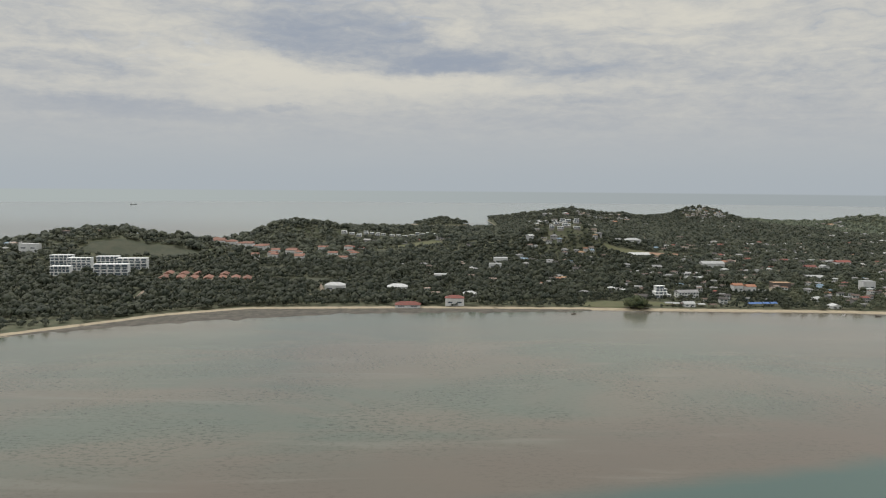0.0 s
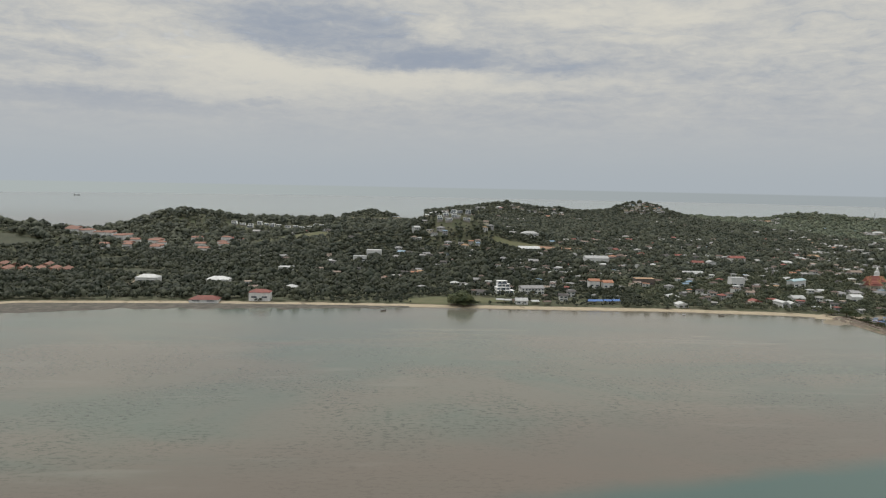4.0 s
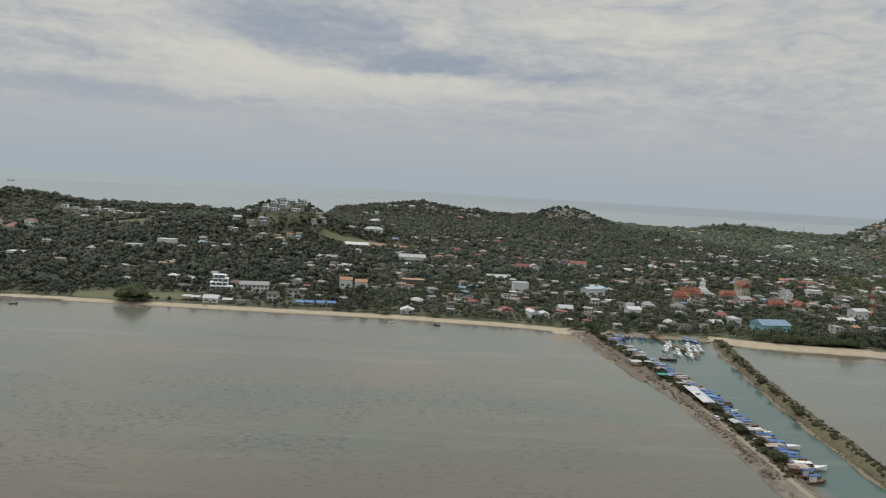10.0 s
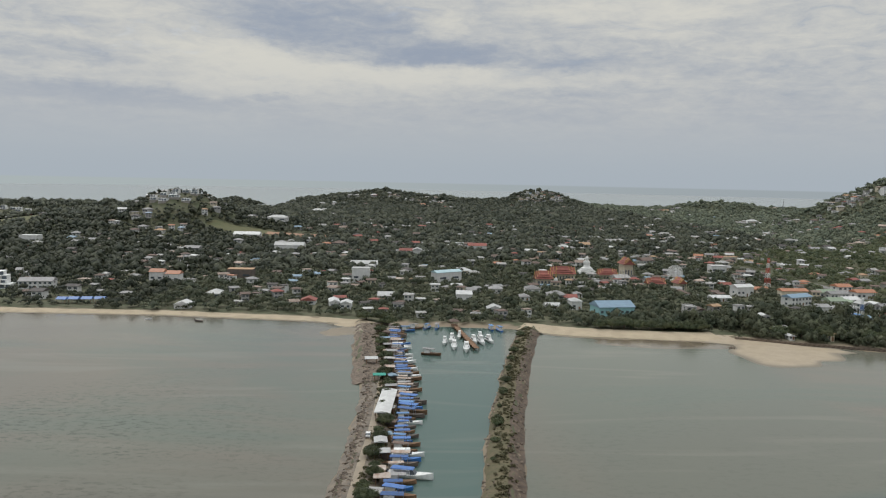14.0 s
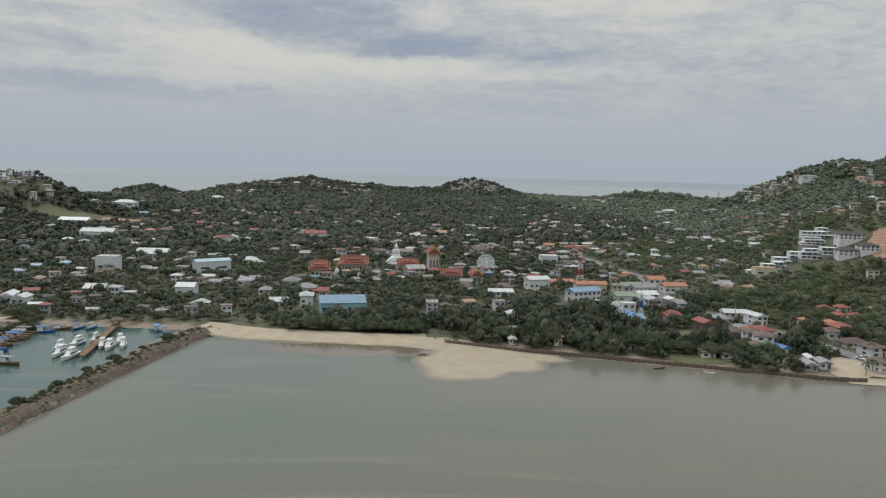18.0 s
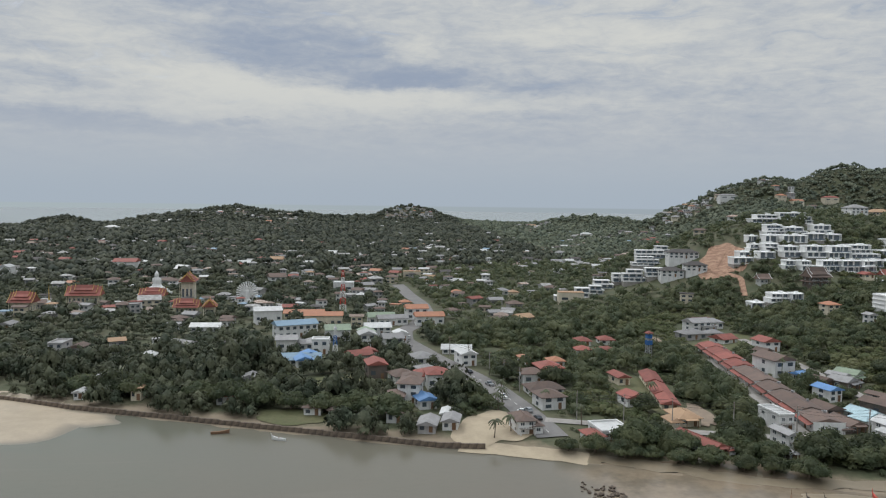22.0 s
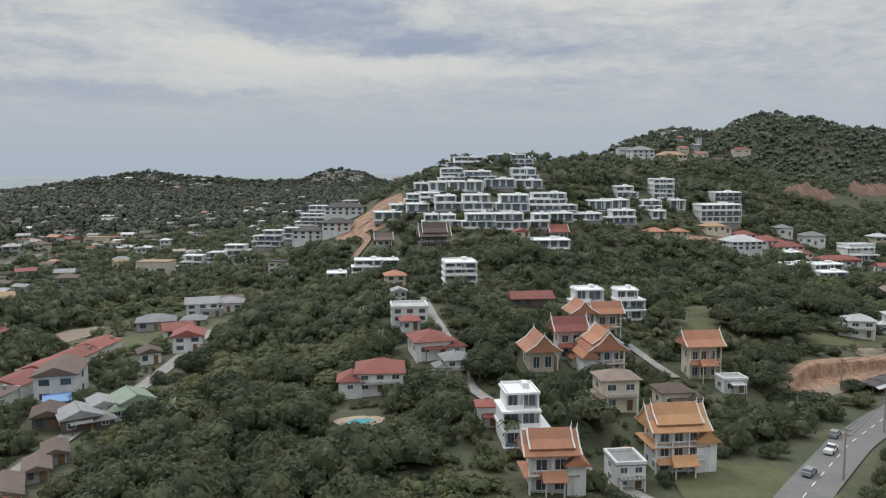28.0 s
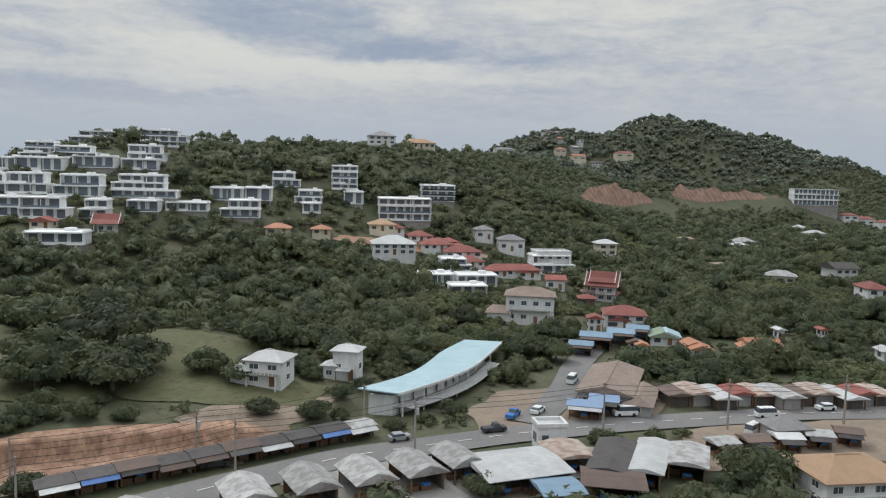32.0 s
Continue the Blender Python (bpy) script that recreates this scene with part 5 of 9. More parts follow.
def terraced_house(x, y, turn, w, d, roof, tall):
    """One unit of a row along a lane: a low gable across the row, white party walls standing proud, an awning over the lane."""
    level, deep = footing(x, y, turn, w, d)
    take(x, y, w / 2 + 0.9, d / 2 + 0.9)
    ob = thing("terraced_house", x, y, level, turn, f"white terraced house under a low {ROOF_WORDS[roof.name]} gabled roof", "house", "terraced houses along the lane")
    part("wall", Form().box(-w / 2, -d / 2, -deep, w / 2, d / 2, tall), white_wall, ob)
    part("roof", Form().hip(w, d - 0.5, tall + 0.15, 1.15, 0.35, 0.14, 0.02), roof, ob)
    part("party_wall", Form().box(-w / 2 - 0.2, -d / 2 - 0.16, -deep, w / 2 + 0.2, -d / 2 - 0.004, tall + 0.35), white_wall, ob)
    part("awning", Form().add([(-w / 2 - 1.5, -d / 2 + 0.3, tall - 0.75), (-w / 2 - 0.004, -d / 2 + 0.3, tall - 0.25), (-w / 2 - 0.004, d / 2 - 0.3, tall - 0.25), (-w / 2 - 1.5, d / 2 - 0.3, tall - 0.75),
                               (-w / 2 - 1.5, -d / 2 + 0.3, tall - 0.65), (-w / 2 - 0.004, -d / 2 + 0.3, tall - 0.15), (-w / 2 - 0.004, d / 2 - 0.3, tall - 0.15), (-w / 2 - 1.5, d / 2 - 0.3, tall - 0.65)],
                              [(3, 2, 1, 0), (4, 5, 6, 7), (0, 1, 5, 4), (1, 2, 6, 5), (2, 3, 7, 6), (3, 0, 4, 7)]), red_roof, ob, "dark red awning over the lane")
    for k in range(3):
        yy = -d / 2 + (k + 0.5) * d / 3
        if k == 1:
            part("door", shared(("door",), lambda: Form().box(-0.5, -0.06, 0, 0.5, 0.06, 1.95), timber), timber, ob, at=(-w / 2 - 0.04, yy, 0.05), turn=90)
        else:
            window_on(ob, -w / 2 - 0.04, yy, 0.8, 1.25, 1.0, 90, True)
    for k in range(2):
        window_on(ob, (k - 0.5) * w * 0.45, -d / 2 - 0.2, 0.9, 1.0, 1.0, 0, True)
    part("water_tank", shared(("roof_tank",), lambda: Form().tube((0, 0, 0), (0, 0, 0.8), 0.4, sides=10), steel), steel, ob, at=(w * 0.3, d * 0.3, tall + 0.55))


# ---- houses, from the beach to the hills ----
for k in range(10):
    yy = 567.6 + 10.95 * k
    terraced_house(875.6 + 0.118 * (yy - 563), yy, -6.7, 7.9, 10.6, red_roof if k > 5 else brown_roof, (2.7, 2.9, 2.6)[k % 3])

house(795.1, 568.4, 8, 4.7, 8.0, 3.4, 2, "h", brown_roof, white_wall, 2)
house(817.3, 564.2, 8, 8.0, 9.0, 2.0, 1, "f", pale_roof, white_wall, 2)
house(811.5, 559.2, 10, 3.9, 6.0, 1.7, 1, "h", red_roof, white_wall, 2)
house(836.9, 553.1, 20, 4.7, 14.0, 1.7, 1, "g", red_roof, white_wall, 2)
house(840.7, 574.3, 5, 6.1, 9.0, 3.5, 1, "h", tan_roof, cream_wall, 2)
house(842.6, 592.2, -10, 4.8, 14.0, 1.9, 1, "g", red_roof, cream_wall, 1)
house(844.4, 603.9, -10, 4.9, 14.0, 1.9, 1, "g", red_roof, cream_wall, 1)
house(846.7, 618.5, -10, 5.0, 15.0, 3.1, 1, "g", red_roof, cream_wall, 1)
house(836.2, 619.1, 8, 4.1, 8.0, 3.5, 1, "g", red_roof, cream_wall, 1)
house(832.3, 593.0, 8, 5.8, 7.0, 3.8, 1, "g", red_roof, white_wall, 1)
house(835.3, 664.8, 0, 5.6, 6.0, 3.6, 1, "h", red_roof, white_wall, 1)
house(844.6, 664.7, 0, 6.2, 6.0, 3.3, 1, "h", red_roof, white_wall, 1)
house(820.1, 644.2, 5, 5.2, 6.0, 3.7, 1, "h", orange_roof, white_wall, 1)
house(809.0, 647.3, 5, 3.3, 5.0, 3.9, 1, "h", orange_roof, white_wall, 1)
house(807.0, 621.1, 5, 7.1, 7.0, 4.9, 1, "h", brown_roof, white_wall, 1)
house(806.9, 591.4, 12, 7.2, 8.0, 4.7, 2, "h", brown_roof, white_wall, 1)
house(808.5, 607.3, 8, 10.8, 8.0, 3.2, 1, "h", brown_roof, white_wall, 1)
house(766.4, 598.5, -12, 6.4, 8.0, 7.4, 3, "h", brown_roof, white_wall, 1)
house(762.1, 594.3, -5, 4.8, 7.0, 4.3, 1, "h", brown_roof, dark_wall, 1)
house(770.5, 592.3, 15, 5.1, 7.0, 3.7, 1, "g", blue_roof, white_wall, 1)
house(774.7, 622.6, 15, 10.6, 9.0, 5.0, 1, "h", red_roof, white_wall, 1)
house(764.2, 623.3, 20, 7.2, 8.0, 4.1, 1, "h", brown_roof, white_wall, 1)
house(748.8, 655.7, 20, 8.5, 7.0, 4.2, 1, "g", red_roof, white_wall, 1)
house(752.7, 660.5, 15, 3.8, 6.0, 3.9, 1, "g", red_roof, white_wall, 1)
house(721.6, 677.9, 0, 11.0, 8.0, 4.4, 1, "h", grey_roof, white_wall, 1)
house(728.8, 648.6, 15, 5.6, 8.0, 3.7, 1, "g", blue_roof, white_wall, 1)
house(730.4, 656.2, 15, 5.9, 6.0, 3.8, 1, "g", blue_roof, white_wall, 1)
house(719.1, 705.1, 25, 17.7, 8.0, 7.1, 2, "g", steel_blue_roof, white_wall, 1)
house(729.2, 730.8, 2, 17.2, 7.0, 6.8, 1, "g", orange_roof, cream_wall, 1)
house(733.2, 671.2, 0, 6.4, 6.0, 5.4, 2, "f", pale_roof, white_wall, 1)
house(750.7, 686.7, 10, 6.7, 8.0, 6.2, 2, "g", pale_roof, white_wall, 1)
house(761.0, 683.5, 12, 8.1, 8.0, 5.5, 2, "g", grey_roof, white_wall, 1)
house(772.1, 653.3, 15, 7.4, 9.0, 3.9, 1, "h", grey_roof, white_wall, 1)
house(750.1, 701.0, 12, 6.5, 8.0, 4.5, 1, "g", green_roof, white_wall, 1)
house(764.5, 698.6, 12, 5.3, 6.0, 4.2, 1, "g", pale_roof, white_wall, 1)
house(788.0, 651.3, 12, 5.6, 10.0, 5.5, 2, "g", pale_roof, white_wall, 1)
house(761.0, 735.6, 12, 13.9, 7.0, 4.6, 1, "g", grey_roof, white_wall, 1)
house(778.6, 735.4, 5, 13.4, 8.0, 5.9, 1, "g", orange_roof, white_wall, 1)
house(770.5, 571.5, -10, 4.6, 8.0, 2.8, 1, "g", grey_roof, grey_wall, 1)
house(762.0, 579.1, -8, 4.3, 7.0, 3.8, 1, "h", brown_roof, white_wall, 1)
house(776.7, 572.6, -10, 4.1, 7.0, 3.0, 1, "g", grey_roof, white_wall, 1)
house(775.9, 580.5, -10, 2.3, 6.0, 1.9, 1, "g", pale_roof, white_wall, 1)
house(864.7, 569.7, 6, 4.2, 10.0, 4.3, 2, "f", pale_roof, white_wall, 2)
house(867.5, 576.8, 6, 2.1, 6.0, 1.9, 1, "g", pale_roof, white_wall, 2)
house(894.7, 630.1, 12, 8.1, 12.0, 7.4, 2, "g", brown_roof, white_wall, 1)
house(910.7, 667.8, 10, 7.3, 8.0, 5.5, 2, "g", red_roof, white_wall, 1)
house(909.7, 718.6, 5, 8.3, 7.0, 4.4, 1, "h", grey_roof, white_wall, 1)
house(903.1, 700.9, 5, 6.5, 6.0, 2.9, 1, "h", grey_roof, grey_wall, 1)
house(894.5, 596.0, 15, 4.7, 7.0, 4.1, 2, "g", blue_roof, white_wall, 1)
house(892.6, 574.5, 20, 5.6, 8.0, 3.2, 1, "g", sky_roof, white_wall, 2)
house(890.8, 558.5, 12, 5.7, 9.0, 4.5, 2, "g", pale_roof, white_wall, 2)
house(900.4, 578.2, 25, 5.3, 10.0, 4.7, 1, "g", brown_roof, dark_wall, 1)
house(909.4, 593.6, 25, 3.3, 6.0, 1.9, 1, "g", brown_roof, grey_wall, 1)
house(909.7, 586.7, 25, 3.3, 6.0, 2.6, 1, "g", brown_roof, grey_wall, 1)
house(909.2, 577.6, 25, 4.5, 8.0, 3.1, 1, "g", brown_roof, grey_wall, 1)
house(883.2, 567.3, 8, 5.4, 9.0, 2.8, 1, "g", brown_roof, dark_wall, 2)
house(884.4, 579.5, 8, 5.3, 8.0, 3.7, 1, "g", brown_roof, dark_wall, 1)
house(900.5, 611.0, 20, 4.9, 7.0, 3.6, 1, "g", brown_roof, dark_wall, 1)
house(908.9, 614.4, 30, 3.8, 6.0, 3.8, 1, "g", grey_roof, white_wall, 1)
house(902.3, 570.0, 10, 4.7, 7.0, 1.9, 1, "g", red_roof, white_wall, 2)
house(898.7, 558.4, 10, 5.2, 8.0, 2.5, 1, "g", red_roof, dark_wall, 2)
house(912.0, 570.6, 15, 3.3, 6.0, 2.3, 1, "g", red_roof, white_wall, 1)
house(910.0, 561.0, 20, 3.8, 7.0, 2.0, 1, "g", red_roof, white_wall, 2)
house(917.4, 557.8, -30, 12.2, 9.0, 2.9, 1, "g", grey_roof, grey_wall, 2)
house(929.7, 549.9, -4, 13.9, 5.0, 1.7, 1, "g", grey_roof, grey_wall, 2)
house(885.8, 545.2, 8, 4.3, 8.0, 2.6, 1, "g", brown_roof, dark_wall, 2)
house(892.6, 544.4, 8, 5.0, 8.0, 2.8, 1, "g", brown_roof, dark_wall, 2)
house(899.4, 541.0, 12, 4.6, 9.0, 2.8, 1, "g", green_roof, white_wall, 2)
house(905.4, 541.0, 12, 2.9, 7.0, 1.7, 1, "g", green_roof, white_wall, 2)
house(886.2, 534.1, 8, 3.1, 7.0, 3.1, 1, "g", red_roof, cream_wall, 2)
house(891.7, 533.2, 8, 4.8, 8.0, 3.0, 1, "g", orange_roof, cream_wall, 2)
house(903.2, 533.2, 8, 2.6, 6.0, 1.7, 1, "g", sky_roof, teal_wall, 2)
house(906.8, 534.9, 8, 2.2, 7.0, 1.9, 1, "g", rust_roof, grey_wall, 2)
house(910.0, 533.8, 8, 2.9, 7.0, 1.9, 1, "g", tan_roof, grey_wall, 2)
house(918.1, 543.4, 5, 6.3, 6.0, 1.9, 1, "g", grey_roof, white_wall, 2)
house(917.0, 534.1, 2, 6.9, 6.0, 1.8, 1, "g", rust_roof, teal_wall, 2)
house(920.3, 530.5, 0, 2.1, 4.0, 1.7, 1, "g", pale_roof, white_wall, 2)
house(859.0, 553.9, 10, 3.1, 7.0, 3.4, 2, "g", grey_roof, white_wall, 2)
house(854.1, 545.5, 12, 2.3, 7.0, 1.8, 1, "g", grey_roof, dark_wall, 2)
modern(983.2, 699.9, 4, 9.4, 9.0, 7.6, 4, 1, "white concrete apartment block with rows of balconies", "apartment block", "apartment blocks on the slopes", name="apartment_block")
modern(953.1, 741.8, 5, 10.7, 7.0, 4.5, 2, 1)
modern(942.3, 742.7, 5, 6.7, 6.0, 2.8, 1, 1)
modern(961.4, 740.1, 5, 5.6, 5.0, 3.1, 1, 1)
house(963.5, 713.3, 8, 6.2, 6.4, 5.3, 2, "h", orange_roof, cream_wall, 1)
house(965.1, 685.2, 8, 3.8, 4.0, 4.8, 2, "g", grey_roof, white_wall, 1)
house(967.9, 663.7, 4, 9.1, 8.0, 3.8, 2, "f", pale_roof, white_wall, 1)
house(968.1, 656.3, 8, 4.3, 4.5, 3.2, 1, "h", red_roof, white_wall, 1)
house(972.4, 638.0, 12, 7.9, 9.1, 5.0, 1, "h", red_roof, white_wall, 2)
house(977.4, 624.6, 10, 5.1, 5.8, 3.8, 2, "h", grey_roof, white_wall, 2)
house(962.0, 620.5, 2, 9.1, 9.0, 5.6, 2, "h", red_roof, white_wall, 2)
house(981.6, 600.0, 0, 3.4, 3.4, 4.3, 1, "h", red_roof, white_wall, 2)
house(901.9, 687.5, 22, 7.9, 7.9, 2.6, 1, "g", red_roof, white_wall, 1)
house(904.1, 656.6, 25, 4.9, 5.0, 3.7, 1, "g", brown_roof, white_wall, 1)
house(892.3, 699.1, 15, 10.6, 8.0, 4.1, 1, "h", grey_roof, grey_wall, 1)
house(901.7, 715.9, 15, 10.0, 8.0, 5.4, 2, "g", grey_roof, white_wall, 1)
house(905.4, 712.6, 12, 6.7, 5.0, 2.2, 1, "f", pale_roof, grey_wall, 1)
house(907.7, 727.0, 10, 8.8, 7.0, 2.7, 1, "g", brown_roof, grey_wall, 1)
house(914.0, 616.6, 35, 6.0, 7.0, 4.2, 1, "g", green_roof, white_wall, 2)
house(907.0, 608.6, 30, 6.3, 6.4, 4.0, 1, "g", grey_roof, dark_wall, 2)
house(898.5, 619.2, 25, 4.2, 4.1, 3.3, 1, "g", blue_roof, white_wall, 2)
house(776.2, 950.6, 0, 13.0, 7.0, 5.5, 2, "f", tan_roof, cream_wall, 0)
house(834.2, 830.6, 0, 5.1, 6.9, 4.7, 1, "h", tan_roof, cream_wall, 1)
house(1004.8, 631.5, 4, 3.6, 4.4, 2.5, 1, "g", orange_roof, cream_wall, 2)
house(1001.1, 581.7, 4, 4.6, 5.8, 3.8, 2, "f", grey_roof, white_wall, 2)
house(1003.8, 588.7, 4, 1.9, 2.4, 2.4, 1, "g", orange_roof, cream_wall, 2)
modern(995.7, 846.3, 4, 17.5, 8.0, 4.7, 2, 1)
modern(1017.6, 851.5, 4, 23.7, 9.0, 6.7, 3, 1)
modern(987.9, 816.6, 4, 12.9, 8.0, 5.8, 3, 1)
modern(1000.0, 816.7, 4, 14.0, 8.0, 4.2, 2, 1)
modern(1021.7, 824.9, 4, 12.2, 8.0, 5.7, 2, 1)
modern(973.7, 815.5, 4, 5.9, 5.4, 3.7, 1, 1)
modern(980.7, 807.7, 4, 7.4, 6.9, 4.1, 1, 1)
modern(992.9, 804.4, 4, 14.7, 8.0, 4.2, 1, 1)
modern(1008.1, 811.3, 4, 13.2, 8.0, 3.9, 1, 1)
modern(1021.9, 816.7, 4, 11.9, 8.0, 3.7, 1, 1)
modern(969.7, 804.6, 4, 6.3, 5.7, 4.2, 2, 1)
modern(977.5, 799.1, 4, 9.1, 7.0, 4.1, 2, 1)
modern(984.4, 789.6, 4, 10.7, 7.0, 5.9, 2, 1)
modern(996.5, 786.8, 4, 12.1, 8.0, 6.4, 2, 1)
modern(1010.8, 788.6, 4, 13.8, 8.0, 6.7, 2, 1)
modern(1029.2, 797.0, 4, 20.5, 9.0, 7.3, 3, 1)
modern(963.4, 803.4, 4, 6.9, 6.2, 3.1, 1, 1)
modern(971.8, 793.9, 4, 9.1, 7.0, 3.6, 1, 1)
modern(959.2, 796.8, 4, 11.8, 7.0, 3.6, 1, 1)
modern(976.7, 777.3, 4, 6.4, 5.9, 5.0, 2, 1)
modern(984.4, 773.5, 4, 6.7, 6.3, 4.9, 2, 1)
modern(994.9, 769.8, 4, 12.5, 7.0, 5.6, 2, 1)
modern(1008.2, 769.8, 4, 13.0, 7.0, 6.2, 2, 1)
modern(1020.2, 776.0, 4, 7.9, 7.0, 5.6, 2, 1)
modern(1031.3, 788.0, 4, 9.4, 7.0, 3.5, 1, 1)
modern(1043.4, 794.7, 4, 13.0, 7.0, 2.8, 1, 1)
modern(1053.2, 810.1, 4, 10.6, 7.0, 4.3, 1, 1)
modern(1063.2, 816.4, 4, 9.2, 7.0, 4.6, 1, 1)
modern(1059.6, 800.0, 4, 12.7, 8.0, 5.8, 2, 1)
modern(1071.2, 832.1, 4, 10.2, 8.0, 5.3, 2, 1)
modern(1092.5, 844.5, 4, 10.0, 9.0, 9.3, 4, 1, "white concrete apartment block with rows of balconies", "apartment block", "apartment blocks on the slopes", name="apartment_block")
modern(1080.2, 823.6, 4, 10.0, 7.0, 4.7, 2, 1)
modern(1096.5, 834.5, 4, 7.3, 6.9, 4.7, 1, 1)
modern(1082.0, 817.0, 4, 6.2, 5.8, 3.7, 1, 1)
modern(1116.2, 832.7, 4, 19.8, 10.0, 8.4, 3, 1, "white concrete apartment block with rows of balconies", "apartment block", "apartment blocks on the slopes", name="apartment_block")
modern(1130.9, 859.9, 4, 13.8, 9.0, 6.5, 3, 1, "dark-glazed block with white floor bands", "apartment block", "apartment blocks on the slopes", name="apartment_block", dark=True)
thai_house(977.3, 749.9, 6, 10.3, 8.7, 7.6, 2, brown_roof, dark_wall, 2, wing=False, front=False)
thai_house(958.2, 768.0, 6, 6.0, 5.0, 4.1, 1, brown_roof, white_wall, 1, wing=False, front=False)
modern(1019.3, 750.3, 4, 14.9, 8.0, 3.3, 1, 1)
house(1011.1, 760.9, 4, 5.8, 6.0, 3.1, 1, "g", red_roof, cream_wall, 1)
thai_house(1026.5, 767.2, 4, 6.3, 5.4, 3.9, 1, red_roof, white_wall, 1, wing=False, front=False)
house(1073.1, 792.8, 5, 8.1, 7.0, 3.7, 1, "h", orange_roof, cream_wall, 1)
house(1086.7, 801.3, 5, 6.2, 7.0, 3.1, 1, "h", orange_roof, cream_wall, 1)
house(1107.6, 816.1, 5, 9.2, 8.0, 4.0, 1, "h", tan_roof, cream_wall, 1)
house(1111.5, 794.4, 5, 14.0, 12.0, 5.7, 2, "h", pale_roof, white_wall, 1)
house(1111.4, 817.1, 10, 7.9, 7.5, 2.4, 1, "h", red_roof, white_wall, 1)
house(1121.4, 814.6, 10, 8.4, 8.2, 3.6, 1, "h", red_roof, white_wall, 1)
house(1126.9, 807.9, 10, 10.9, 9.0, 3.2, 1, "h", red_roof, white_wall, 1)
house(1132.2, 813.9, 10, 6.2, 6.3, 3.0, 1, "h", red_roof, white_wall, 1)
house(1135.8, 803.7, 8, 13.2, 9.0, 3.8, 1, "h", red_roof, white_wall, 1)
house(1151.8, 789.6, 5, 18.4, 8.0, 2.9, 1, "h", red_roof, white_wall, 1)
modern(1124.5, 771.5, 5, 10.5, 7.0, 3.4, 1, 1)
modern(1137.3, 772.5, 5, 12.5, 7.0, 3.8, 1, 1)
modern(1133.5, 761.5, 5, 11.0, 6.0, 3.0, 1, 1)
modern(1132.4, 790.9, 5, 9.9, 8.0, 3.8, 2, 1)
house(1168.2, 803.1, 5, 12.4, 9.0, 6.3, 2, "f", pale_roof, white_wall, 1)
house(1163.5, 774.4, -10, 5.9, 5.9, 4.4, 1, "g", red_roof, white_wall, 1)
thai_house(1175.8, 762.8, -25, 8.7, 7.4, 7.2, 2, red_roof, white_wall, 2, wing=False, front=False)
house(1170.8, 762.2, -10, 3.3, 3.5, 3.2, 1, "h", brown_roof, white_wall, 1)
house(1172.0, 729.8, -12, 10.6, 9.0, 5.0, 2, "h", red_roof, white_wall, 1)
house(1162.5, 724.1, -10, 3.4, 3.6, 3.8, 2, "g", red_roof, white_wall, 1)
house(1168.2, 704.5, -10, 2.3, 2.5, 2.7, 1, "g", orange_roof, white_wall, 1)
house(1177.3, 712.8, -15, 5.6, 5.9, 2.7, 1, "g", sky_roof, white_wall, 1)
house(1181.2, 702.1, -10, 4.4, 5.2, 2.9, 1, "g", orange_roof, white_wall, 1)
house(1193.7, 703.8, -10, 3.7, 4.7, 2.7, 1, "g", orange_roof, white_wall, 1)
modern(1426.7, 1081.4, -8, 31.6, 12.0, 11.7, 3, 0, "white concrete apartment block with rows of balconies", "apartment block", "apartment blocks on the slopes", name="apartment_block")
house(1451.8, 1077.0, 0, 11.5, 8.0, 5.2, 1, "h", red_roof, white_wall, 0)
house(1468.1, 1082.4, 0, 12.9, 8.0, 6.5, 1, "h", red_roof, white_wall, 0)
house(1465.3, 1051.7, 0, 15.7, 8.0, 7.8, 1, "h", red_roof, white_wall, 0)
house(1387.5, 1029.9, 0, 8.1, 8.0, 4.3, 1, "h", pale_roof, white_wall, 0)
house(1360.0, 964.0, 0, 10.2, 8.0, 5.0, 1, "h", pale_roof, white_wall, 0)
house(1338.3, 935.1, 0, 10.3, 8.0, 3.4, 1, "g", pale_roof, white_wall, 0)
house(1263.9, 763.8, -10, 7.1, 10.0, 6.4, 2, "h", red_roof, white_wall, 1)
house(1225.3, 699.9, -10, 3.2, 4.6, 2.8, 1, "g", pale_roof, white_wall, 1)
house(1207.0, 714.8, 0, 1.6, 2.4, 3.3, 1, "g", pale_roof, white_wall, 1)
house(1217.1, 713.0, 0, 1.5, 2.4, 3.8, 2, "g", red_roof, white_wall, 1)
house(1320.5, 1452.0, 0, 13.0, 11.0, 6.6, 1, "h", orange_roof, cream_wall, 0)
house(1340.0, 1443.0, 8, 17.0, 11.0, 7.0, 1, "g", orange_roof, cream_wall, 0)
house(1403.4, 1467.0, 0, 22.0, 11.0, 7.4, 1, "h", red_roof, cream_wall, 0)
house(1258.6, 1489.5, 0, 26.0, 10.0, 7.4, 1, "h", grey_roof, white_wall, 0)
house(1106.9, 927.7, 4, 13.4, 12.0, 6.7, 2, "h", grey_roof, white_wall, 1)
house(1125.2, 927.9, 4, 16.8, 11.0, 4.7, 1, "h", tan_roof, cream_wall, 1)
house(1147.1, 828.8, 0, 6.8, 7.3, 5.1, 1, "h", grey_roof, white_wall, 1)
house(1156.2, 819.3, 0, 9.4, 8.0, 5.9, 1, "h", grey_roof, white_wall, 1)
house(594.9, 667.9, 10, 20.9, 14.0, 7.6, 1, "g", steel_blue_roof, teal_wall, 1)
house(535.7, 739.6, 0, 8.5, 8.0, 4.9, 1, "h", grey_roof, white_wall, 0)
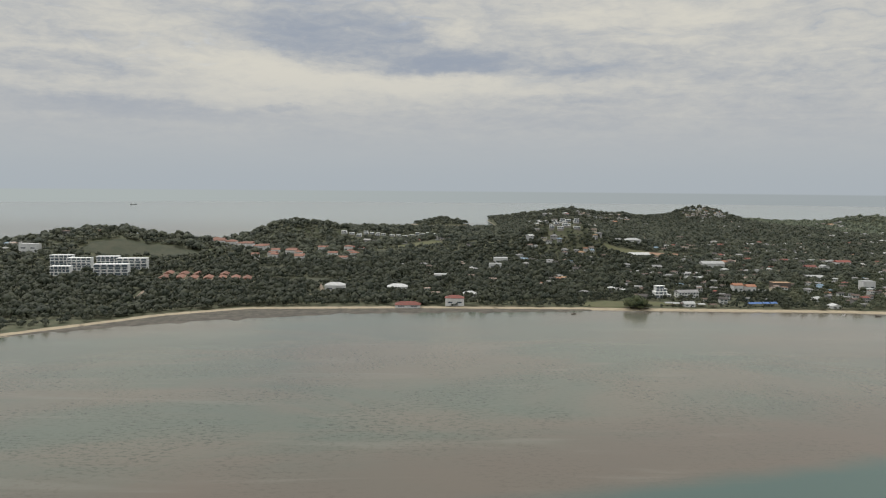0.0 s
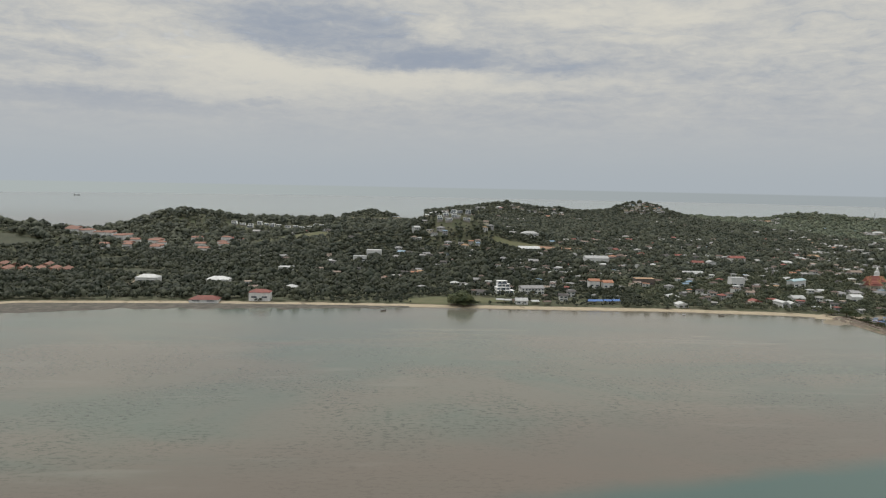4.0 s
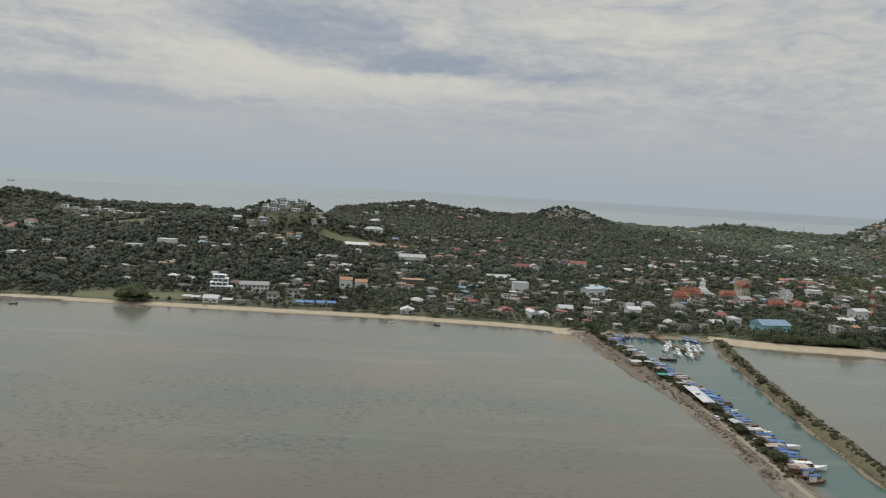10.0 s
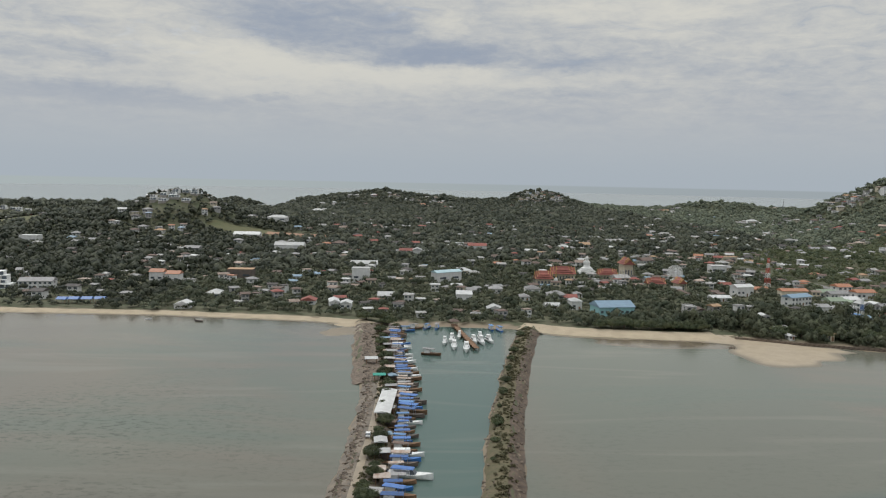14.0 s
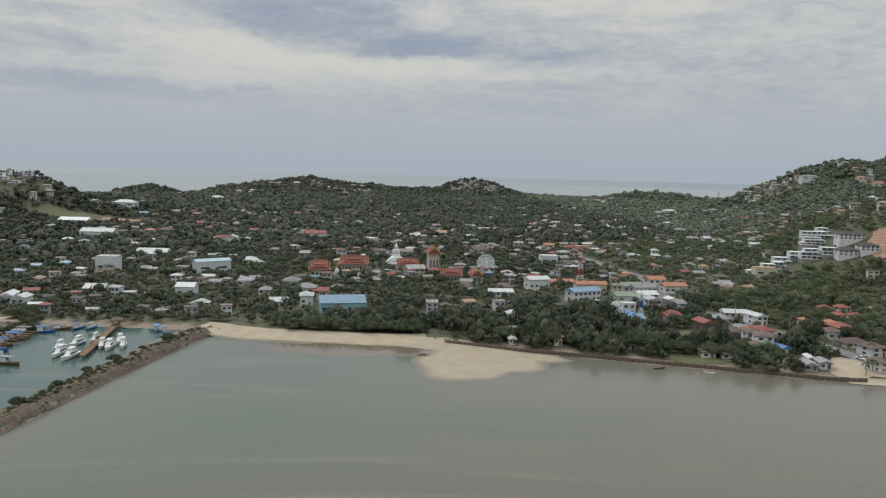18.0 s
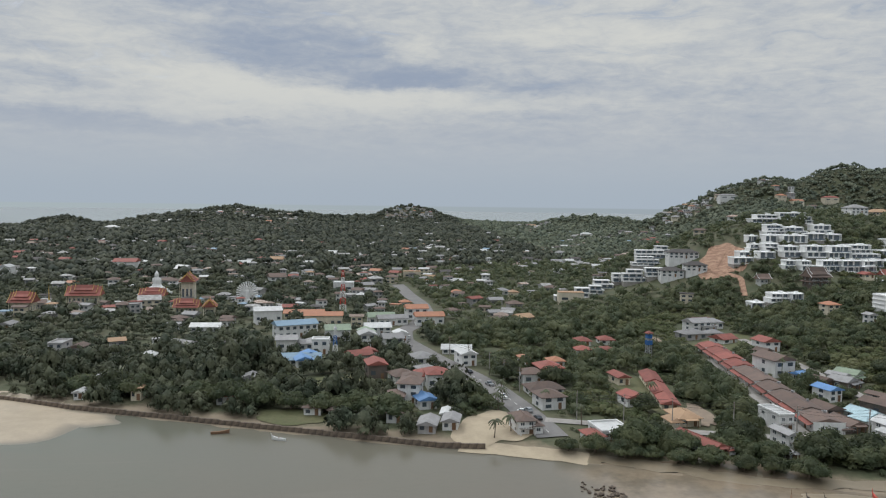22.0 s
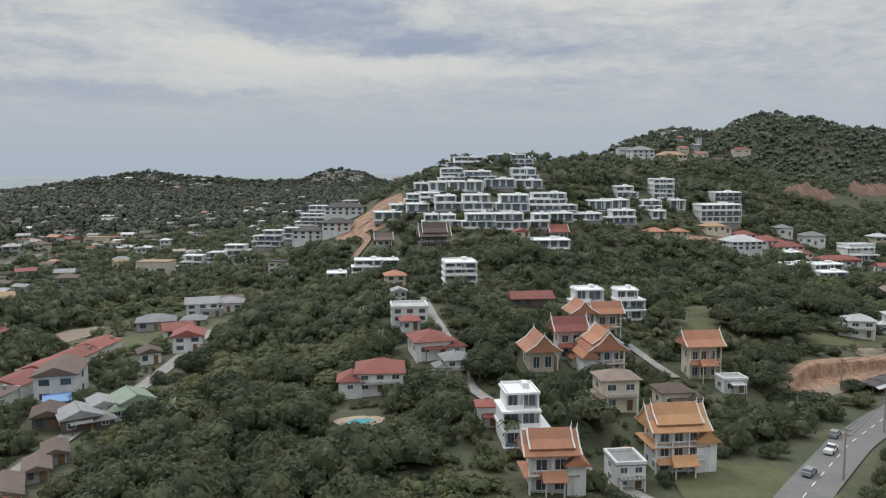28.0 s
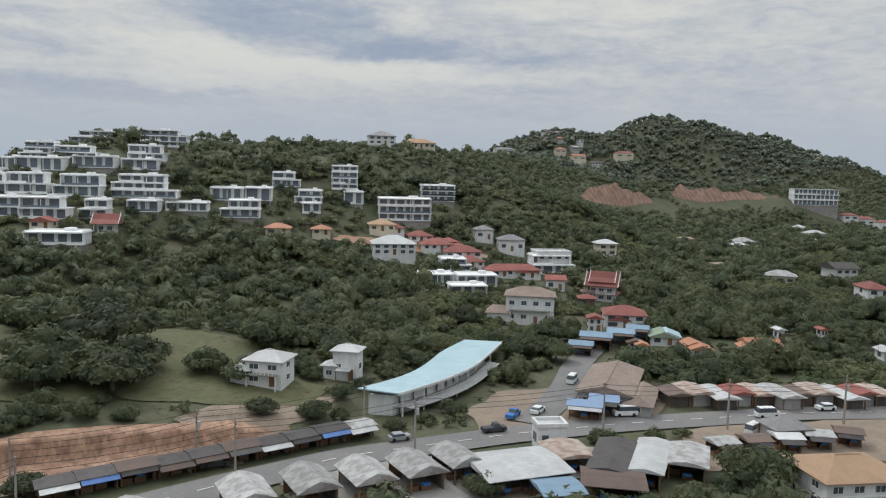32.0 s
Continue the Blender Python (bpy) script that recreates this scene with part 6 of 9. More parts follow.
house(551.1, 713.3, 0, 5.7, 8.0, 3.7, 1, "h", grey_roof, white_wall, 1)
house(563.1, 682.3, 5, 8.1, 8.0, 3.5, 1, "g", pale_roof, white_wall, 1)
house(576.6, 682.8, 5, 6.1, 9.0, 6.3, 1, "h", pale_roof, white_wall, 1)
house(580.2, 716.0, 0, 8.0, 8.0, 3.2, 1, "g", red_roof, white_wall, 1)
house(587.7, 728.9, 0, 4.9, 8.0, 2.6, 1, "g", grey_roof, white_wall, 1)
house(677.4, 722.1, 0, 12.9, 7.0, 3.7, 1, "g", pale_roof, white_wall, 1)
house(637.5, 663.9, 0, 5.3, 9.0, 5.8, 3, "f", grey_roof, grey_wall, 1)
house(643.9, 665.1, 0, 4.5, 7.0, 4.9, 1, "g", brown_roof, grey_wall, 1)
house(673.6, 649.8, 0, 5.0, 6.0, 3.8, 2, "g", pale_roof, white_wall, 1)
house(712.2, 597.8, 0, 4.6, 5.0, 3.5, 1, "h", red_roof, white_wall, 1)
house(739.0, 586.3, -5, 4.8, 6.0, 3.3, 1, "h", brown_roof, white_wall, 1)
house(746.5, 585.5, -5, 5.8, 7.0, 2.8, 1, "h", brown_roof, white_wall, 1)
house(753.9, 585.0, -5, 5.1, 6.0, 3.3, 1, "h", brown_roof, white_wall, 1)
house(767.1, 610.5, -5, 5.5, 7.0, 6.0, 2, "h", brown_roof, white_wall, 1)
house(774.6, 615.9, 5, 5.7, 9.0, 6.1, 1, "h", red_roof, white_wall, 1)
house(685.4, 604.1, -5, 3.0, 6.0, 4.4, 1, "h", tan_roof, cream_wall, 1)
house(714.8, 623.4, 0, 5.3, 6.0, 2.7, 1, "g", grey_roof, grey_wall, 1)
house(667.4, 606.4, 0, 2.6, 5.0, 2.0, 1, "g", pale_roof, white_wall, 1)
house(667.5, 617.7, 25, 7.3, 7.0, 4.0, 1, "g", grey_roof, dark_wall, 1)
house(701.2, 744.1, 15, 12.7, 8.0, 7.9, 1, "g", pale_roof, white_wall, 1)
house(716.7, 762.2, 3, 19.7, 7.0, 3.9, 1, "g", orange_roof, cream_wall, 1)
house(730.5, 862.7, 0, 12.6, 9.0, 6.4, 2, "f", pale_roof, white_wall, 0)
house(755.7, 740.8, 8, 12.4, 9.0, 5.0, 1, "g", green_roof, white_wall, 1)
house(737.9, 696.4, 8, 10.1, 9.0, 6.7, 1, "g", green_roof, white_wall, 1)
house(727.8, 653.1, 5, 13.9, 9.0, 3.4, 1, "g", steel_blue_roof, white_wall, 1)
house(731.0, 680.5, 5, 9.3, 9.0, 4.6, 1, "h", grey_roof, white_wall, 1)
house(754.5, 709.8, 8, 11.1, 8.0, 4.5, 2, "g", pale_roof, white_wall, 1)
house(773.0, 751.5, 8, 10.5, 8.0, 7.0, 2, "g", orange_roof, white_wall, 1)
house(776.6, 735.2, 8, 8.0, 7.0, 4.5, 2, "g", pale_roof, white_wall, 1)
house(719.4, 676.7, 5, 8.0, 7.0, 5.9, 1, "g", grey_roof, white_wall, 1)
house(755.4, 630.6, 10, 6.1, 9.0, 6.1, 1, "g", red_roof, dark_wall, 1)
house(840.2, 685.0, 0, 5.9, 7.0, 2.8, 1, "h", red_roof, white_wall, 1)
house(850.6, 687.1, 0, 5.9, 7.0, 2.4, 1, "h", red_roof, white_wall, 1)
house(813.6, 625.5, 8, 7.7, 9.0, 6.1, 1, "h", red_roof, dark_wall, 1)
house(786.4, 671.1, -5, 11.3, 7.0, 2.4, 1, "g", pale_roof, white_wall, 1)
house(861.3, 796.8, -5, 14.1, 8.0, 6.2, 1, "f", tan_roof, cream_wall, 0)
house(444.6, 781.9, 0, 12.2, 10.0, 10.4, 4, "f", pale_roof, white_wall, 0)
house(439.7, 883.4, 0, 22.4, 12.0, 3.9, 1, "g", pale_roof, white_wall, 0)
house(359.1, 788.8, 0, 17.9, 10.0, 7.4, 2, "f", tan_roof, dark_wall, 0)
house(307.0, 769.6, 0, 9.5, 9.0, 8.7, 2, "g", orange_roof, white_wall, 0)
house(318.9, 766.7, 0, 9.1, 9.0, 7.8, 2, "g", orange_roof, white_wall, 0)
house(360.7, 712.4, 0, 8.9, 12.0, 4.0, 1, "h", pale_roof, white_wall, 0)
house(354.0, 671.2, 0, 8.5, 9.0, 3.8, 1, "g", pale_roof, white_wall, 0)
modern(220.5, 732, 8, 15.0, 10.0, 10.5, 4, 0, "white four-storey beach hotel with a glazed front", "hotel", "hotels along the bay", name="hotel")
house(244.0, 732, 8, 20.0, 10.0, 7.0, 2, "g", grey_roof, white_wall, 1)
house(227.3, 676.3, 0, 9.5, 9.0, 4.5, 1, "g", pale_roof, white_wall, 0)
house(296.2, 1096.2, 0, 28.5, 14.0, 3.4, 1, "g", pale_roof, white_wall, 0)
house(360.8, 987.2, 0, 28.0, 14.0, 9.7, 2, "g", pale_roof, white_wall, 0)
house(465.8, 708.5, 0, 10.5, 10.0, 4.6, 1, "g", pale_roof, white_wall, 0)
house(512.9, 703.7, 0, 9.3, 9.0, 6.9, 2, "g", pale_roof, white_wall, 0)
house(528.1, 669.9, 0, 7.9, 9.0, 3.9, 1, "g", pale_roof, white_wall, 0)
house(505.2, 787.9, 35, 22.0, 7.0, 8.4, 1, "g", sky_roof, white_wall, 0)
house(571.8, 719.1, 0, 10.8, 10.0, 5.2, 1, "h", grey_roof, white_wall, 0)
house(560.6, 745.0, 0, 9.3, 10.0, 4.7, 1, "h", grey_roof, white_wall, 0)
house(437.0, 677.8, 10, 5.4, 12.0, 5.0, 1, "g", pale_roof, white_wall, 0)
house(444.2, 674.5, 0, 6.2, 9.0, 4.6, 1, "g", pale_roof, white_wall, 0)
house(421.0, 689.1, 0, 8.5, 9.0, 4.0, 1, "g", red_roof, white_wall, 0)
house(483.9, 944.2, 0, 8.4, 10.0, 8.9, 2, "g", pale_roof, white_wall, 0)
house(473.9, 960.3, 0, 13.2, 10.0, 6.9, 1, "g", red_roof, white_wall, 0)
house(544.2, 1016.6, 0, 18.5, 12.0, 8.6, 1, "g", red_roof, white_wall, 0)
house(81.3, 960.2, 0, 14.9, 10.0, 6.8, 2, "f", pale_roof, white_wall, 0)
house(94.1, 1028.0, 0, 18.0, 12.0, 7.9, 2, "f", pale_roof, white_wall, 0)
modern(179.1, 1141.7, -8, 7.4, 8.0, 5.4, 2, 0)
modern(187.6, 1150.6, 5, 7.4, 8.0, 2.7, 1, 0)
modern(198.8, 1145.7, -3, 7.4, 8.0, 5.4, 2, 0)
modern(198.0, 1161.1, -8, 8.0, 8.0, 5.4, 2, 0)
modern(207.3, 1169.8, 5, 8.0, 8.0, 2.7, 1, 0)
modern(219.2, 1164.8, -3, 8.0, 8.0, 5.4, 2, 0)
modern(191.3, 1136.7, -8, 9.3, 8.0, 2.7, 1, 0)
modern(202.3, 1145.9, 5, 9.3, 8.0, 2.7, 1, 0)
modern(215.9, 1141.3, -3, 9.3, 8.0, 2.7, 1, 0)
house(295.1, 1696.1, 0, 20.9, 14.0, 9.5, 1, "h", pale_roof, white_wall, 0)
house(311.8, 1193.0, 0, 24.4, 14.0, 7.5, 1, "h", pale_roof, white_wall, 0)
for x, y, w, tall, floors in ((-392, 878, 26, 14, 5), (-370, 902, 24, 12, 4), (-339, 893, 33, 12.5, 4), (-346, 852, 36, 12, 4), (-398, 846, 20, 10, 3), (-420, 896, 24, 13, 4)):
    modern(x, y, 6, w, 11.0, tall, floors, 0, "white terraced apartment block with dark balcony bands", "apartment block", "apartment blocks above the bay", bays=5, name="apartment_block")
for k, x in enumerate((-283, -267, -252, -237, -222, -208, -195)):
    house(x, 834 + 3 * (k % 2), 10, 9.0, 25.0, 4.6, 1, "g", clay_roof, cream_wall, 0)
    if k in (0, 1, 2, 4):
        house(x - 5, 864 + 2 * (k % 3), 10, 9.0, 22.0, 4.6, 1, "g", clay_roof, cream_wall, 0)
house(-486.3, 954.5, 0, 21.9, 12.0, 8.6, 2, "f", pale_roof, white_wall, 0)
house(-91.7, 762.3, 0, 19.3, 12.0, 8.0, 2, "h", pale_roof, white_wall, 0)
house(-31.0, 765.4, 0, 19.4, 12.0, 6.9, 2, "h", pale_roof, white_wall, 0)
house(22.7, 678.4, 0, 16.2, 10.0, 8.5, 2, "h", red_roof, white_wall, 0)
house(-18.0, 670.7, 0, 21.7, 12.0, 4.4, 1, "h", red_roof, white_wall, 0)
house(12.9, 866.3, 0, 15.0, 11.0, 4.9, 2, "f", pale_roof, white_wall, 0)
modern(-147.5, 1339.8, -8, 9.2, 8.0, 5.4, 2, 0)
modern(-135.8, 1348.0, 5, 9.2, 8.0, 2.7, 1, 0)
modern(-122.7, 1342.3, -3, 9.2, 8.0, 5.4, 2, 0)
modern(-112.6, 1371.3, -8, 7.5, 8.0, 5.4, 2, 0)
modern(-103.0, 1379.1, 5, 7.5, 8.0, 2.7, 1, 0)
modern(-92.4, 1372.8, -3, 7.5, 8.0, 5.4, 2, 0)
modern(-82.9, 1380.5, 9, 7.5, 8.0, 2.7, 1, 0)
modern(-67.7, 1379.7, -8, 8.5, 8.0, 2.7, 1, 0)
modern(-56.4, 1387.1, 5, 8.5, 8.0, 2.7, 1, 0)
modern(-44.6, 1380.5, -3, 8.5, 8.0, 2.7, 1, 0)
modern(-33.4, 1388.0, 9, 8.5, 8.0, 2.7, 1, 0)
modern(-23.4, 1392.4, -8, 7.2, 8.0, 5.4, 2, 0)
modern(-13.7, 1399.5, 5, 7.2, 8.0, 2.7, 1, 0)
modern(-4.0, 1392.6, -3, 7.2, 8.0, 5.4, 2, 0)
modern(5.7, 1399.6, 9, 7.2, 8.0, 2.7, 1, 0)
house(-295.7, 1084.5, 17, 11.5, 9.0, 8.3, 1, "h", clay_roof, white_wall, 0)
house(-285.5, 1059.9, 18, 15.1, 9.0, 8.1, 1, "g", clay_roof, white_wall, 0)
house(-255.5, 1097.7, -12, 15.6, 9.0, 8.4, 1, "g", clay_roof, white_wall, 0)
house(-290.1, 1079.6, -7, 15.3, 9.0, 8.2, 1, "g", clay_roof, white_wall, 0)
house(-258.1, 1110.7, 12, 15.0, 9.0, 8.5, 1, "g", clay_roof, white_wall, 0)
house(-260.2, 1078.0, 1, 12.2, 9.0, 8.2, 1, "h", clay_roof, white_wall, 0)
house(-273.4, 1064.6, 16, 15.9, 9.0, 8.1, 1, "h", clay_roof, white_wall, 0)
house(-274.3, 1083.1, -13, 13.1, 9.0, 8.3, 1, "h", clay_roof, white_wall, 0)
house(-182.5, 1083.6, 2, 10.8, 9.0, 8.2, 1, "h", clay_roof, white_wall, 0)
house(-235.9, 1111.8, 7, 13.5, 9.0, 8.5, 1, "g", clay_roof, white_wall, 0)
house(-225.2, 1007.3, 4, 9.2, 9.0, 7.6, 1, "g", clay_roof, white_wall, 0)
house(-210.3, 1046.8, -18, 11.9, 9.0, 7.9, 1, "g", clay_roof, white_wall, 0)
house(-237.3, 1088.5, -18, 16.3, 9.0, 8.3, 1, "h", clay_roof, white_wall, 0)
house(-205.2, 1030.8, -11, 12.4, 9.0, 7.8, 1, "h", clay_roof, white_wall, 0)
house(-212.5, 1074.8, 4, 11.4, 9.0, 8.1, 1, "g", clay_roof, white_wall, 0)
house(-193.1, 1092.4, -14, 16.4, 9.0, 8.3, 1, "g", clay_roof, white_wall, 0)
house(-172.4, 1028.9, -1, 11.6, 9.0, 7.7, 1, "g", clay_roof, white_wall, 0)
house(-196.3, 1110.0, 1, 16.7, 9.0, 8.4, 1, "h", clay_roof, white_wall, 0)
house(-192.5, 1107.1, 4, 10.2, 9.0, 8.4, 1, "h", clay_roof, white_wall, 0)
house(-174.4, 1044.6, 9, 13.4, 9.0, 7.9, 1, "g", clay_roof, white_wall, 0)
house(-106.5, 1097.6, 11, 13.3, 9.0, 8.3, 1, "h", clay_roof, white_wall, 0)
house(-159.5, 1166.5, -4, 15.0, 9.0, 8.9, 1, "g", clay_roof, white_wall, 0)
house(-115.6, 1034.1, -9, 13.2, 9.0, 7.8, 1, "g", clay_roof, white_wall, 0)
house(-137.1, 1100.3, -1, 13.3, 9.0, 8.3, 1, "g", clay_roof, white_wall, 0)
house(-123.8, 1184.4, -1, 12.7, 9.0, 9.1, 1, "h", clay_roof, white_wall, 0)
house(-115.7, 1127.7, 0, 12.9, 9.0, 8.6, 1, "h", clay_roof, white_wall, 0)
house(1121.9, 816.8, 8, 5.9, 5.6, 2.4, 1, "h", red_roof, white_wall, 1)
house(1128.3, 811.7, 8, 6.8, 6.6, 2.7, 1, "h", red_roof, white_wall, 1)
house(1135.1, 807.3, 8, 8.3, 8.0, 3.0, 1, "h", red_roof, white_wall, 1)
house(1138.1, 795.0, 8, 8.2, 8.0, 2.7, 1, "h", red_roof, white_wall, 1)
house(1146.9, 787.8, 8, 5.6, 5.9, 2.5, 1, "h", red_roof, white_wall, 1)
house(1156.1, 789.2, 8, 6.8, 7.3, 2.4, 1, "h", red_roof, white_wall, 1)
house(1164.7, 777.6, -8, 4.0, 4.1, 3.2, 1, "g", red_roof, white_wall, 1)
house(1168.2, 753.4, -8, 4.4, 4.7, 3.3, 1, "h", red_roof, dark_wall, 1)
house(1170.1, 728.5, -8, 4.9, 5.5, 3.3, 1, "g", red_roof, white_wall, 1)
house(1176.1, 712.7, -12, 5.9, 6.5, 2.3, 1, "g", green_roof, white_wall, 1)
house(1167.5, 707.3, -12, 3.1, 3.3, 2.3, 1, "g", brown_roof, white_wall, 1)
house(1181.0, 705.7, -5, 4.1, 5.3, 1.9, 1, "g", orange_roof, cream_wall, 1)
house(1197.7, 706.0, -5, 7.5, 6.0, 1.9, 1, "g", orange_roof, dark_wall, 1)
house(1268.6, 772.0, -5, 6.6, 8.0, 5.6, 2, "h", red_roof, white_wall, 1)
modern(1167.7, 800.3, 6, 14.8, 8.0, 6.3, 2, 1)
HOTEL = "stepped white hotel terraces with deep balconies on the slope"
for x, y, w, tall, floors in ((929.3, 859, 22.0, 5.0, 2), (921.5, 850, 17.0, 5.6, 3), (906, 823, 14.0, 7.0, 3), (918, 820, 12.0, 5.0, 2), (889, 829, 11.5, 4.6, 2), (901, 832, 11.0, 4.8, 2),
                              (872, 815, 9.0, 5.4, 2), (882, 819, 8.0, 4.6, 2), (858, 806, 7.5, 3.4, 1), (865, 803, 5.0, 2.8, 1), (938.9, 869, 8.6, 4.2, 2)):
    modern(x, y, -6, w, 8.0, tall, floors, 0, HOTEL, "hotel", "hotel blocks on the slope", wall=white_wall, name="hotel_block")
for x, y, w, tall in ((938.5, 832, 18.0, 5.2), (924, 811, 13.0, 5.6), (937, 808, 12.0, 5.4)):
    house(x, y, -6, w, 9.0, tall, 2, "h", dark_roof, white_wall, 1, name="hotel_wing", group="hotel blocks on the slope")

# ---- the Thai houses and villas on the near slope ----
thai_house(1010.6, 587.5, 4, 8.4, 6.5, 10.4, 3, amber_roof, white_wall, 2, wing=True, front=True)
thai_house(988.5, 578, 2, 7.0, 5.5, 8.8, 2, orange_roof, white_wall, 2, wing=True, front=True)
modern(986.8, 592.8, 4, 7.6, 8.0, 8.4, 3, 2, "white three-storey house with stepped roof terraces", "house", "Thai-style houses on the slope", name="house")
thai_house(1009, 628, 4, 7.2, 9.0, 9.2, 2, orange_roof, white_wall, 2, wing=True, front=False)
thai_house(995.6, 628.5, 5, 6.5, 7.5, 7.4, 1, orange_roof, cream_wall, 1, wing=False, front=False)
thai_house(1003.5, 636, 5, 6.6, 5.5, 9.0, 2, red_roof, white_wall, 1, wing=False, front=False)
thai_house(1009.3, 650.5, 5, 5.4, 6.5, 9.0, 2, orange_roof, white_wall, 1, wing=False, front=False)
thai_house(1015.6, 651, 5, 6.5, 5.0, 9.0, 2, orange_roof, cream_wall, 1, wing=False, front=False)
house(1001, 674.5, 3, 11, 7.5, 2.6, 1, "g", red_roof, dark_wall, 1)
house(1006.7, 608, 4, 7.0, 6.0, 7.1, 2, "h", tan_brown_roof, cream_wall, 2)
house(1018, 609.5, 4, 5.6, 5.4, 4.5, 1, "h", brown_roof, cream_wall, 2)
thai_house(1031, 629.5, 4, 7.2, 5.6, 9.8, 2, orange_roof, cream_wall, 1, wing=False, front=True)
house(1034.5, 621, 4, 5.0, 4.0, 2.7, 1, "f", pale_roof, white_wall, 2)
modern(1015.7, 672, 4, 8.2, 6.5, 6.2, 2, 2)
modern(1026, 669, 4, 8.4, 6.5, 7.7, 3, 2)
house(1088.3, 666, -15, 6.6, 6.0, 5.6, 2, "h", pale_roof, white_wall, 2)
house(1101.6, 672, -15, 4.5, 4.0, 6.2, 1, "h", pale_roof, white_wall, 2)
house(1147.3, 733, -12, 12.5, 9, 9.1, 2, "h", tan_brown_roof, white_wall, 2)
house(1065, 592, 24, 13.5, 7.5, 4.3, 1, "h", orange_roof, white_wall, 2)

# ---- landmarks ----
def seated_statue(x, y, level, tall, mat, label):
    """A plain seated figure on a stepped base, in one mesh."""
    f = Form()
    s = tall / 10.0
    for w, z0, z1 in ((5.2, 0, 0.8), (4.4, 0.8, 1.5), (3.8, 1.5, 2.2)):
        f.box(-w * s, -w * s * 0.8, z0 * s, w * s, w * s * 0.8, z1 * s)
    rings = []
    for z, rx, ry in ((2.2, 3.3, 2.2), (3.0, 3.4, 2.2), (3.6, 2.2, 1.7), (4.6, 1.7, 1.3), (6.0, 2.0, 1.3), (6.8, 1.8, 1.1), (7.2, 0.7, 0.7), (7.6, 0.85, 0.9), (8.6, 0.9, 0.95), (9.3, 0.5, 0.5), (10.0, 0.08, 0.08)):
        rings.append([(rx * s * math.cos(a), ry * s * math.sin(a), z * s) for a in (2 * math.pi * i / 14 for i in range(14))])
    f.loft(rings)
    ob = new("statue", f.mesh("statue", mat, False))
    ob.matrix_basis = pose(x, y, level)
    take(x, y, tall * 0.5)
    return tagged(ob, label, "statue")


def fan_statue(x, y, level, tall):
    """A plain upright form before a great fan of blades, in one mesh."""
    f = Form()
    s = tall / 10.0
    f.box(-2.4 * s, -1.6 * s, 0, 2.4 * s, 1.6 * s, 1.2 * s).box(-1.6 * s, -1.2 * s, 1.2 * s, 1.6 * s, 1.2 * s, 2.0 * s)
    f.loft([[(r * s * math.cos(a), 0.8 * r * s * math.sin(a), z * s) for a in (2 * math.pi * i / 10 for i in range(10))] for z, r in ((2.0, 1.3), (4.0, 1.1), (6.0, 0.9), (6.6, 0.5), (7.6, 0.6), (8.2, 0.1))])
    for k in range(18):
        a = radians(-28 + k * 236 / 17)
        c, d = math.cos(a), math.sin(a)
        for r0, r1 in ((1.2, 4.9),):
            f.tube((r0 * s * c, 0.7 * s, (5.2 + r0 * d) * s), (r1 * s * c, 0.7 * s, (5.2 + r1 * d) * s), 0.16 * s, 0.42 * s, 5)
    f.tube((0, 0.75 * s, 5.2 * s), (0, 0.95 * s, 5.2 * s), 2.6 * s, 2.6 * s, 20)
    ob = new("statue", f.mesh("statue", white_paint, False))
    ob.matrix_basis = pose(x, y, level)
    take(x, y, tall * 0.4)
    return tagged(ob, "large white statue with a round fan of arms", "statue")


seated_statue(619, 846, height(619, 846), 14.5, white_paint, "tall white seated statue on a stepped base")
fan_statue(679, 812, height(679, 812), 12.5)


def temple_hall(x, y, turn, w, d, tall, label):
    ob = thai_house(x, y, turn, w, d, tall, 1, red_roof, cream_wall, 3, label, wing=False, front=False, trim=gold_paint)
    ob.name = "temple_hall"
    return tagged(ob, category="temple", group="temple halls")


temple_hall(573, 776, 0, 11, 9, 9.5, "cream temple hall with tiered red and gold roofs")
temple_hall(592, 806, 4, 17, 9, 9.5, "long temple hall with tiered red roofs")
temple_hall(644, 822, 6, 8, 13, 15.0, "tall narrow temple hall under a steep orange-red gable")
temple_hall(627, 812, 0, 13, 7, 7.5, "temple gallery with low tiered red roofs")
temple_hall(654, 780, 0, 12, 7, 6.5, "low temple hall with a red tiled roof")
temple_hall(668, 770, 10, 6, 9, 8.0, "small temple shrine with a pointed brown gable")


def spire(x, y, tall):
    ob = thing("pagoda", x, y, height(x, y), 0, "slender white pagoda spire beside the temple", "pagoda")
    def rings(rows):
        return [[(r * math.cos(a), r * math.sin(a), z) for a in (2 * math.pi * i / 12 for i in range(12))] for z, r in rows]
    part("base", Form().box(-2.2, -2.2, -0.5, 2.2, 2.2, 1.2).box(-1.7, -1.7, 1.2, 1.7, 1.7, 2.0), white_wall, ob)
    part("bell", Form().loft(rings(((2.0, 1.5), (2.8, 1.45), (3.8, 1.0), (4.6, 0.5)))), white_wall, ob)
    part("finial", Form().loft(rings(((4.6, 0.42), (tall * 0.7, 0.22), (tall, 0.03)))), gold_paint, ob)
    take(x, y, 3)


spire(583, 782, 13.0)


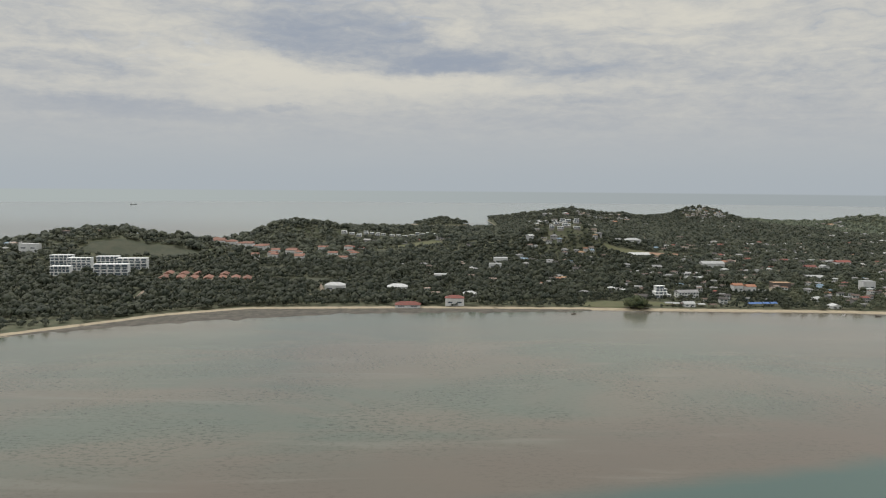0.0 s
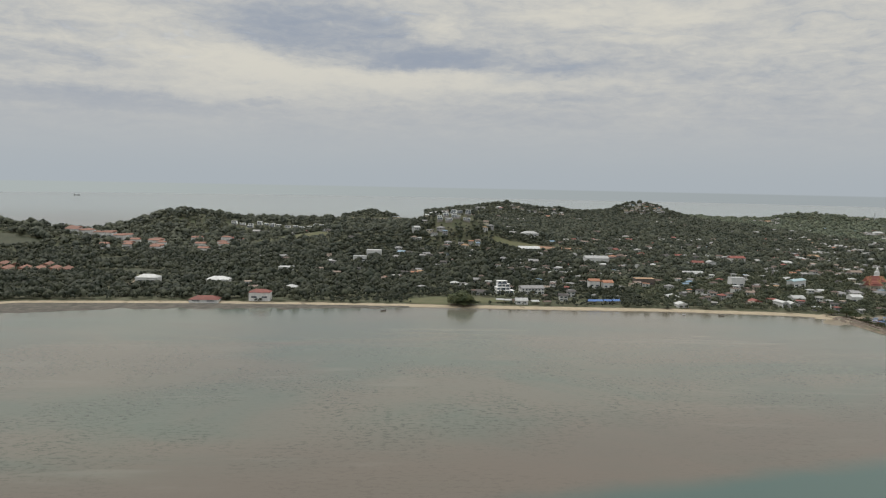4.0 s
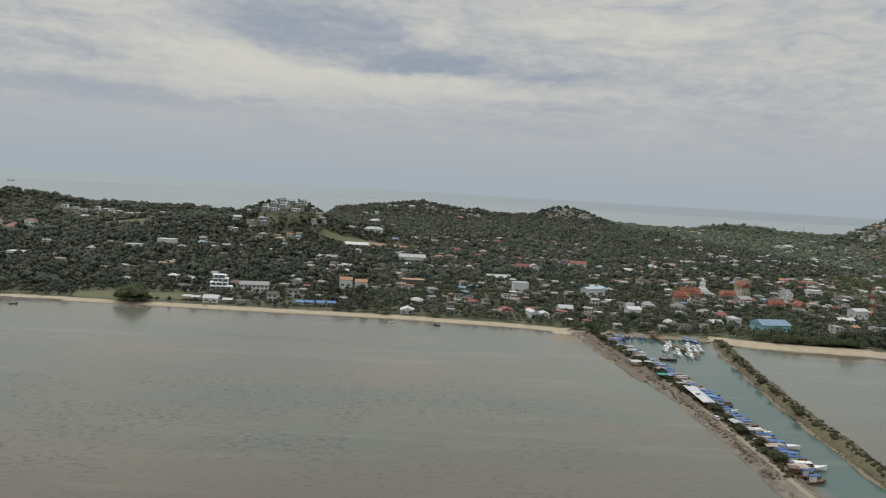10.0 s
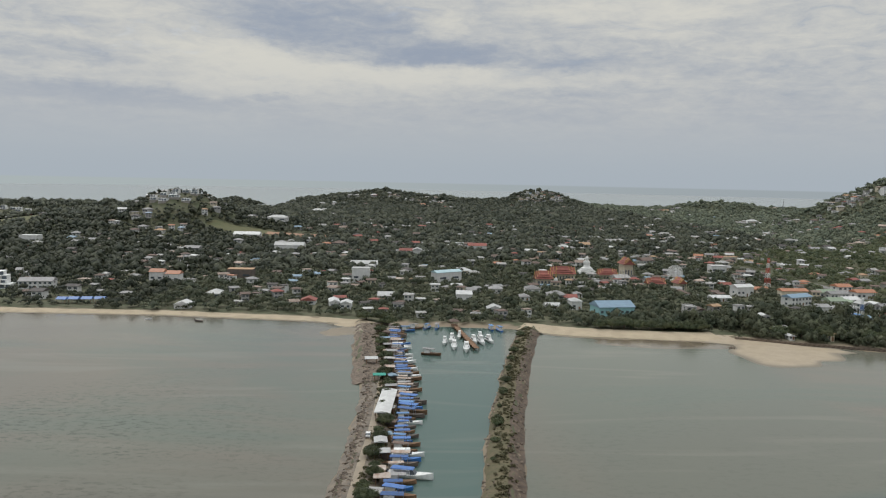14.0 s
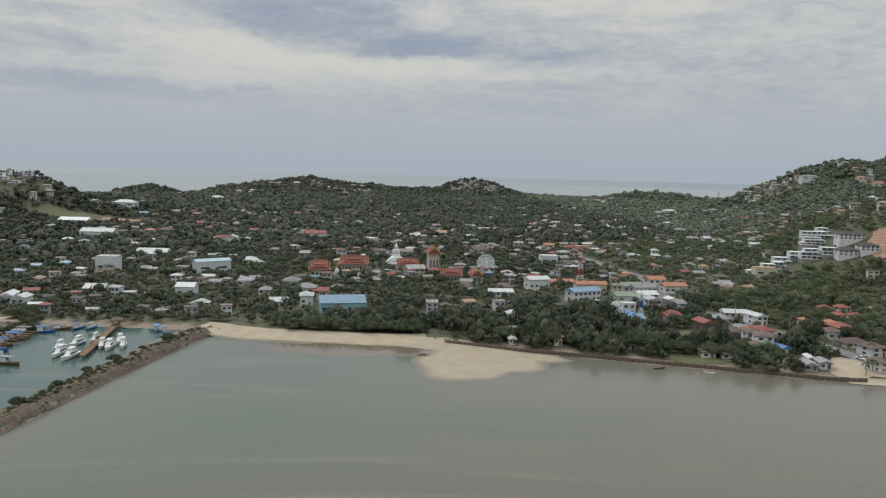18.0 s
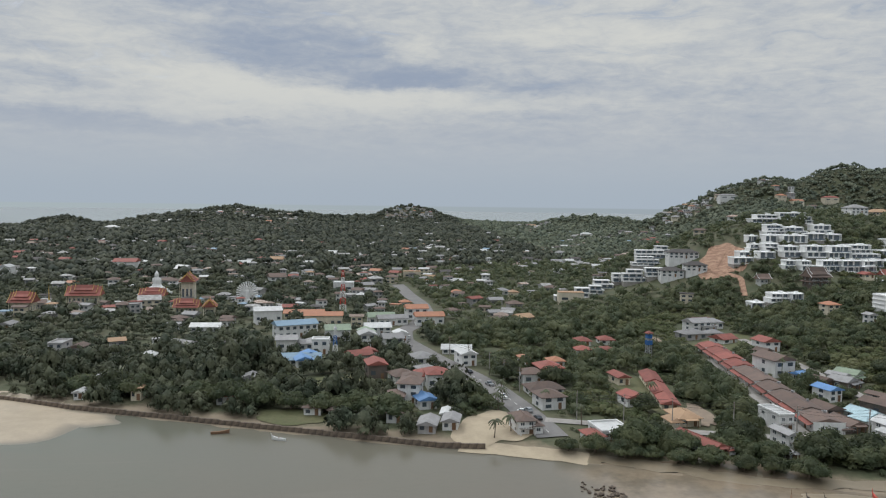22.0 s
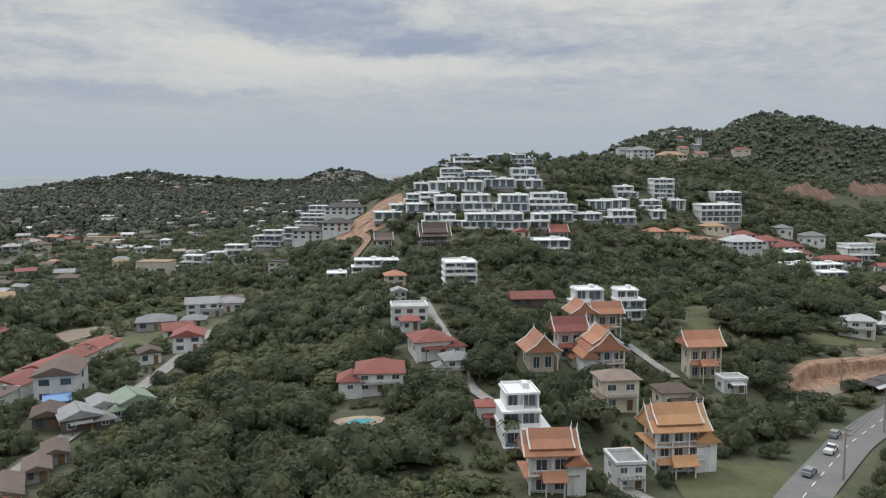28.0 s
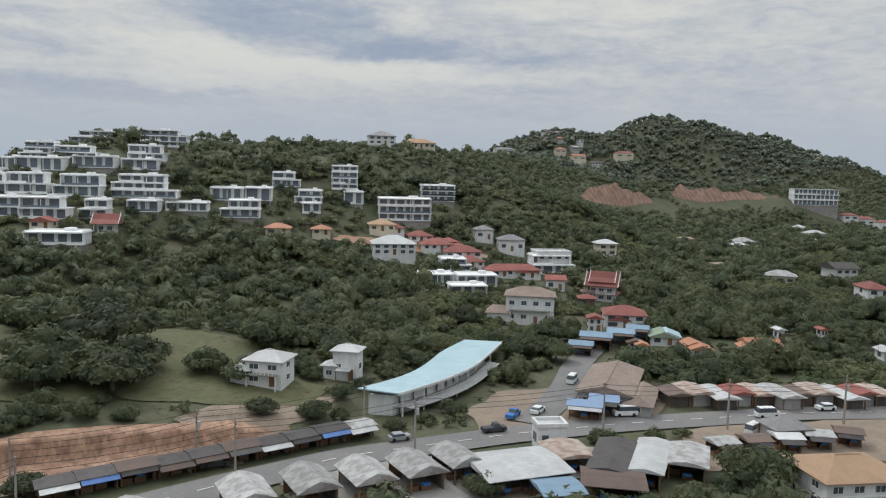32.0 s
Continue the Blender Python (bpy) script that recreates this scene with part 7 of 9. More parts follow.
def lattice_tower(x, y, tall, base, mats, label, tank=False):
    ob = thing("water_tower" if tank else "mast", x, y, height(x, y), 12, label, "tower")
    take(x, y, base + 1)
    n = max(3, int(tall / 3.2))
    top = base * (0.8 if tank else 0.28)
    for k in range(n):
        z0, z1 = tall * k / n, tall * (k + 1) / n
        r0, r1 = base + (top - base) * k / n, base + (top - base) * (k + 1) / n
        m = mats[k % len(mats)]
        f = Form()
        for i in range(4):
            a, b = radians(45 + 90 * i), radians(135 + 90 * i)
            p0, p1 = (r0 * math.cos(a), r0 * math.sin(a), z0), (r1 * math.cos(a), r1 * math.sin(a), z1)
            q0, q1 = (r0 * math.cos(b), r0 * math.sin(b), z0), (r1 * math.cos(b), r1 * math.sin(b), z1)
            f.tube(p0, p1, 0.14, sides=4).tube(p0, q1, 0.07, sides=4).tube(q0, p1, 0.07, sides=4).tube(p1, q1, 0.08, sides=4)
        part("lattice_section", f, m, ob)
    if tank:
        part("tank", Form().box(-top, -top, tall * 0.55, top, top, tall * 0.72).box(-top * 0.9, -top * 0.9, tall * 0.80, top * 0.9, top * 0.9, tall * 0.95), blue_paint, ob)
        part("roof", Form().hip(top * 2, top * 2, tall + 0.05, 0.9, 0.3), red_roof, ob)
    else:
        part("antenna", Form().tube((0, 0, tall), (0, 0, tall + 2.5), 0.06), steel, ob)
        part("dish_panel", Form().box(-0.5, -0.5, tall * 0.9, 0.5, 0.5, tall * 0.96), white_paint, ob)
    return ob


lattice_tower(735, 780, 22, 2.3, (white_paint, red_paint), "tall red and white lattice radio mast")
lattice_tower(739, 668, 11, 1.3, (white_paint, blue_paint), "small blue and white steel tower among shops")
lattice_tower(858.5, 655.5, 10.0, 1.3, (steel,), "steel water tower with blue tanks and a red roof", True)
lattice_tower(1350, 2050, 24, 2.0, (steel,), "far grey radio mast on the skyline")


def curved_market():
    """The long building beside the road under an S-shaped light blue roof that narrows to a tip."""
    x0, y0, level = 1117.0, 672.0, 0.9
    front = [(1110.5, 656.3), (1117.0, 662.2), (1122.5, 669.5), (1126.2, 676.8), (1129.3, 684.8), (1133.6, 694.4)]
    rear = [(1103.8, 658.2), (1109.6, 662.6), (1114.0, 669.0), (1117.0, 677.0), (1119.8, 686.0), (1125.6, 694.6)]
    ob = thing("market_building", x0, y0, level, 0, "white two-storey market building with an S-shaped light blue roof", "building")

    def ease(line):
        pts = []
        for a, b in zip(line, line[1:]):
            pts += [(a[0] + (b[0] - a[0]) * i / 5 - x0, a[1] + (b[1] - a[1]) * i / 5 - y0) for i in range(5)]
        pts.append((line[-1][0] - x0, line[-1][1] - y0))
        for _ in range(8):
            pts = [pts[0]] + [((a[0] + 2 * b[0] + c[0]) / 4, (a[1] + 2 * b[1] + c[1]) / 4) for a, b, c in zip(pts, pts[1:], pts[2:])] + [pts[-1]]
        return pts
    pairs = list(zip(ease(rear), ease(front)))
    last = len(pairs) - 1

    def across(i, f):
        (ax, ay), (bx, by) = pairs[i]
        return ax + (bx - ax) * f, ay + (by - ay) * f

    def strip(lo, hi, z0, z1, lift=None, drop=0.0, ends=(0, 0)):
        rings = []
        for i in range(ends[0], last + 1 - ends[1]):
            up = lift(i / last) if lift else 0.0
            (ax, ay), (bx, by) = across(i, lo), across(i, hi)
            rings.append([(ax, ay, z0 + up + drop), (bx, by, z0 + up), (bx, by, z1 + up), (ax, ay, z1 + up + drop)])
        return Form().loft(rings)

    def swoop(t):
        return 0.35 * math.sin(t * 5.0 + 0.3) + 0.9 * t ** 3
    part("wall", strip(0.10, 0.68, -1.0, 4.0, None, 0, (1, 2)), white_wall, ob)
    part("clerestory", strip(0.12, 0.74, 4.004, 4.5, swoop, 0, (1, 3)), villa_glass, ob, "glazed band below the roof")
    part("roof", strip(0.0, 1.0, 4.55, 4.75, swoop, 0.35), sky_roof, ob, "S-shaped light blue sheet roof")
    part("eave_band", strip(1.001, 1.025, 4.35, 4.79, swoop), white_paint, ob, "white eaves band")
    part("gallery_floor", strip(0.684, 0.97, 2.1, 2.3, None, 0, (1, 3)), white_wall, ob)
    part("railing", strip(0.95, 0.965, 3.0, 3.1, None, 0, (1, 3)), timber, ob)
    part("awning", strip(0.975, 1.16, 1.9, 2.0, None, 0.3, (1, 3)), pale_roof, ob, "pale sloping awning")
    for i in range(1, last - 2):
        (ax, ay), (bx, by) = pairs[i]
        turn = math.degrees(math.atan2(by - ay, bx - ax)) + 90
        if i % 3 == 1:
            part("column", shared(("gallery_column",), lambda: Form().box(-0.14, -0.14, -1.0, 0.14, 0.14, 4.3), white_wall), white_wall, ob, at=(*across(i, 0.93), 0))
            take(*(v + o for v, o in zip(across(i, 0.5), (x0, y0))), 5.0)
        if i % 2 == 0:
            for z in (0.3, 2.5):
                window_on(ob, *across(i, 0.69), z, 1.0, 1.3, turn, False)


curved_market()
for x, y, w, d in ((1080.6, 614.6, 4.8, 7.0), (1091.8, 621.6, 5.0, 7.0), (1099.0, 624.8, 5.0, 7.0), (1105.8, 627.2, 5.0, 7.0), (1112.3, 629.6, 5.0, 7.0), (1118.0, 632.4, 4.6, 6.6)):
    shed(x, y, 24, w, d, 2.6, "g", weathered_roof, "market shed under a weathered white gabled roof", "market shed", "market sheds by the road", rise=1.15)
shed(1125.5, 629.6, 16, 11.5, 9.5, 2.7, "g", pale_roof, "wide market hall under a low white sheet roof", "market shed", "market sheds by the road", rise=0.5)
shed(1133.8, 635.2, 10, 5.5, 6.5, 2.5, "g", rust_roof, "market shed with a rusty patched roof", "market shed", "market sheds by the road", rise=0.5)
shed(1139.6, 632.6, -24, 5.0, 12.5, 2.6, "g", dark_roof, "market shed with a dark stained roof", "market shed", "market sheds by the road", rise=0.5)
shed(1144.8, 632.4, -26, 4.2, 13.0, 2.6, "g", pale_roof, "narrow market shed with a long white roof", "market shed", "market sheds by the road", rise=0.45)
shed(1150.2, 632.6, -24, 5.0, 8.5, 2.6, "g", weathered_roof, "market shed with a grey sheet roof", "market shed", "market sheds by the road", rise=0.5)
shed(1137.2, 624.8, -14, 7.5, 6.0, 2.5, "g", brown_roof, "low shed with a brown stained roof", "market shed", "market sheds by the road", rise=0.45)
shed(1129.6, 622.6, 8, 5.0, 5.0, 2.4, "g", steel_blue_roof, "small shed with a grey-blue roof", "market shed", "market sheds by the road", rise=0.4)
house(1132.9, 642.8, 4, 4.4, 3.4, 3.7, 1, "f", pale_roof, white_wall, 1, "kiosk", " beside the market")
house(1150.5, 669.5, -24, 9.0, 20, 4.4, 1, "g", tan_brown_roof, grey_wall, 2, "hall", " beside the junction", "", 1.3)
for x, y, w, d, z in ((1142.2, 656.8, 5.5, 3.6, 2.6), (1146.1, 659.2, 4.5, 4, 2.8), (1158.8, 709.3, 7, 6, 3.0), (1165.8, 712.5, 6, 6, 3.0), (1171.2, 716.3, 5, 5, 3.0), (1153.5, 702.9, 5, 5, 2.8)):
    shed(x, y, -18, w, d, z, "g", faded_tarp if y < 690 else steel_blue_roof, "stall covered with blue sheeting", "stall", "blue covered stalls", rise=0.6)
house(1167.4, 623.5, 4, 11.5, 9, 5.8, 2, "h", tan_roof, white_wall, 2, "pavilion", " and eaves", "", 1.8)
for k in range(11):                              # the low row of shops along the far side of the highway
    shed(1161 + 3.9 * k, 665.4 + 0.9 * math.sin(k * 2.1), 3 + 4 * math.sin(k * 1.7), 4.2, 5.5 + 1.5 * (k % 3), 2.2 + 0.25 * (k % 2), "g", (brown_roof, weathered_roof, rust_roof, red_roof, pale_roof, rust_roof)[(k * 5) % 6],
         "small open shop under a low sheet roof", "shop", "row of shops along the highway", rise=0.5, wall=grey_wall if k % 2 else dark_wall)
for k in range(5):
    shed(1158 + 5.6 * k, 655.6 - 16.5 + 1.1 * k, 14 - 9 * k, 3.6, 3.2, 2.3, "g", (weathered_roof, brown_roof, pale_roof)[k % 3], "small stall in the dusty yard", "stall", "stalls along the road", rise=0.4)
shed(1170.7, 644.8, 6, 6.0, 5.0, 2.8, "h", grey_roof, "grey hipped kiosk roof in the parking yard", "kiosk", rise=1.4, wall=grey_wall)
STALL_ROOFS = (dark_roof, dark_roof, brown_roof, dark_roof, dark_roof, brown_roof, dark_roof, dark_roof, dark_roof, weathered_roof)
for k in range(10):
    f = (k + 0.5) / 10
    x, y = 1066 + 40 * f, 625.6 + 23.6 * f
    shed(x, y, 31, 4.5, 3.2, 2.0 + 0.12 * (k % 3), "g", STALL_ROOFS[k], "roadside stall under a low sheet roof", "stall", "stalls along the road", rise=0.35)
for k, (x, y) in enumerate(((211, 680), (217, 678), (223, 677), (230, 676), (238, 674), (247, 672))):
    shed(x, y, 9 * (k % 3) - 6, 5.5, 4.5, 2.5, "g", (pale_roof, pale_roof, brown_roof, dark_roof, pale_roof, brown_roof)[k], "low beach bar roof on posts above the sand", "shelter", "beach bars before the hotel", rise=0.9)
for k, x in enumerate((284, 290, 297, 304)):
    shed(x, 678 + 0.9 * k, 5 * k - 8, 5.2, 4.5, 2.6, "g", blue_tarp, "beach shelter under bright blue sheeting", "shelter", "blue beach shelters", rise=1.2)


# ---- the harbour ----
def hull_rings(length, beam, depth, sheer, flare=0.75, n=9):
    """Cross-sections of a boat from stern to bow, along +x."""
    rings = []
    for i in range(n):
        t = i / (n - 1)
        b = beam / 2 * (0.82 + 0.5 * t - 1.30 * t ** 3.2) if t > 0 else beam / 2 * 0.8
        b = max(b, 0.04)
        x, top = -length / 2 + length * t, depth + sheer * max(0, t - 0.3) ** 2 * 2
        keel = -0.35 * depth * (1 - t ** 4)
        rings.append([(x, -b * 0.35 * flare, keel), (x, b * 0.35 * flare, keel), (x, b * flare, depth * 0.25), (x, b, top), (x, -b, top), (x, -b * flare, depth * 0.25)])
    return rings


def boat(kind, x, y, turn, length, hull, roof, label, group):
    ob = thing(kind, x, y, 0.12, turn, label, "boat", group)
    beam = length * (0.27 if kind != "longtail_boat" else 0.14)
    depth = 0.085 * length if kind != "longtail_boat" else 0.55
    part("hull", Form().loft(hull_rings(length, beam, depth, depth * 0.8)), hull, ob)
    part("deck", Form().loft([[(-length * 0.46, -beam * 0.36, depth * 0.93), (length * 0.18, -beam * 0.40, depth * 0.93), (length * 0.18, beam * 0.40, depth * 0.93), (-length * 0.46, beam * 0.36, depth * 0.93)],
                              [(-length * 0.46, -beam * 0.36, depth + 0.012), (length * 0.18, -beam * 0.40, depth + 0.012), (length * 0.18, beam * 0.40, depth + 0.012), (-length * 0.46, beam * 0.36, depth + 0.012)]]), timber if hull is not white_paint else white_paint, ob)
    if kind == "fishing_boat":
        part("wheelhouse", Form().box(-length * 0.36, -beam * 0.28, depth, -length * 0.08, beam * 0.28, depth + 1.7), white_paint, ob)
        part("window", Form().box(-length * 0.08, -beam * 0.24, depth + 0.9, -length * 0.075, beam * 0.24, depth + 1.45), window_glass, ob)
        part("awning", Form().box(-length * 0.45, -beam * 0.46, depth + 1.9, length * 0.16, beam * 0.46, depth + 2.0), roof, ob)
        for sx in (-0.43, 0.14):
            for sy in (-1, 1):
                part("awning_post", Form().tube((length * sx, sy * beam * 0.38, depth), (length * sx, sy * beam * 0.38, depth + 1.9), 0.05, sides=4), steel, ob)
        part("mast", Form().tube((length * 0.02, 0, depth), (length * 0.02, 0, depth + 3.6), 0.06, 0.03), timber, ob)
    elif kind == "speedboat":
        part("canopy", Form().loft([[(-length * 0.42, -beam * 0.40, depth + 1.25), (length * 0.08, -beam * 0.34, depth + 1.35), (length * 0.08, beam * 0.34, depth + 1.35), (-length * 0.42, beam * 0.40, depth + 1.25)],
                                    [(-length * 0.40, -beam * 0.36, depth + 1.42), (length * 0.06, -beam * 0.30, depth + 1.5), (length * 0.06, beam * 0.30, depth + 1.5), (-length * 0.40, beam * 0.36, depth + 1.42)]]), roof, ob)
        part("windscreen", Form().loft([[(length * 0.02, -beam * 0.36, depth), (length * 0.14, -beam * 0.30, depth), (length * 0.14, beam * 0.30, depth), (length * 0.02, beam * 0.36, depth)],
                                        [(length * 0.0, -beam * 0.30, depth + 1.2), (length * 0.06, -beam * 0.26, depth + 1.2), (length * 0.06, beam * 0.26, depth + 1.2), (length * 0.0, beam * 0.30, depth + 1.2)]]), window_glass, ob)
        for sy in (-1, 1):
            part("seat_bench", Form().box(-length * 0.40, sy * beam * 0.30 - 0.2, depth, -length * 0.04, sy * beam * 0.30 + 0.2, depth + 0.45), white_paint, ob)
            part("outboard_motor", Form().box(-length * 0.53, sy * beam * 0.14 - 0.18, depth * 0.2, -length * 0.49, sy * beam * 0.14 + 0.18, depth + 0.5), dark_paint, ob)
    elif kind == "yacht":
        part("cabin", Form().loft([[(-length * 0.34, -beam * 0.38, depth), (length * 0.20, -beam * 0.30, depth), (length * 0.20, beam * 0.30, depth), (-length * 0.34, beam * 0.38, depth)],
                                   [(-length * 0.32, -beam * 0.34, depth + 1.3), (length * 0.08, -beam * 0.26, depth + 1.3), (length * 0.08, beam * 0.26, depth + 1.3), (-length * 0.32, beam * 0.34, depth + 1.3)]]), white_paint, ob)
        part("window", Form().box(-length * 0.30, -beam * 0.375, depth + 0.5, length * 0.08, beam * 0.375, depth + 0.95), window_glass, ob)
        part("flybridge", Form().box(-length * 0.28, -beam * 0.30, depth + 2.3, length * 0.02, beam * 0.30, depth + 2.42), white_paint, ob)
        for sx in (-0.26, 0.0):
            part("flybridge_post", Form().box(length * sx - 0.05, -beam * 0.26, depth + 1.3, length * sx + 0.05, beam * 0.26, depth + 2.3), white_paint, ob)
    else:
        part("bow_post", Form().tube((length * 0.47, 0, depth), (length * 0.56, 0, depth + 1.2), 0.1, 0.05), hull, ob)
        part("thwart", Form().box(-0.2, -beam * 0.4, depth * 0.95, 0.2, beam * 0.4, depth + 0.05), timber, ob)
    return ob


def fill_harbour():
    rng = random.Random(8)
    y = 397.0
    k = 0
    while y < 620:
        length = rng.uniform(6.0, 10.5)
        edge = float(np.interp(y, PIER[1], PIER[0])) + 6.2
        if k < 18:
            kind = "speedboat" if k in (3, 8, 12) else "fishing_boat"
        else:
            kind = "fishing_boat" if rng.random() < 0.75 else "speedboat"
        if kind == "speedboat":
            length = rng.uniform(10.5, 13.5) if k in (3, 8, 9) else rng.uniform(8, 10.5)
            boat("speedboat", edge + length / 2 + 0.6, y, rng.uniform(-16, 10), length, white_paint, boat_sheet if k % 3 else white_paint, "white speedboat with a blue canopy moored bow-out", "boats along the harbour arm")
        else:
            boat("fishing_boat", edge + length / 2 + 0.3, y, rng.uniform(-24, 16), length, rng.choice((timber, timber, blue_paint, dark_wall, dark_wall)), rng.choice((blue_roof, boat_sheet, boat_sheet, boat_sheet, grey_roof, rust_roof, brown_roof)),
                 "wooden fishing boat with a sheeted awning moored at the bank", "boats along the harbour arm")
        y += rng.uniform(3.0, 4.6)
        k += 1
    for x, yy, turn, length in ((501, 597, -100, 10), (497.5, 590, -95, 9), (501.5, 581, -92, 11), (506.8, 577, -94, 12), (511.5, 594, -80, 10), (514.8, 592, -82, 11), (518.8, 595, -75, 10), (505, 604, -95, 8), (515, 602, -85, 9)):
        boat("yacht", x, yy, turn, length, white_paint, white_paint, "white motor yacht moored at the jetty", "yachts at the jetty")
    boat("fishing_boat", 491, 567, -20, 9, timber, grey_roof, "small wooden boat lying alone in the channel", "boats along the harbour arm")
    for x, yy, turn in ((484, 624, 20), (490, 626, 60), (495, 627, 80), (522, 625, 100), (526, 622, 110), (480, 618, 10)):
        boat("fishing_boat", x, yy, turn, rng.uniform(6, 8), rng.choice((timber, blue_paint)), rng.choice((blue_roof, grey_roof)), "small fishing boat at the harbour's head", "boats along the harbour arm")
    for x, yy, turn in ((843.5, 521.5, 60), (848, 520.5, 120), (851.5, 519.5, 115), (862, 521.5, 80), (866.5, 521, 75), (871.5, 519, 85), (879, 513, 110), (874.5, 510, 95), (854, 512, 85), (883, 511, 130), (716, 572, 10), (732, 566, 160), (345, 640, 15), (372, 636, 170), (120, 640, 30)):
        boat("longtail_boat", x, yy, turn, rng.uniform(3.4, 4.8), rng.choice((timber, timber, dark_wall, blue_paint, white_paint, red_paint)), timber, "narrow wooden longtail boat lying in the shallows", "longtail boats off the beach")


fill_harbour()


def jetty():
    ob = thing("jetty", 508, 600, 0, 8, "narrow timber jetty running out from the harbour's head", "jetty")
    for k in range(38):
        part("plank_bay", shared(("plank_bay",), lambda: Form().box(-1.3, -0.72, 1.15, 1.3, 0.72, 1.3), timber), timber, ob, at=(0, -23 + k * 1.5, 0))
    for k in range(14):
        for s in (-1, 1):
            part("pile", shared(("pile",), lambda: Form().tube((0, 0, -2.5), (0, 0, 1.7), 0.14), timber), timber, ob, at=(s * 1.2, -23 + k * 4.2, 0))
    part("roof", Form().hip(4.0, 5.0, 3.4, 1.1, 0.3).shift(0, 31, 0), brown_roof, ob)
    for sx in (-1, 1):
        for sy in (29.2, 32.8):
            part("roof_post", shared(("jetty_roof_post",), lambda: Form().box(-0.08, -0.08, 1.3, 0.08, 0.08, 3.3), timber), timber, ob, at=(sx * 1.3, sy, 0))


jetty()
shed(475.0, 484, -3, 4.4, 26, 2.8, "g", pale_roof, "long pale roof over the boat landing", "shed", "sheds on the harbour arm", rise=0.5)
for x, y, w, d, roof in ((466.5, 545, 4.5, 4, pale_roof), (471, 519, 4, 3, net_green), (475, 448, 3, 4, pale_roof), (475.5, 440, 4, 3, pale_roof), (476.5, 424, 3.5, 3, rust_roof), (476, 404, 5, 3.5, rust_roof), (474.5, 532, 3, 3, rust_roof), (474, 560, 4, 3, grey_roof), (475, 585, 4, 4, rust_roof)):
    shed(x, y, 5, w, d, 2.3, "g", roof, "small makeshift shed on the harbour arm", "shed", "sheds on the harbour arm", rise=0.4)


for k in range(16):                              # makeshift huts between the track and the boats
    y = 402 + 13.2 * k
    shed(float(np.interp(y, PIER[1], PIER[0])) + 4.6 + 0.8 * (k % 2), y, 9 * (k % 5) - 18, 2.6 + 0.5 * (k % 3), 2.4 + 0.4 * (k % 2), 1.9, "g", (brown_roof, weathered_roof, rust_roof, grey_roof, steel_blue_roof)[k % 5],
         "small makeshift shed on the harbour arm", "shed", "sheds on the harbour arm", rise=0.35, wall=dark_wall if k % 2 else timber)


def landing_stages():
    for k, y in enumerate(np.arange(400, 612, 9.5)):
        x = float(np.interp(y, PIER[1], PIER[0])) + 3.8
        ob = thing("landing_stage", x, y, 0, -2, "rickety timber landing stage for boats", "landing stage", "landing stages")
        part("platform", Form().box(0, -0.6, 0.95, 5.2, 0.6, 1.07), timber, ob)
        for px in (1.2, 3.0, 5.0):
            for s in (-1, 1):
                part("pile", shared(("stage_pile",), lambda: Form().tube((0, 0, -2.0), (0, 0, 1.4), 0.09, sides=5), timber), timber, ob, at=(px, s * 0.5, 0))


landing_stages()


def cargo_ship(x, y, length):
    ob = thing("cargo_ship", x, y, 0.0, 8, "small dark cargo ship far out on the sea", "ship")
    part("hull", Form().loft(hull_rings(length, length * 0.16, length * 0.07, length * 0.03)), dark_paint, ob)
    part("bridge", Form().box(-length * 0.42, -length * 0.06, length * 0.07, -length * 0.28, length * 0.06, length * 0.17), grey_wall, ob)
    part("mast", Form().tube((length * 0.2, 0, length * 0.07), (length * 0.2, 0, length * 0.16), length * 0.008), dark_paint, ob)


cargo_ship(-1502, 3939, 31)


# ---- vehicles and poles ----
def car(x, y, turn, paint, kind="car"):
    word = {"car": "saloon car", "pickup": "pickup truck", "van": "minibus"}[kind]
    look_word = {"white_paint": "white", "dark_paint": "dark", "steel": "silver", "red_paint": "red", "blue_paint": "blue"}[paint.name]
    ob = thing(kind if kind != "car" else "car", x, y, height(x, y) + 0.34, turn, f"{look_word} {word} on the road", "vehicle", "traffic on the roads")
    l, h = {"car": (3.5, 1.15), "pickup": (4.0, 1.3), "van": (4.2, 1.75)}[kind]
    def side(z0, z1, a, b, c, d, w):
        return Form().loft([[(a, -w, z0), (b, -w, z0), (b, w, z0), (a, w, z0)], [(c, -w * 0.92, z1), (d, -w * 0.92, z1), (d, w * 0.92, z1), (c, w * 0.92, z1)]])
    part("body", side(0.2, 0.75 if kind != "van" else 0.95, -l / 2, l / 2, -l / 2 + 0.05, l / 2 - 0.08, 0.72), paint, ob)
    lo = 0.754 if kind != "van" else 0.954
    a, b = {"car": (-l * 0.38, l * 0.26), "pickup": (-l * 0.08, l * 0.28), "van": (-l * 0.47, l * 0.36)}[kind]
    part("window", side(lo, h - 0.06, a, b, a + 0.25, b - 0.4, 0.68), window_glass, ob)
    part("roof", side(h - 0.056, h + 0.02, a + 0.25, b - 0.4, a + 0.3, b - 0.45, 0.64), paint, ob)
    for sx in (-0.31, 0.31):
        for s in (-1, 1):
            part("wheel", shared(("wheel",), lambda: Form().tube((0, -0.1, 0), (0, 0.1, 0), 0.28, sides=12), rubber), rubber, ob, at=(sx * l, s * 0.66, 0.28))


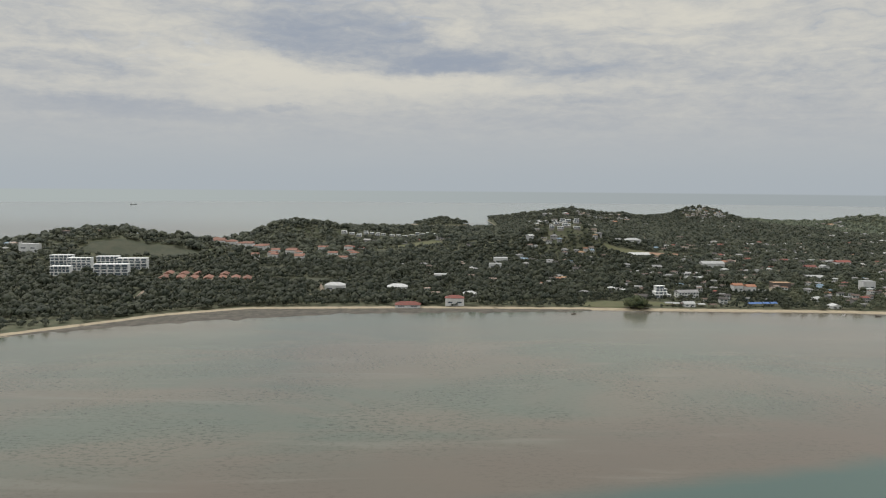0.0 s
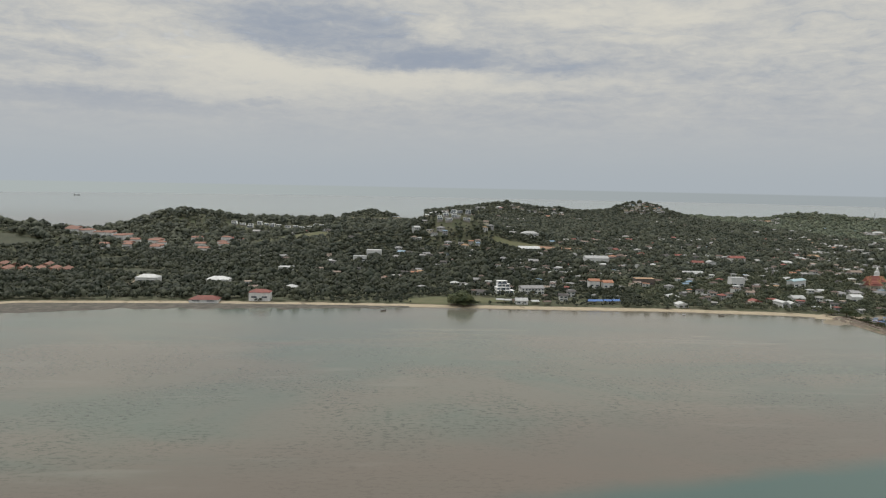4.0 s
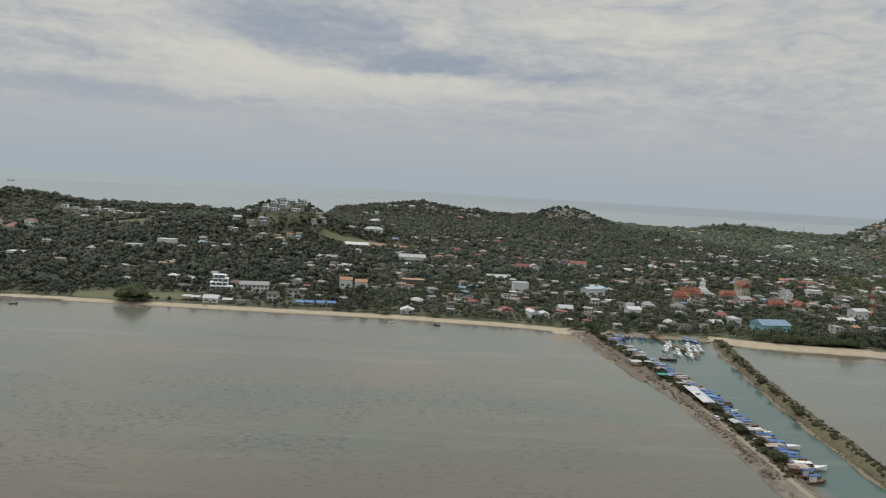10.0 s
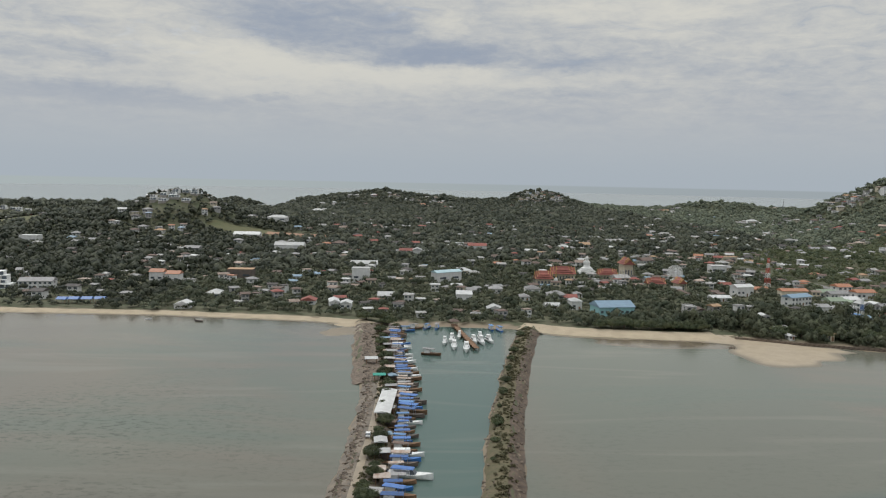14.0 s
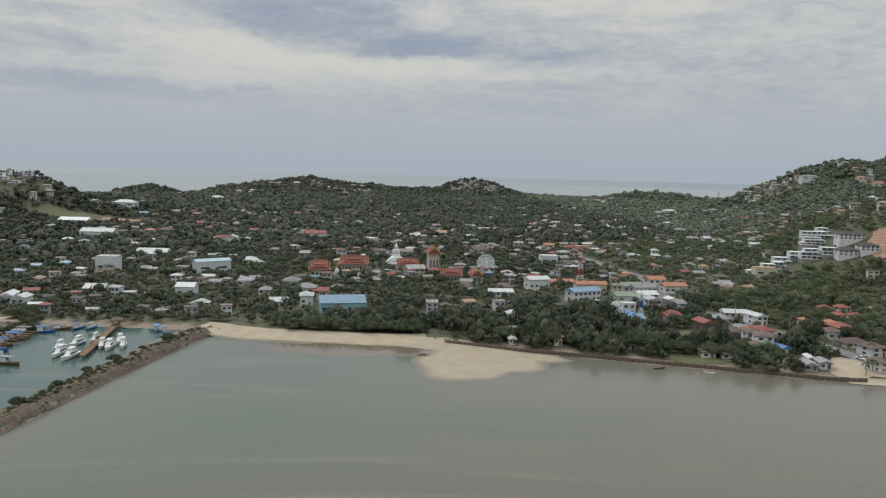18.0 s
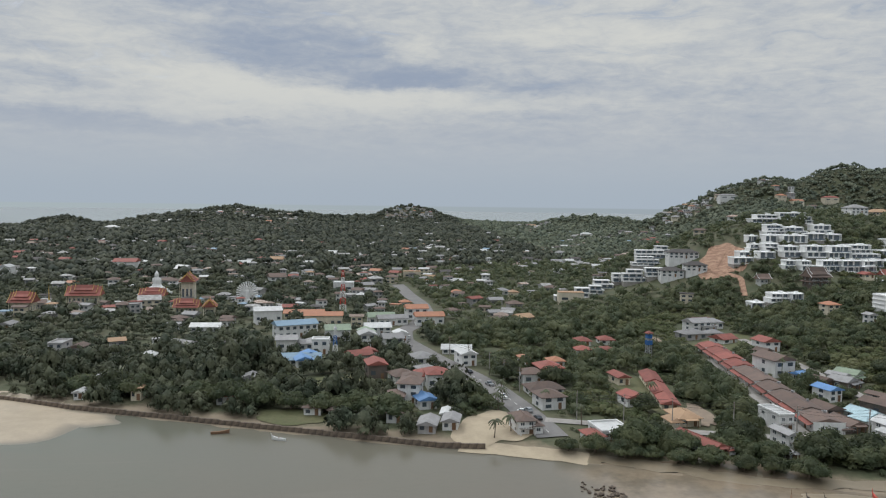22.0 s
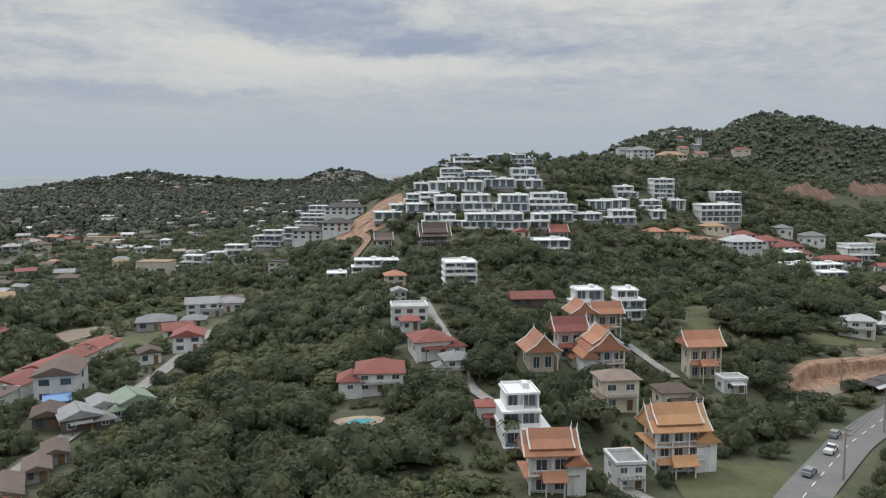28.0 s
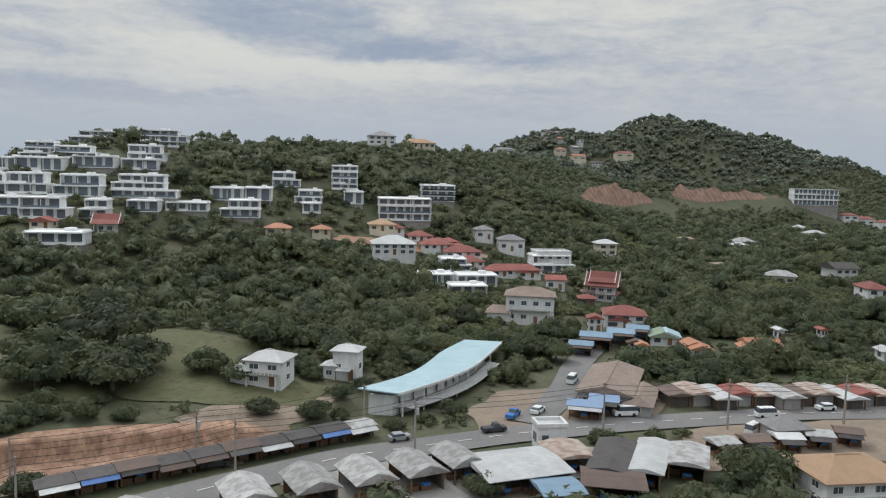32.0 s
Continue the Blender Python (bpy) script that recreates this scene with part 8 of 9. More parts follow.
for x, y, turn, paint, kind in ((799.8, 585, 105, steel, "car"), (797.6, 583, 104, white_paint, "pickup"), (794.6, 600, 108, white_paint, "pickup"), (792.6, 616, 112, steel, "pickup"), (787.6, 634, 115, dark_paint, "car"), (768, 700, 95, white_paint, "car"), (775, 745, 100, red_paint, "car"), (801, 577, 100, dark_paint, "car"),
                                 (1085.2, 635.3, 22, dark_paint, "pickup"), (1089.0, 640.1, 200, dark_paint, "car"), (1125.5, 649.3, 15, dark_paint, "pickup"), (1149.2, 657.1, 186, white_paint, "van"), (1173.9, 656.2, 4, white_paint, "van"), (1167.4, 648.0, 40, white_paint, "van"), (1186.8, 660.3, 184, white_paint, "car"),
                                 (1193.2, 643.7, 70, white_paint, "car"), (1198.6, 649.1, 10, steel, "car"), (1129.8, 656.6, 60, blue_paint, "pickup"), (1134.5, 658.8, 55, white_paint, "car"), (1145.3, 678.1, 62, white_paint, "van"), (1039.5, 591.7, 45, white_paint, "pickup"), (1044.4, 599.2, 48, steel, "car"), (1030.9, 582.5, 46, steel, "car"), (471, 456, 90, white_paint, "car"),
                                 (875, 590, 95, white_paint, "car"), (872.6, 574, 95, steel, "car"), (916, 545, 168, dark_paint, "car"), (1110.5, 645.4, 20, steel, "car"), (1209.3, 658.8, 182, steel, "car")):
    car(x, y, turn, paint, kind)


def pole_row(line, gap, tall, label):
    """Concrete poles with crossarms, and the cables that hang between them."""
    tops = []
    for a, b in zip(line, line[1:]):
        n = max(1, round(math.dist(a, b) / gap))
        for i in range(n):
            x, y = a[0] + (b[0] - a[0]) * i / n, a[1] + (b[1] - a[1]) * i / n
            turn = math.degrees(math.atan2(b[1] - a[1], b[0] - a[0]))
            ob = thing("utility_pole", x, y, height(x, y), turn, "grey concrete utility pole with crossarms", "utility pole", "poles along the roads")
            part("post", shared(("pole", tall), lambda: Form().loft([[(s * c, s * d, z) for c, d in ((-1, -1), (1, -1), (1, 1), (-1, 1))] for z, s in ((-0.6, 0.15), (tall, 0.09))]), concrete), concrete, ob)
            for z in (tall - 0.3, tall - 1.1):
                part("crossarm", shared(("crossarm",), lambda: Form().box(-0.06, -0.8, -0.05, 0.06, 0.8, 0.05), timber), timber, ob, at=(0, 0, z))
            if len(tops) % 3 == 1:
                part("transformer", shared(("transformer",), lambda: Form().tube((0.3, 0, 0), (0.3, 0, 0.9), 0.26, sides=10), grey_wall), grey_wall, ob, at=(0, 0, tall - 2.6))
            tops.append(Vector((x, y, height(x, y) + tall)))
    for k, dz in enumerate((-0.25, -1.05, -1.8)):
        f = Form()
        for p, q in zip(tops, tops[1:]):
            prev = p + Vector((0, 0, dz))
            for i in range(1, 7):
                t = i / 6
                at = p.lerp(q, t) + Vector((0, 0, dz - 2.4 * t * (1 - t)))
                f.tube(prev, at, 0.035, sides=3)
                prev = at
        cable = new("cable", f.mesh("cable", dark_paint))
        tagged(cable, "sagging dark cable strung between roadside poles", "cable", "cables along the roads")


pole_row([(1035.2, 580.3), (1054.5, 600.7), (1067.5, 617.4), (1089.0, 629.8), (1112.6, 640.1), (1142.7, 648.0), (1185.7, 653.0), (1223.3, 654.5)], 21, 8.5, "")
pole_row([(1062, 628), (1082, 639), (1105, 652), (1122, 662)], 20, 7.0, "")
pole_row([(812, 578), (836, 569.6), (866, 561), (900, 553), (930, 545)], 15, 8.0, "")
pole_row([(783, 662), (794.5, 632), (801, 608), (805, 588)], 16, 8.0, "")

# ---- sea wall ----
def sea_wall():
    ob = thing("sea_wall", 0, 0, 0, 0, "dark weathered stone sea wall along the shore gardens", "sea wall", kind="structure")
    line = [(641, 609), (668, 597), (690, 589.5), (720, 578.5), (745, 569.5), (772, 559.5), (784, 557.5)]
    for a, b in zip(line, line[1:]):
        n = max(1, int(math.dist(a, b) / 2.0))
        turn = math.degrees(math.atan2(b[1] - a[1], b[0] - a[0]))
        for i in range(n):
            t = (i + 0.5) / n
            part("block", shared(("wall_block", i % 3), lambda: Form().box(-1.02, -0.35, -0.8, 1.02, 0.35, 1.15 + 0.07 * (i % 3)), rock), rock, ob, at=(a[0] + (b[0] - a[0]) * t, a[1] + (b[1] - a[1]) * t - 0.4, 0.2), turn=turn)


sea_wall()


def pool():
    x, y = 959.0, 603.0
    ob = thing("swimming_pool", x, y, height(x, y) + 0.1, 8, "small garden pool with a pale stone terrace", "swimming pool")
    part("terrace", Form().prism([(4.6 * math.cos(a) * (1 + 0.15 * math.sin(3 * a)), 3.2 * math.sin(a)) for a in (2 * math.pi * i / 20 for i in range(20))], -0.6, 0.25), sand, ob)
    part("water", Form().prism([(2.4 * math.cos(a) * (1 + 0.2 * math.sin(2 * a)), 1.4 * math.sin(a)) for a in (2 * math.pi * i / 16 for i in range(16))], 0.2, 0.27), pool_water, ob)
    take(x, y, 4)


pool()

# ---- the scattered houses of the town and the hills ----
def town():
    """Small houses half hidden by trees, too many to count: one joined mesh."""
    rng = random.Random(21)
    roofs = [pale_roof] * 3 + [grey_roof] * 8 + [dark_roof] * 4 + [weathered_roof] * 5 + [brown_roof] * 7 + [red_roof] * 2 + [tan_brown_roof] * 3 + [orange_roof, tan_roof, steel_blue_roof, rust_roof]
    walls = [white_wall] * 4 + [cream_wall, grey_wall, grey_wall]
    last = None
    forms = {}
    for x0, x1, y0, y1, count, low, high in ((-60, 300, 720, 1050, 60, 4, 8), (250, 560, 690, 1000, 140, 3.5, 7.0), (380, 560, 645, 780, 22, 3.5, 5.5), (560, 830, 720, 1000, 165, 3.5, 7.5), (760, 1000, 760, 1000, 34, 4, 7.5),
                                             (400, 1150, 1000, 1400, 400, 4.5, 9), (100, 420, 1000, 1300, 90, 5, 9), (250, 700, 1400, 2150, 80, 6, 12), (700, 1400, 1400, 2200, 190, 6, 12), (750, 860, 2235, 2315, 40, 5, 9), (1170, 1260, 1490, 1540, 24, 5, 9),
                                             (300, 560, 2120, 2180, 20, 8, 14), (-560, -350, 960, 1040, 10, 6, 10), (-150, 100, 1050, 1350, 16, 6, 11), (1180, 1500, 800, 950, 16, 6, 10), (650, 790, 610, 690, 6, 4, 6), (1040, 1130, 1500, 1700, 16, 8, 13)):
        for _ in range(count):
            for _try in range(12):
                x, y = rng.uniform(x0, x1), rng.uniform(y0, y1)
                if last and _try < 6 and rng.random() < 0.62:      # houses stand in knots along lanes
                    x, y = last[0] + rng.gauss(0, 16), last[1] + rng.gauss(0, 9)
                    if not (x0 < x < x1 and y0 < y < y1):
                        continue
                w = rng.uniform(low, high) * (1.5 if rng.random() < 0.1 else 1.0)
                if height(x, y) > 1.2 and y - float(np.interp(x, SHORE_X, SHORE_Y)) > 14 and not any(bool(taken(x + a, y + b)) for a in (-w / 2, 0, w / 2) for b in (-w / 2, 0, w / 2)):
                    break
            else:
                continue
            last = (x, y)
            d = w * rng.uniform(0.6, 0.95)
            tall = 2.6 if rng.random() < 0.7 else 4.6
            garden(x, y, w, d, rng, rng.choice((1, 1, 2, 2) if y < 800 else (0, 1, 1)))
            shape = rng.choice("hhggf")
            roof, wall, turn = rng.choice(roofs), rng.choice(walls), rng.uniform(-35, 35)
            level, deep = footing(x, y, turn, w, d)
            take(x, y, w * 0.42, d * 0.42)
            c, s = math.cos(radians(turn)), math.sin(radians(turn))

            def lay(mat, form):
                forms.setdefault(mat, Form()).add([(x + c * a - s * b, y + s * a + c * b, level + z) for a, b, z in form.v], form.f)
            lay(wall, Form().box(-w / 2, -d / 2, -deep, w / 2, d / 2, tall))
            if shape == "f":
                lay(roof, Form().box(-w / 2 - 0.3, -d / 2 - 0.3, tall + 0.004, w / 2 + 0.3, d / 2 + 0.3, tall + 0.3))
            else:
                lay(roof, Form().hip(w, d, tall + 0.15, 0.24 * min(w, d), 0.85, 0.14, 0.9 if shape == "h" else 0.02))
            n = max(2, int(w / 2.8))
            for k in range(n):
                cx = (k + 0.5) / n * w - w / 2
                for z in ((0.7,) if tall < 4 else (0.7, 2.9)):
                    lay(window_glass, Form().box(cx - w / n * 0.28, -d / 2 - 0.06, z, cx + w / n * 0.28, -d / 2 + 0.02, z + 1.05))
    whole, index = Form(), []
    for k, form in enumerate(forms.values()):
        whole.add(form.v, form.f)
        index += [k] * len(form.f)
    me = bpy.data.meshes.new("far_houses")
    me.from_pydata(whole.v, [], whole.f)
    for mat in forms:
        me.materials.append(mat)
    me.polygons.foreach_set("material_index", index)
    tagged(new("far_houses", me), "small pale and red-roofed houses scattered among the trees", "houses", kind="stuff")


def quay_trees():
    """Trees that close the gaps between the first houses behind the quay and the beach."""
    rng = random.Random(31)
    for x0, x1, y0, y1, count, low, high in ((425, 560, 637, 690, 115, 1.6, 3.2), (300, 575, 690, 790, 80, 1.6, 2.8), (572, 650, 624, 655, 70, 2.0, 3.8), (1018, 1048, 655, 692, 70, 1.3, 2.8), (-430, -215, 500, 640, 420, 2.4, 4.2)):
        for _ in range(count):
            x, y = rng.uniform(x0, x1), rng.uniform(y0, y1)
            if not bool(taken(x, y)):
                GARDEN.append((x, y, rng.uniform(low, high)))


town()
quay_trees()

# ---- woods ----
def ball(sub):
    bm = bmesh.new()
    bmesh.ops.create_icosphere(bm, subdivisions=sub, radius=1.0)
    v = np.array([p.co[:] for p in bm.verts])
    f = np.array([[p.index for p in q.verts] for q in bm.faces])
    bm.free()
    return v, f[v[f].mean(1)[:, 2] > -0.55]


BALLS = {1: ball(1), 2: ball(2)}
BALLS[0] = BALLS[1][0], BALLS[1][1][BALLS[1][0][BALLS[1][1]].mean(1)[:, 2] > 0.1]   # the upper half alone


def crown_form(rng, lobes, sub, sprays, spread=0.6, tall=0.72, leaf=0.15, flat=0.82, core=0.86):
    """Places and triangles of one crown about 1 in radius, standing on its foot: a few dark lobes inside, and sprays of leaves over them."""
    vs, fs, n, mids = [], [], 0, []
    for k in range(lobes):
        a = 2 * math.pi * (k + rng.random() * 0.6) / max(1, lobes - 1)
        r = 0 if k == 0 else spread * (0.75 + 0.5 * rng.random())
        mid = np.array([r * math.cos(a), r * math.sin(a), tall * (0.70 if k else 0.95) * (0.75 + 0.5 * rng.random())])
        size = (0.62 if k == 0 else 0.46) * (0.75 + 0.5 * rng.random())
        v, f = BALLS[sub]
        bulge = 1 + 0.22 * wobble(v[:, 0] * 3 + k, v[:, 1] * 3, 1.0, k + 1) + 0.06 * rng.standard_normal(len(v))
        vs.append(v * bulge[:, None] * size * core * (1, 1, flat) + mid)
        fs.append(f + n)
        n += len(v)
        mids.append((mid, size))
    weight = np.array([s * s for _, s in mids])
    pick = rng.choice(len(mids), size=sprays, p=weight / weight.sum())
    way = rng.standard_normal((sprays, 3))
    way[:, 2] = np.abs(way[:, 2]) * 1.1 - 0.35
    way /= np.linalg.norm(way, axis=1)[:, None]
    mid, size = np.array([m for m, _ in mids])[pick], np.array([s for _, s in mids])[pick]
    at = mid + way * (size * (0.86 + 0.28 * rng.random(sprays)))[:, None] * (1, 1, flat)
    lie = way + 0.40 * rng.standard_normal((sprays, 3)) + (0, 0, 0.25)
    lie /= np.linalg.norm(lie, axis=1)[:, None]
    a = np.cross(lie, rng.standard_normal((sprays, 3)))
    a /= np.linalg.norm(a, axis=1)[:, None]
    b = np.cross(lie, a)
    g = leaf * (0.6 + 0.8 * rng.random(sprays))[:, None]
    tri = np.stack([at + a * g, at - a * g * 0.6 + b * g * 0.8, at - a * g * 0.5 - b * g * 0.9], 1)
    v = np.concatenate(vs + [tri.reshape(-1, 3)])
    v[:, 2] = np.maximum(v[:, 2], 0.02)
    return v, np.concatenate(fs + [n + np.arange(3 * sprays).reshape(-1, 3)])


def palm_form(rng):
    """A small coconut palm: a thin stem and a star of drooping fronds."""
    vs, fs = [(-0.03, 0, 0), (0.03, 0, 0), (0.07, 0.03, 1.0), (0.0, 0.06, 1.0), (0.03, 0.03, 1.03)], [(0, 1, 2), (0, 2, 3)]
    for i in range(11):
        a, up = i * 2.4 + rng.random(), rng.uniform(-0.05, 0.22)
        c, s = math.cos(a), math.sin(a)
        n = len(vs)
        vs += [(0.03 + 0.25 * c - 0.07 * s, 0.03 + 0.25 * s + 0.07 * c, 1.03 + up), (0.03 + 0.25 * c + 0.07 * s, 0.03 + 0.25 * s - 0.07 * c, 1.03 + up), (0.03 + 0.55 * c, 0.03 + 0.55 * s, 0.93 + up * 0.6)]
        fs += [(4, n, n + 1), (n, n + 2, n + 1)]
    return np.array(vs), np.array(fs)


def plant(name, places, sizes, heights, forms, mat, label, category, rng, sink=0.0):
    """Many crowns in one sheet of kind stuff."""
    x, y = places
    z = ground(x, y) - sink
    pick = rng.integers(len(forms), size=len(x))
    turn = rng.random(len(x)) * 6.283
    vs, fs, n = [], [], 0
    for k, (v, f) in enumerate(forms):
        m = pick == k
        c, s = np.cos(turn[m])[:, None], np.sin(turn[m])[:, None]
        px = (v[:, 0] * c - v[:, 1] * s) * sizes[m][:, None] + x[m][:, None]
        py = (v[:, 0] * s + v[:, 1] * c) * sizes[m][:, None] + y[m][:, None]
        pz = v[:, 2] * heights[m][:, None] + z[m][:, None]
        vs.append(np.stack([px, py, pz], -1).reshape(-1, 3))
        fs.append((f[None] + (np.arange(m.sum()) * len(v))[:, None, None] + n).reshape(-1, 3))
        n += m.sum() * len(v)
    return tagged(sheet(name, np.concatenate(vs), np.concatenate(fs), mat, True), label, category, kind="stuff")


def seen_area(x, y):
    """The land that the flight looks over."""
    return (x > 2 - (y - 7) * 0.64) & (x < 1110 + (y - 500) * 0.80)


def scatter(rng, x0, x1, y0, y1, step):
    gx, gy = np.meshgrid(np.arange(x0, x1, step), np.arange(y0, y1, step))
    x = gx.ravel() + (rng.random(gx.size) - 0.5) * step * 0.95
    y = gy.ravel() + (rng.random(gx.size) - 0.5) * step * 0.95
    keep = seen_area(x, y)
    return x[keep], y[keep]


def off(x, y):
    """How far a place lies from the flight's line."""
    return y - 0.478 * x - 7


def woods():
    rng = np.random.default_rng(5)
    low_forms = [crown_form(rng, 3, 0, 120, 0.7, 0.55, 0.13) for _ in range(6)]
    fine = [crown_form(rng, 4 + k % 4, 1, 420, 0.55 + 0.12 * (k % 3), 0.72, 0.09, 0.7 + 0.1 * (k % 4), 0.86) for k in range(9)]
    plain = [crown_form(rng, 4, 0, 150, 0.55 + 0.12 * (k % 3), 0.72, 0.115, 0.7 + 0.1 * (k % 4), 0.86) for k in range(9)]
    x, y = scatter(rng, 560, 1420, 480, 960, 4.5)
    d, z = off(x, y), ground(x, y)
    shore = y - np.interp(x, SHORE_X, SHORE_Y)
    ok = (d < 330) & (d > 35) & (shore > np.where(x > 645, 2.5, np.where(x > 545, 15.0, 7.0))) & (z > 0.4) & ~taken(x, y) & (rng.random(len(x)) < 0.92 + 0.3 * wobble(x, y, 26, 4.0))
    x, y, d = x[ok], y[ok], d[ok]
    size = 2.2 + 3.3 * rng.random(len(x)) ** 2.5 + 0.6 * wobble(x, y, 20, 2.0)
    size = size * np.where(x < 780, 1.15, 1.0)
    beside = np.zeros(len(x), bool)                  # trees beside walls and roads stay small
    for a, b in ((1, 0), (-1, 0), (0, 1), (0.6, 0.8), (-0.6, 0.8), (0, -0.6)):
        beside |= taken(x + a * size * 0.9, y + b * size * 0.9)
    size = np.where(beside, np.minimum(size * 0.62, 2.4), size)
    low = (wobble(x, y, 34, 7.0) > 0.30) & (x > 800)
    tall = np.where(low, 1.3 + 0.3 * size, np.where(x < 780, 0.8 + size * 1.15, 0.3 + size * 0.95)) * (0.75 + 0.5 * rng.random(len(x)))
    palm = ~low & (rng.random(len(x)) < 0.012)
    # two leaf tones divided at x 780: haze lightens the eastern colour
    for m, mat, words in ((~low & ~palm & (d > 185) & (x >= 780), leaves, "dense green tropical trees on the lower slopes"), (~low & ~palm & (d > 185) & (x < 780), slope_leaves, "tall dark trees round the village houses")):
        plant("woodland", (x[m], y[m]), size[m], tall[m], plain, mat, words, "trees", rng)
    m = ~low & ~palm & (d <= 185)
    plant("woodland", (x[m], y[m]), size[m], tall[m], fine, leaves, "dense dark green tropical trees between the houses", "trees", rng)
    plant("shrubs", (x[low], y[low]), size[low] * 0.95, tall[low], low_forms, scrub, "low yellow-green scrub and bushes", "shrubs", rng)
    plant("palm_grove", (x[palm], y[palm]), 3.0 + 0 * x[palm], 5.0 + 3 * rng.random(palm.sum()), [palm_form(rng) for _ in range(5)], palm_leaves, "coconut palms scattered through the woodland", "palm trees", rng)
    mid = [crown_form(rng, 2 + k % 2, 0, 46, 0.55, 0.7, 0.15) for k in range(9)]
    x, y = scatter(rng, -420, 1900, 560, 1600, 5.3)
    d, z = off(x, y), ground(x, y)
    shore = y - np.interp(x, SHORE_X, SHORE_Y)
    ok = (d >= 330) & (d < 640) & (shore > 6.5) & (z > 0.6) & ~taken(x, y) & (rng.random(len(x)) < 0.92 + 0.25 * wobble(x, y, 40, 4.0))
    x, y = x[ok], y[ok]
    size = 2.1 + 3.4 * rng.random(len(x)) ** 3.0
    size = np.where(taken(x, y + size * 0.6) | taken(x, y + size + 1.5) | taken(x + size * 0.7, y) | taken(x - size * 0.7, y), size * 0.55, size)
    tall = (0.7 + size * 0.85) * (0.7 + 0.5 * rng.random(len(x)))
    # leaf colour steps lighter eastward, standing in for thicker haze
    for m, mat, words in ((x < 330, low_haze_leaves, "very dark dense trees on the slopes above the bay"), ((x >= 330) & (x < 760), slope_leaves, "dark tropical trees covering the middle slopes"), (x >= 760, leaves, "olive green tropical trees on the hillside")):
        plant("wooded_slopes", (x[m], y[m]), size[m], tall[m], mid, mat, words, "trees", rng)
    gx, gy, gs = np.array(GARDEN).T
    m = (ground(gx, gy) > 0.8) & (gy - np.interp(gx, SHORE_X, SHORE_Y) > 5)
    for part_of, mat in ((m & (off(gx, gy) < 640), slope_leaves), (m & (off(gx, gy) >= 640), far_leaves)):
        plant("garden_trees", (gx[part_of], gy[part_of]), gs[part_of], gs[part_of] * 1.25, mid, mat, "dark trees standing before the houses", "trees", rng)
    ux, uy = scatter(rng, 760, 1145, 500, 730, 2.7)
    ud = off(ux, uy)
    m = (ud > 30) & (ud < 215) & (ground(ux, uy) > 1.3) & ~taken(ux, uy) & (rng.random(len(ux)) < 0.85) & ((ux - 1058) ** 2 + (uy - 672) ** 2 > 27 ** 2)
    ux, uy = ux[m], uy[m]
    us = 0.8 + 0.9 * rng.random(len(ux)) ** 2
    plant("undergrowth", (ux, uy), us, us * (0.6 + 0.6 * rng.random(len(ux))), [crown_form(rng, 2, 0, 34, 0.6, 0.6, 0.2) for _ in range(6)], leaves, "dense low undergrowth between trees and houses", "shrubs", rng)
    small = [crown_form(rng, 1, 0, 14, leaf=0.24, core=1.0) for _ in range(9)]
    # far woods pale from the bay to the mountain: haze in their leaf colour
    for left, right, near, far, step, mat, words in ((-1200, 330, 640, 1100, 6.2, low_haze_leaves, "very dark woods on the hills above the bay"), (330, 930, 640, 1100, 6.2, far_leaves, "dark tropical woods on the far slopes"), (-1200, 930, 1100, 3000, 8.2, far_leaves, "dark tropical woods on the farthest hills"),
                                                     (930, 2600, 640, 1100, 6.0, hazed_hill_leaves, "tropical woods covering the mountain's foot"), (930, 2600, 1100, 3000, 8.0, hazed_hill_leaves, "tropical woods on the mountain's back")):
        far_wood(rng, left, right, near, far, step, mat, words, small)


def far_wood(rng, left, right, near, far, step, mat, words, forms):
    x, y = scatter(rng, left, right, 600, 2600, step)
    d, z = off(x, y), ground(x, y)
    shore = y - np.interp(x, SHORE_X, SHORE_Y)
    ok = (d >= near) & (d < far) & (shore > 9) & (z > 1.2) & ~taken(x, y) & (rng.random(len(x)) < 0.95 + 0.15 * wobble(x, y, 45, 6.0))
    ok &= np.maximum(ground(x - 4.3, y + 9), ground(x + 8, y + 6)) - z > -2.2      # the slopes that fall away inland stay bare
    x, y = x[ok], y[ok]
    size = step * (0.46 + 0.75 * rng.random(len(x)) ** 2.5)
    size = np.where(taken(x, y + size * 0.6) | taken(x, y + size + 1.5) | taken(x + size * 0.7, y) | taken(x - size * 0.7, y), size * 0.5, size)
    plant("far_woods", (x, y), size, (1.6 + 0.62 * size) * (0.7 + 0.6 * rng.random(len(x))), forms, mat, words, "trees", rng)


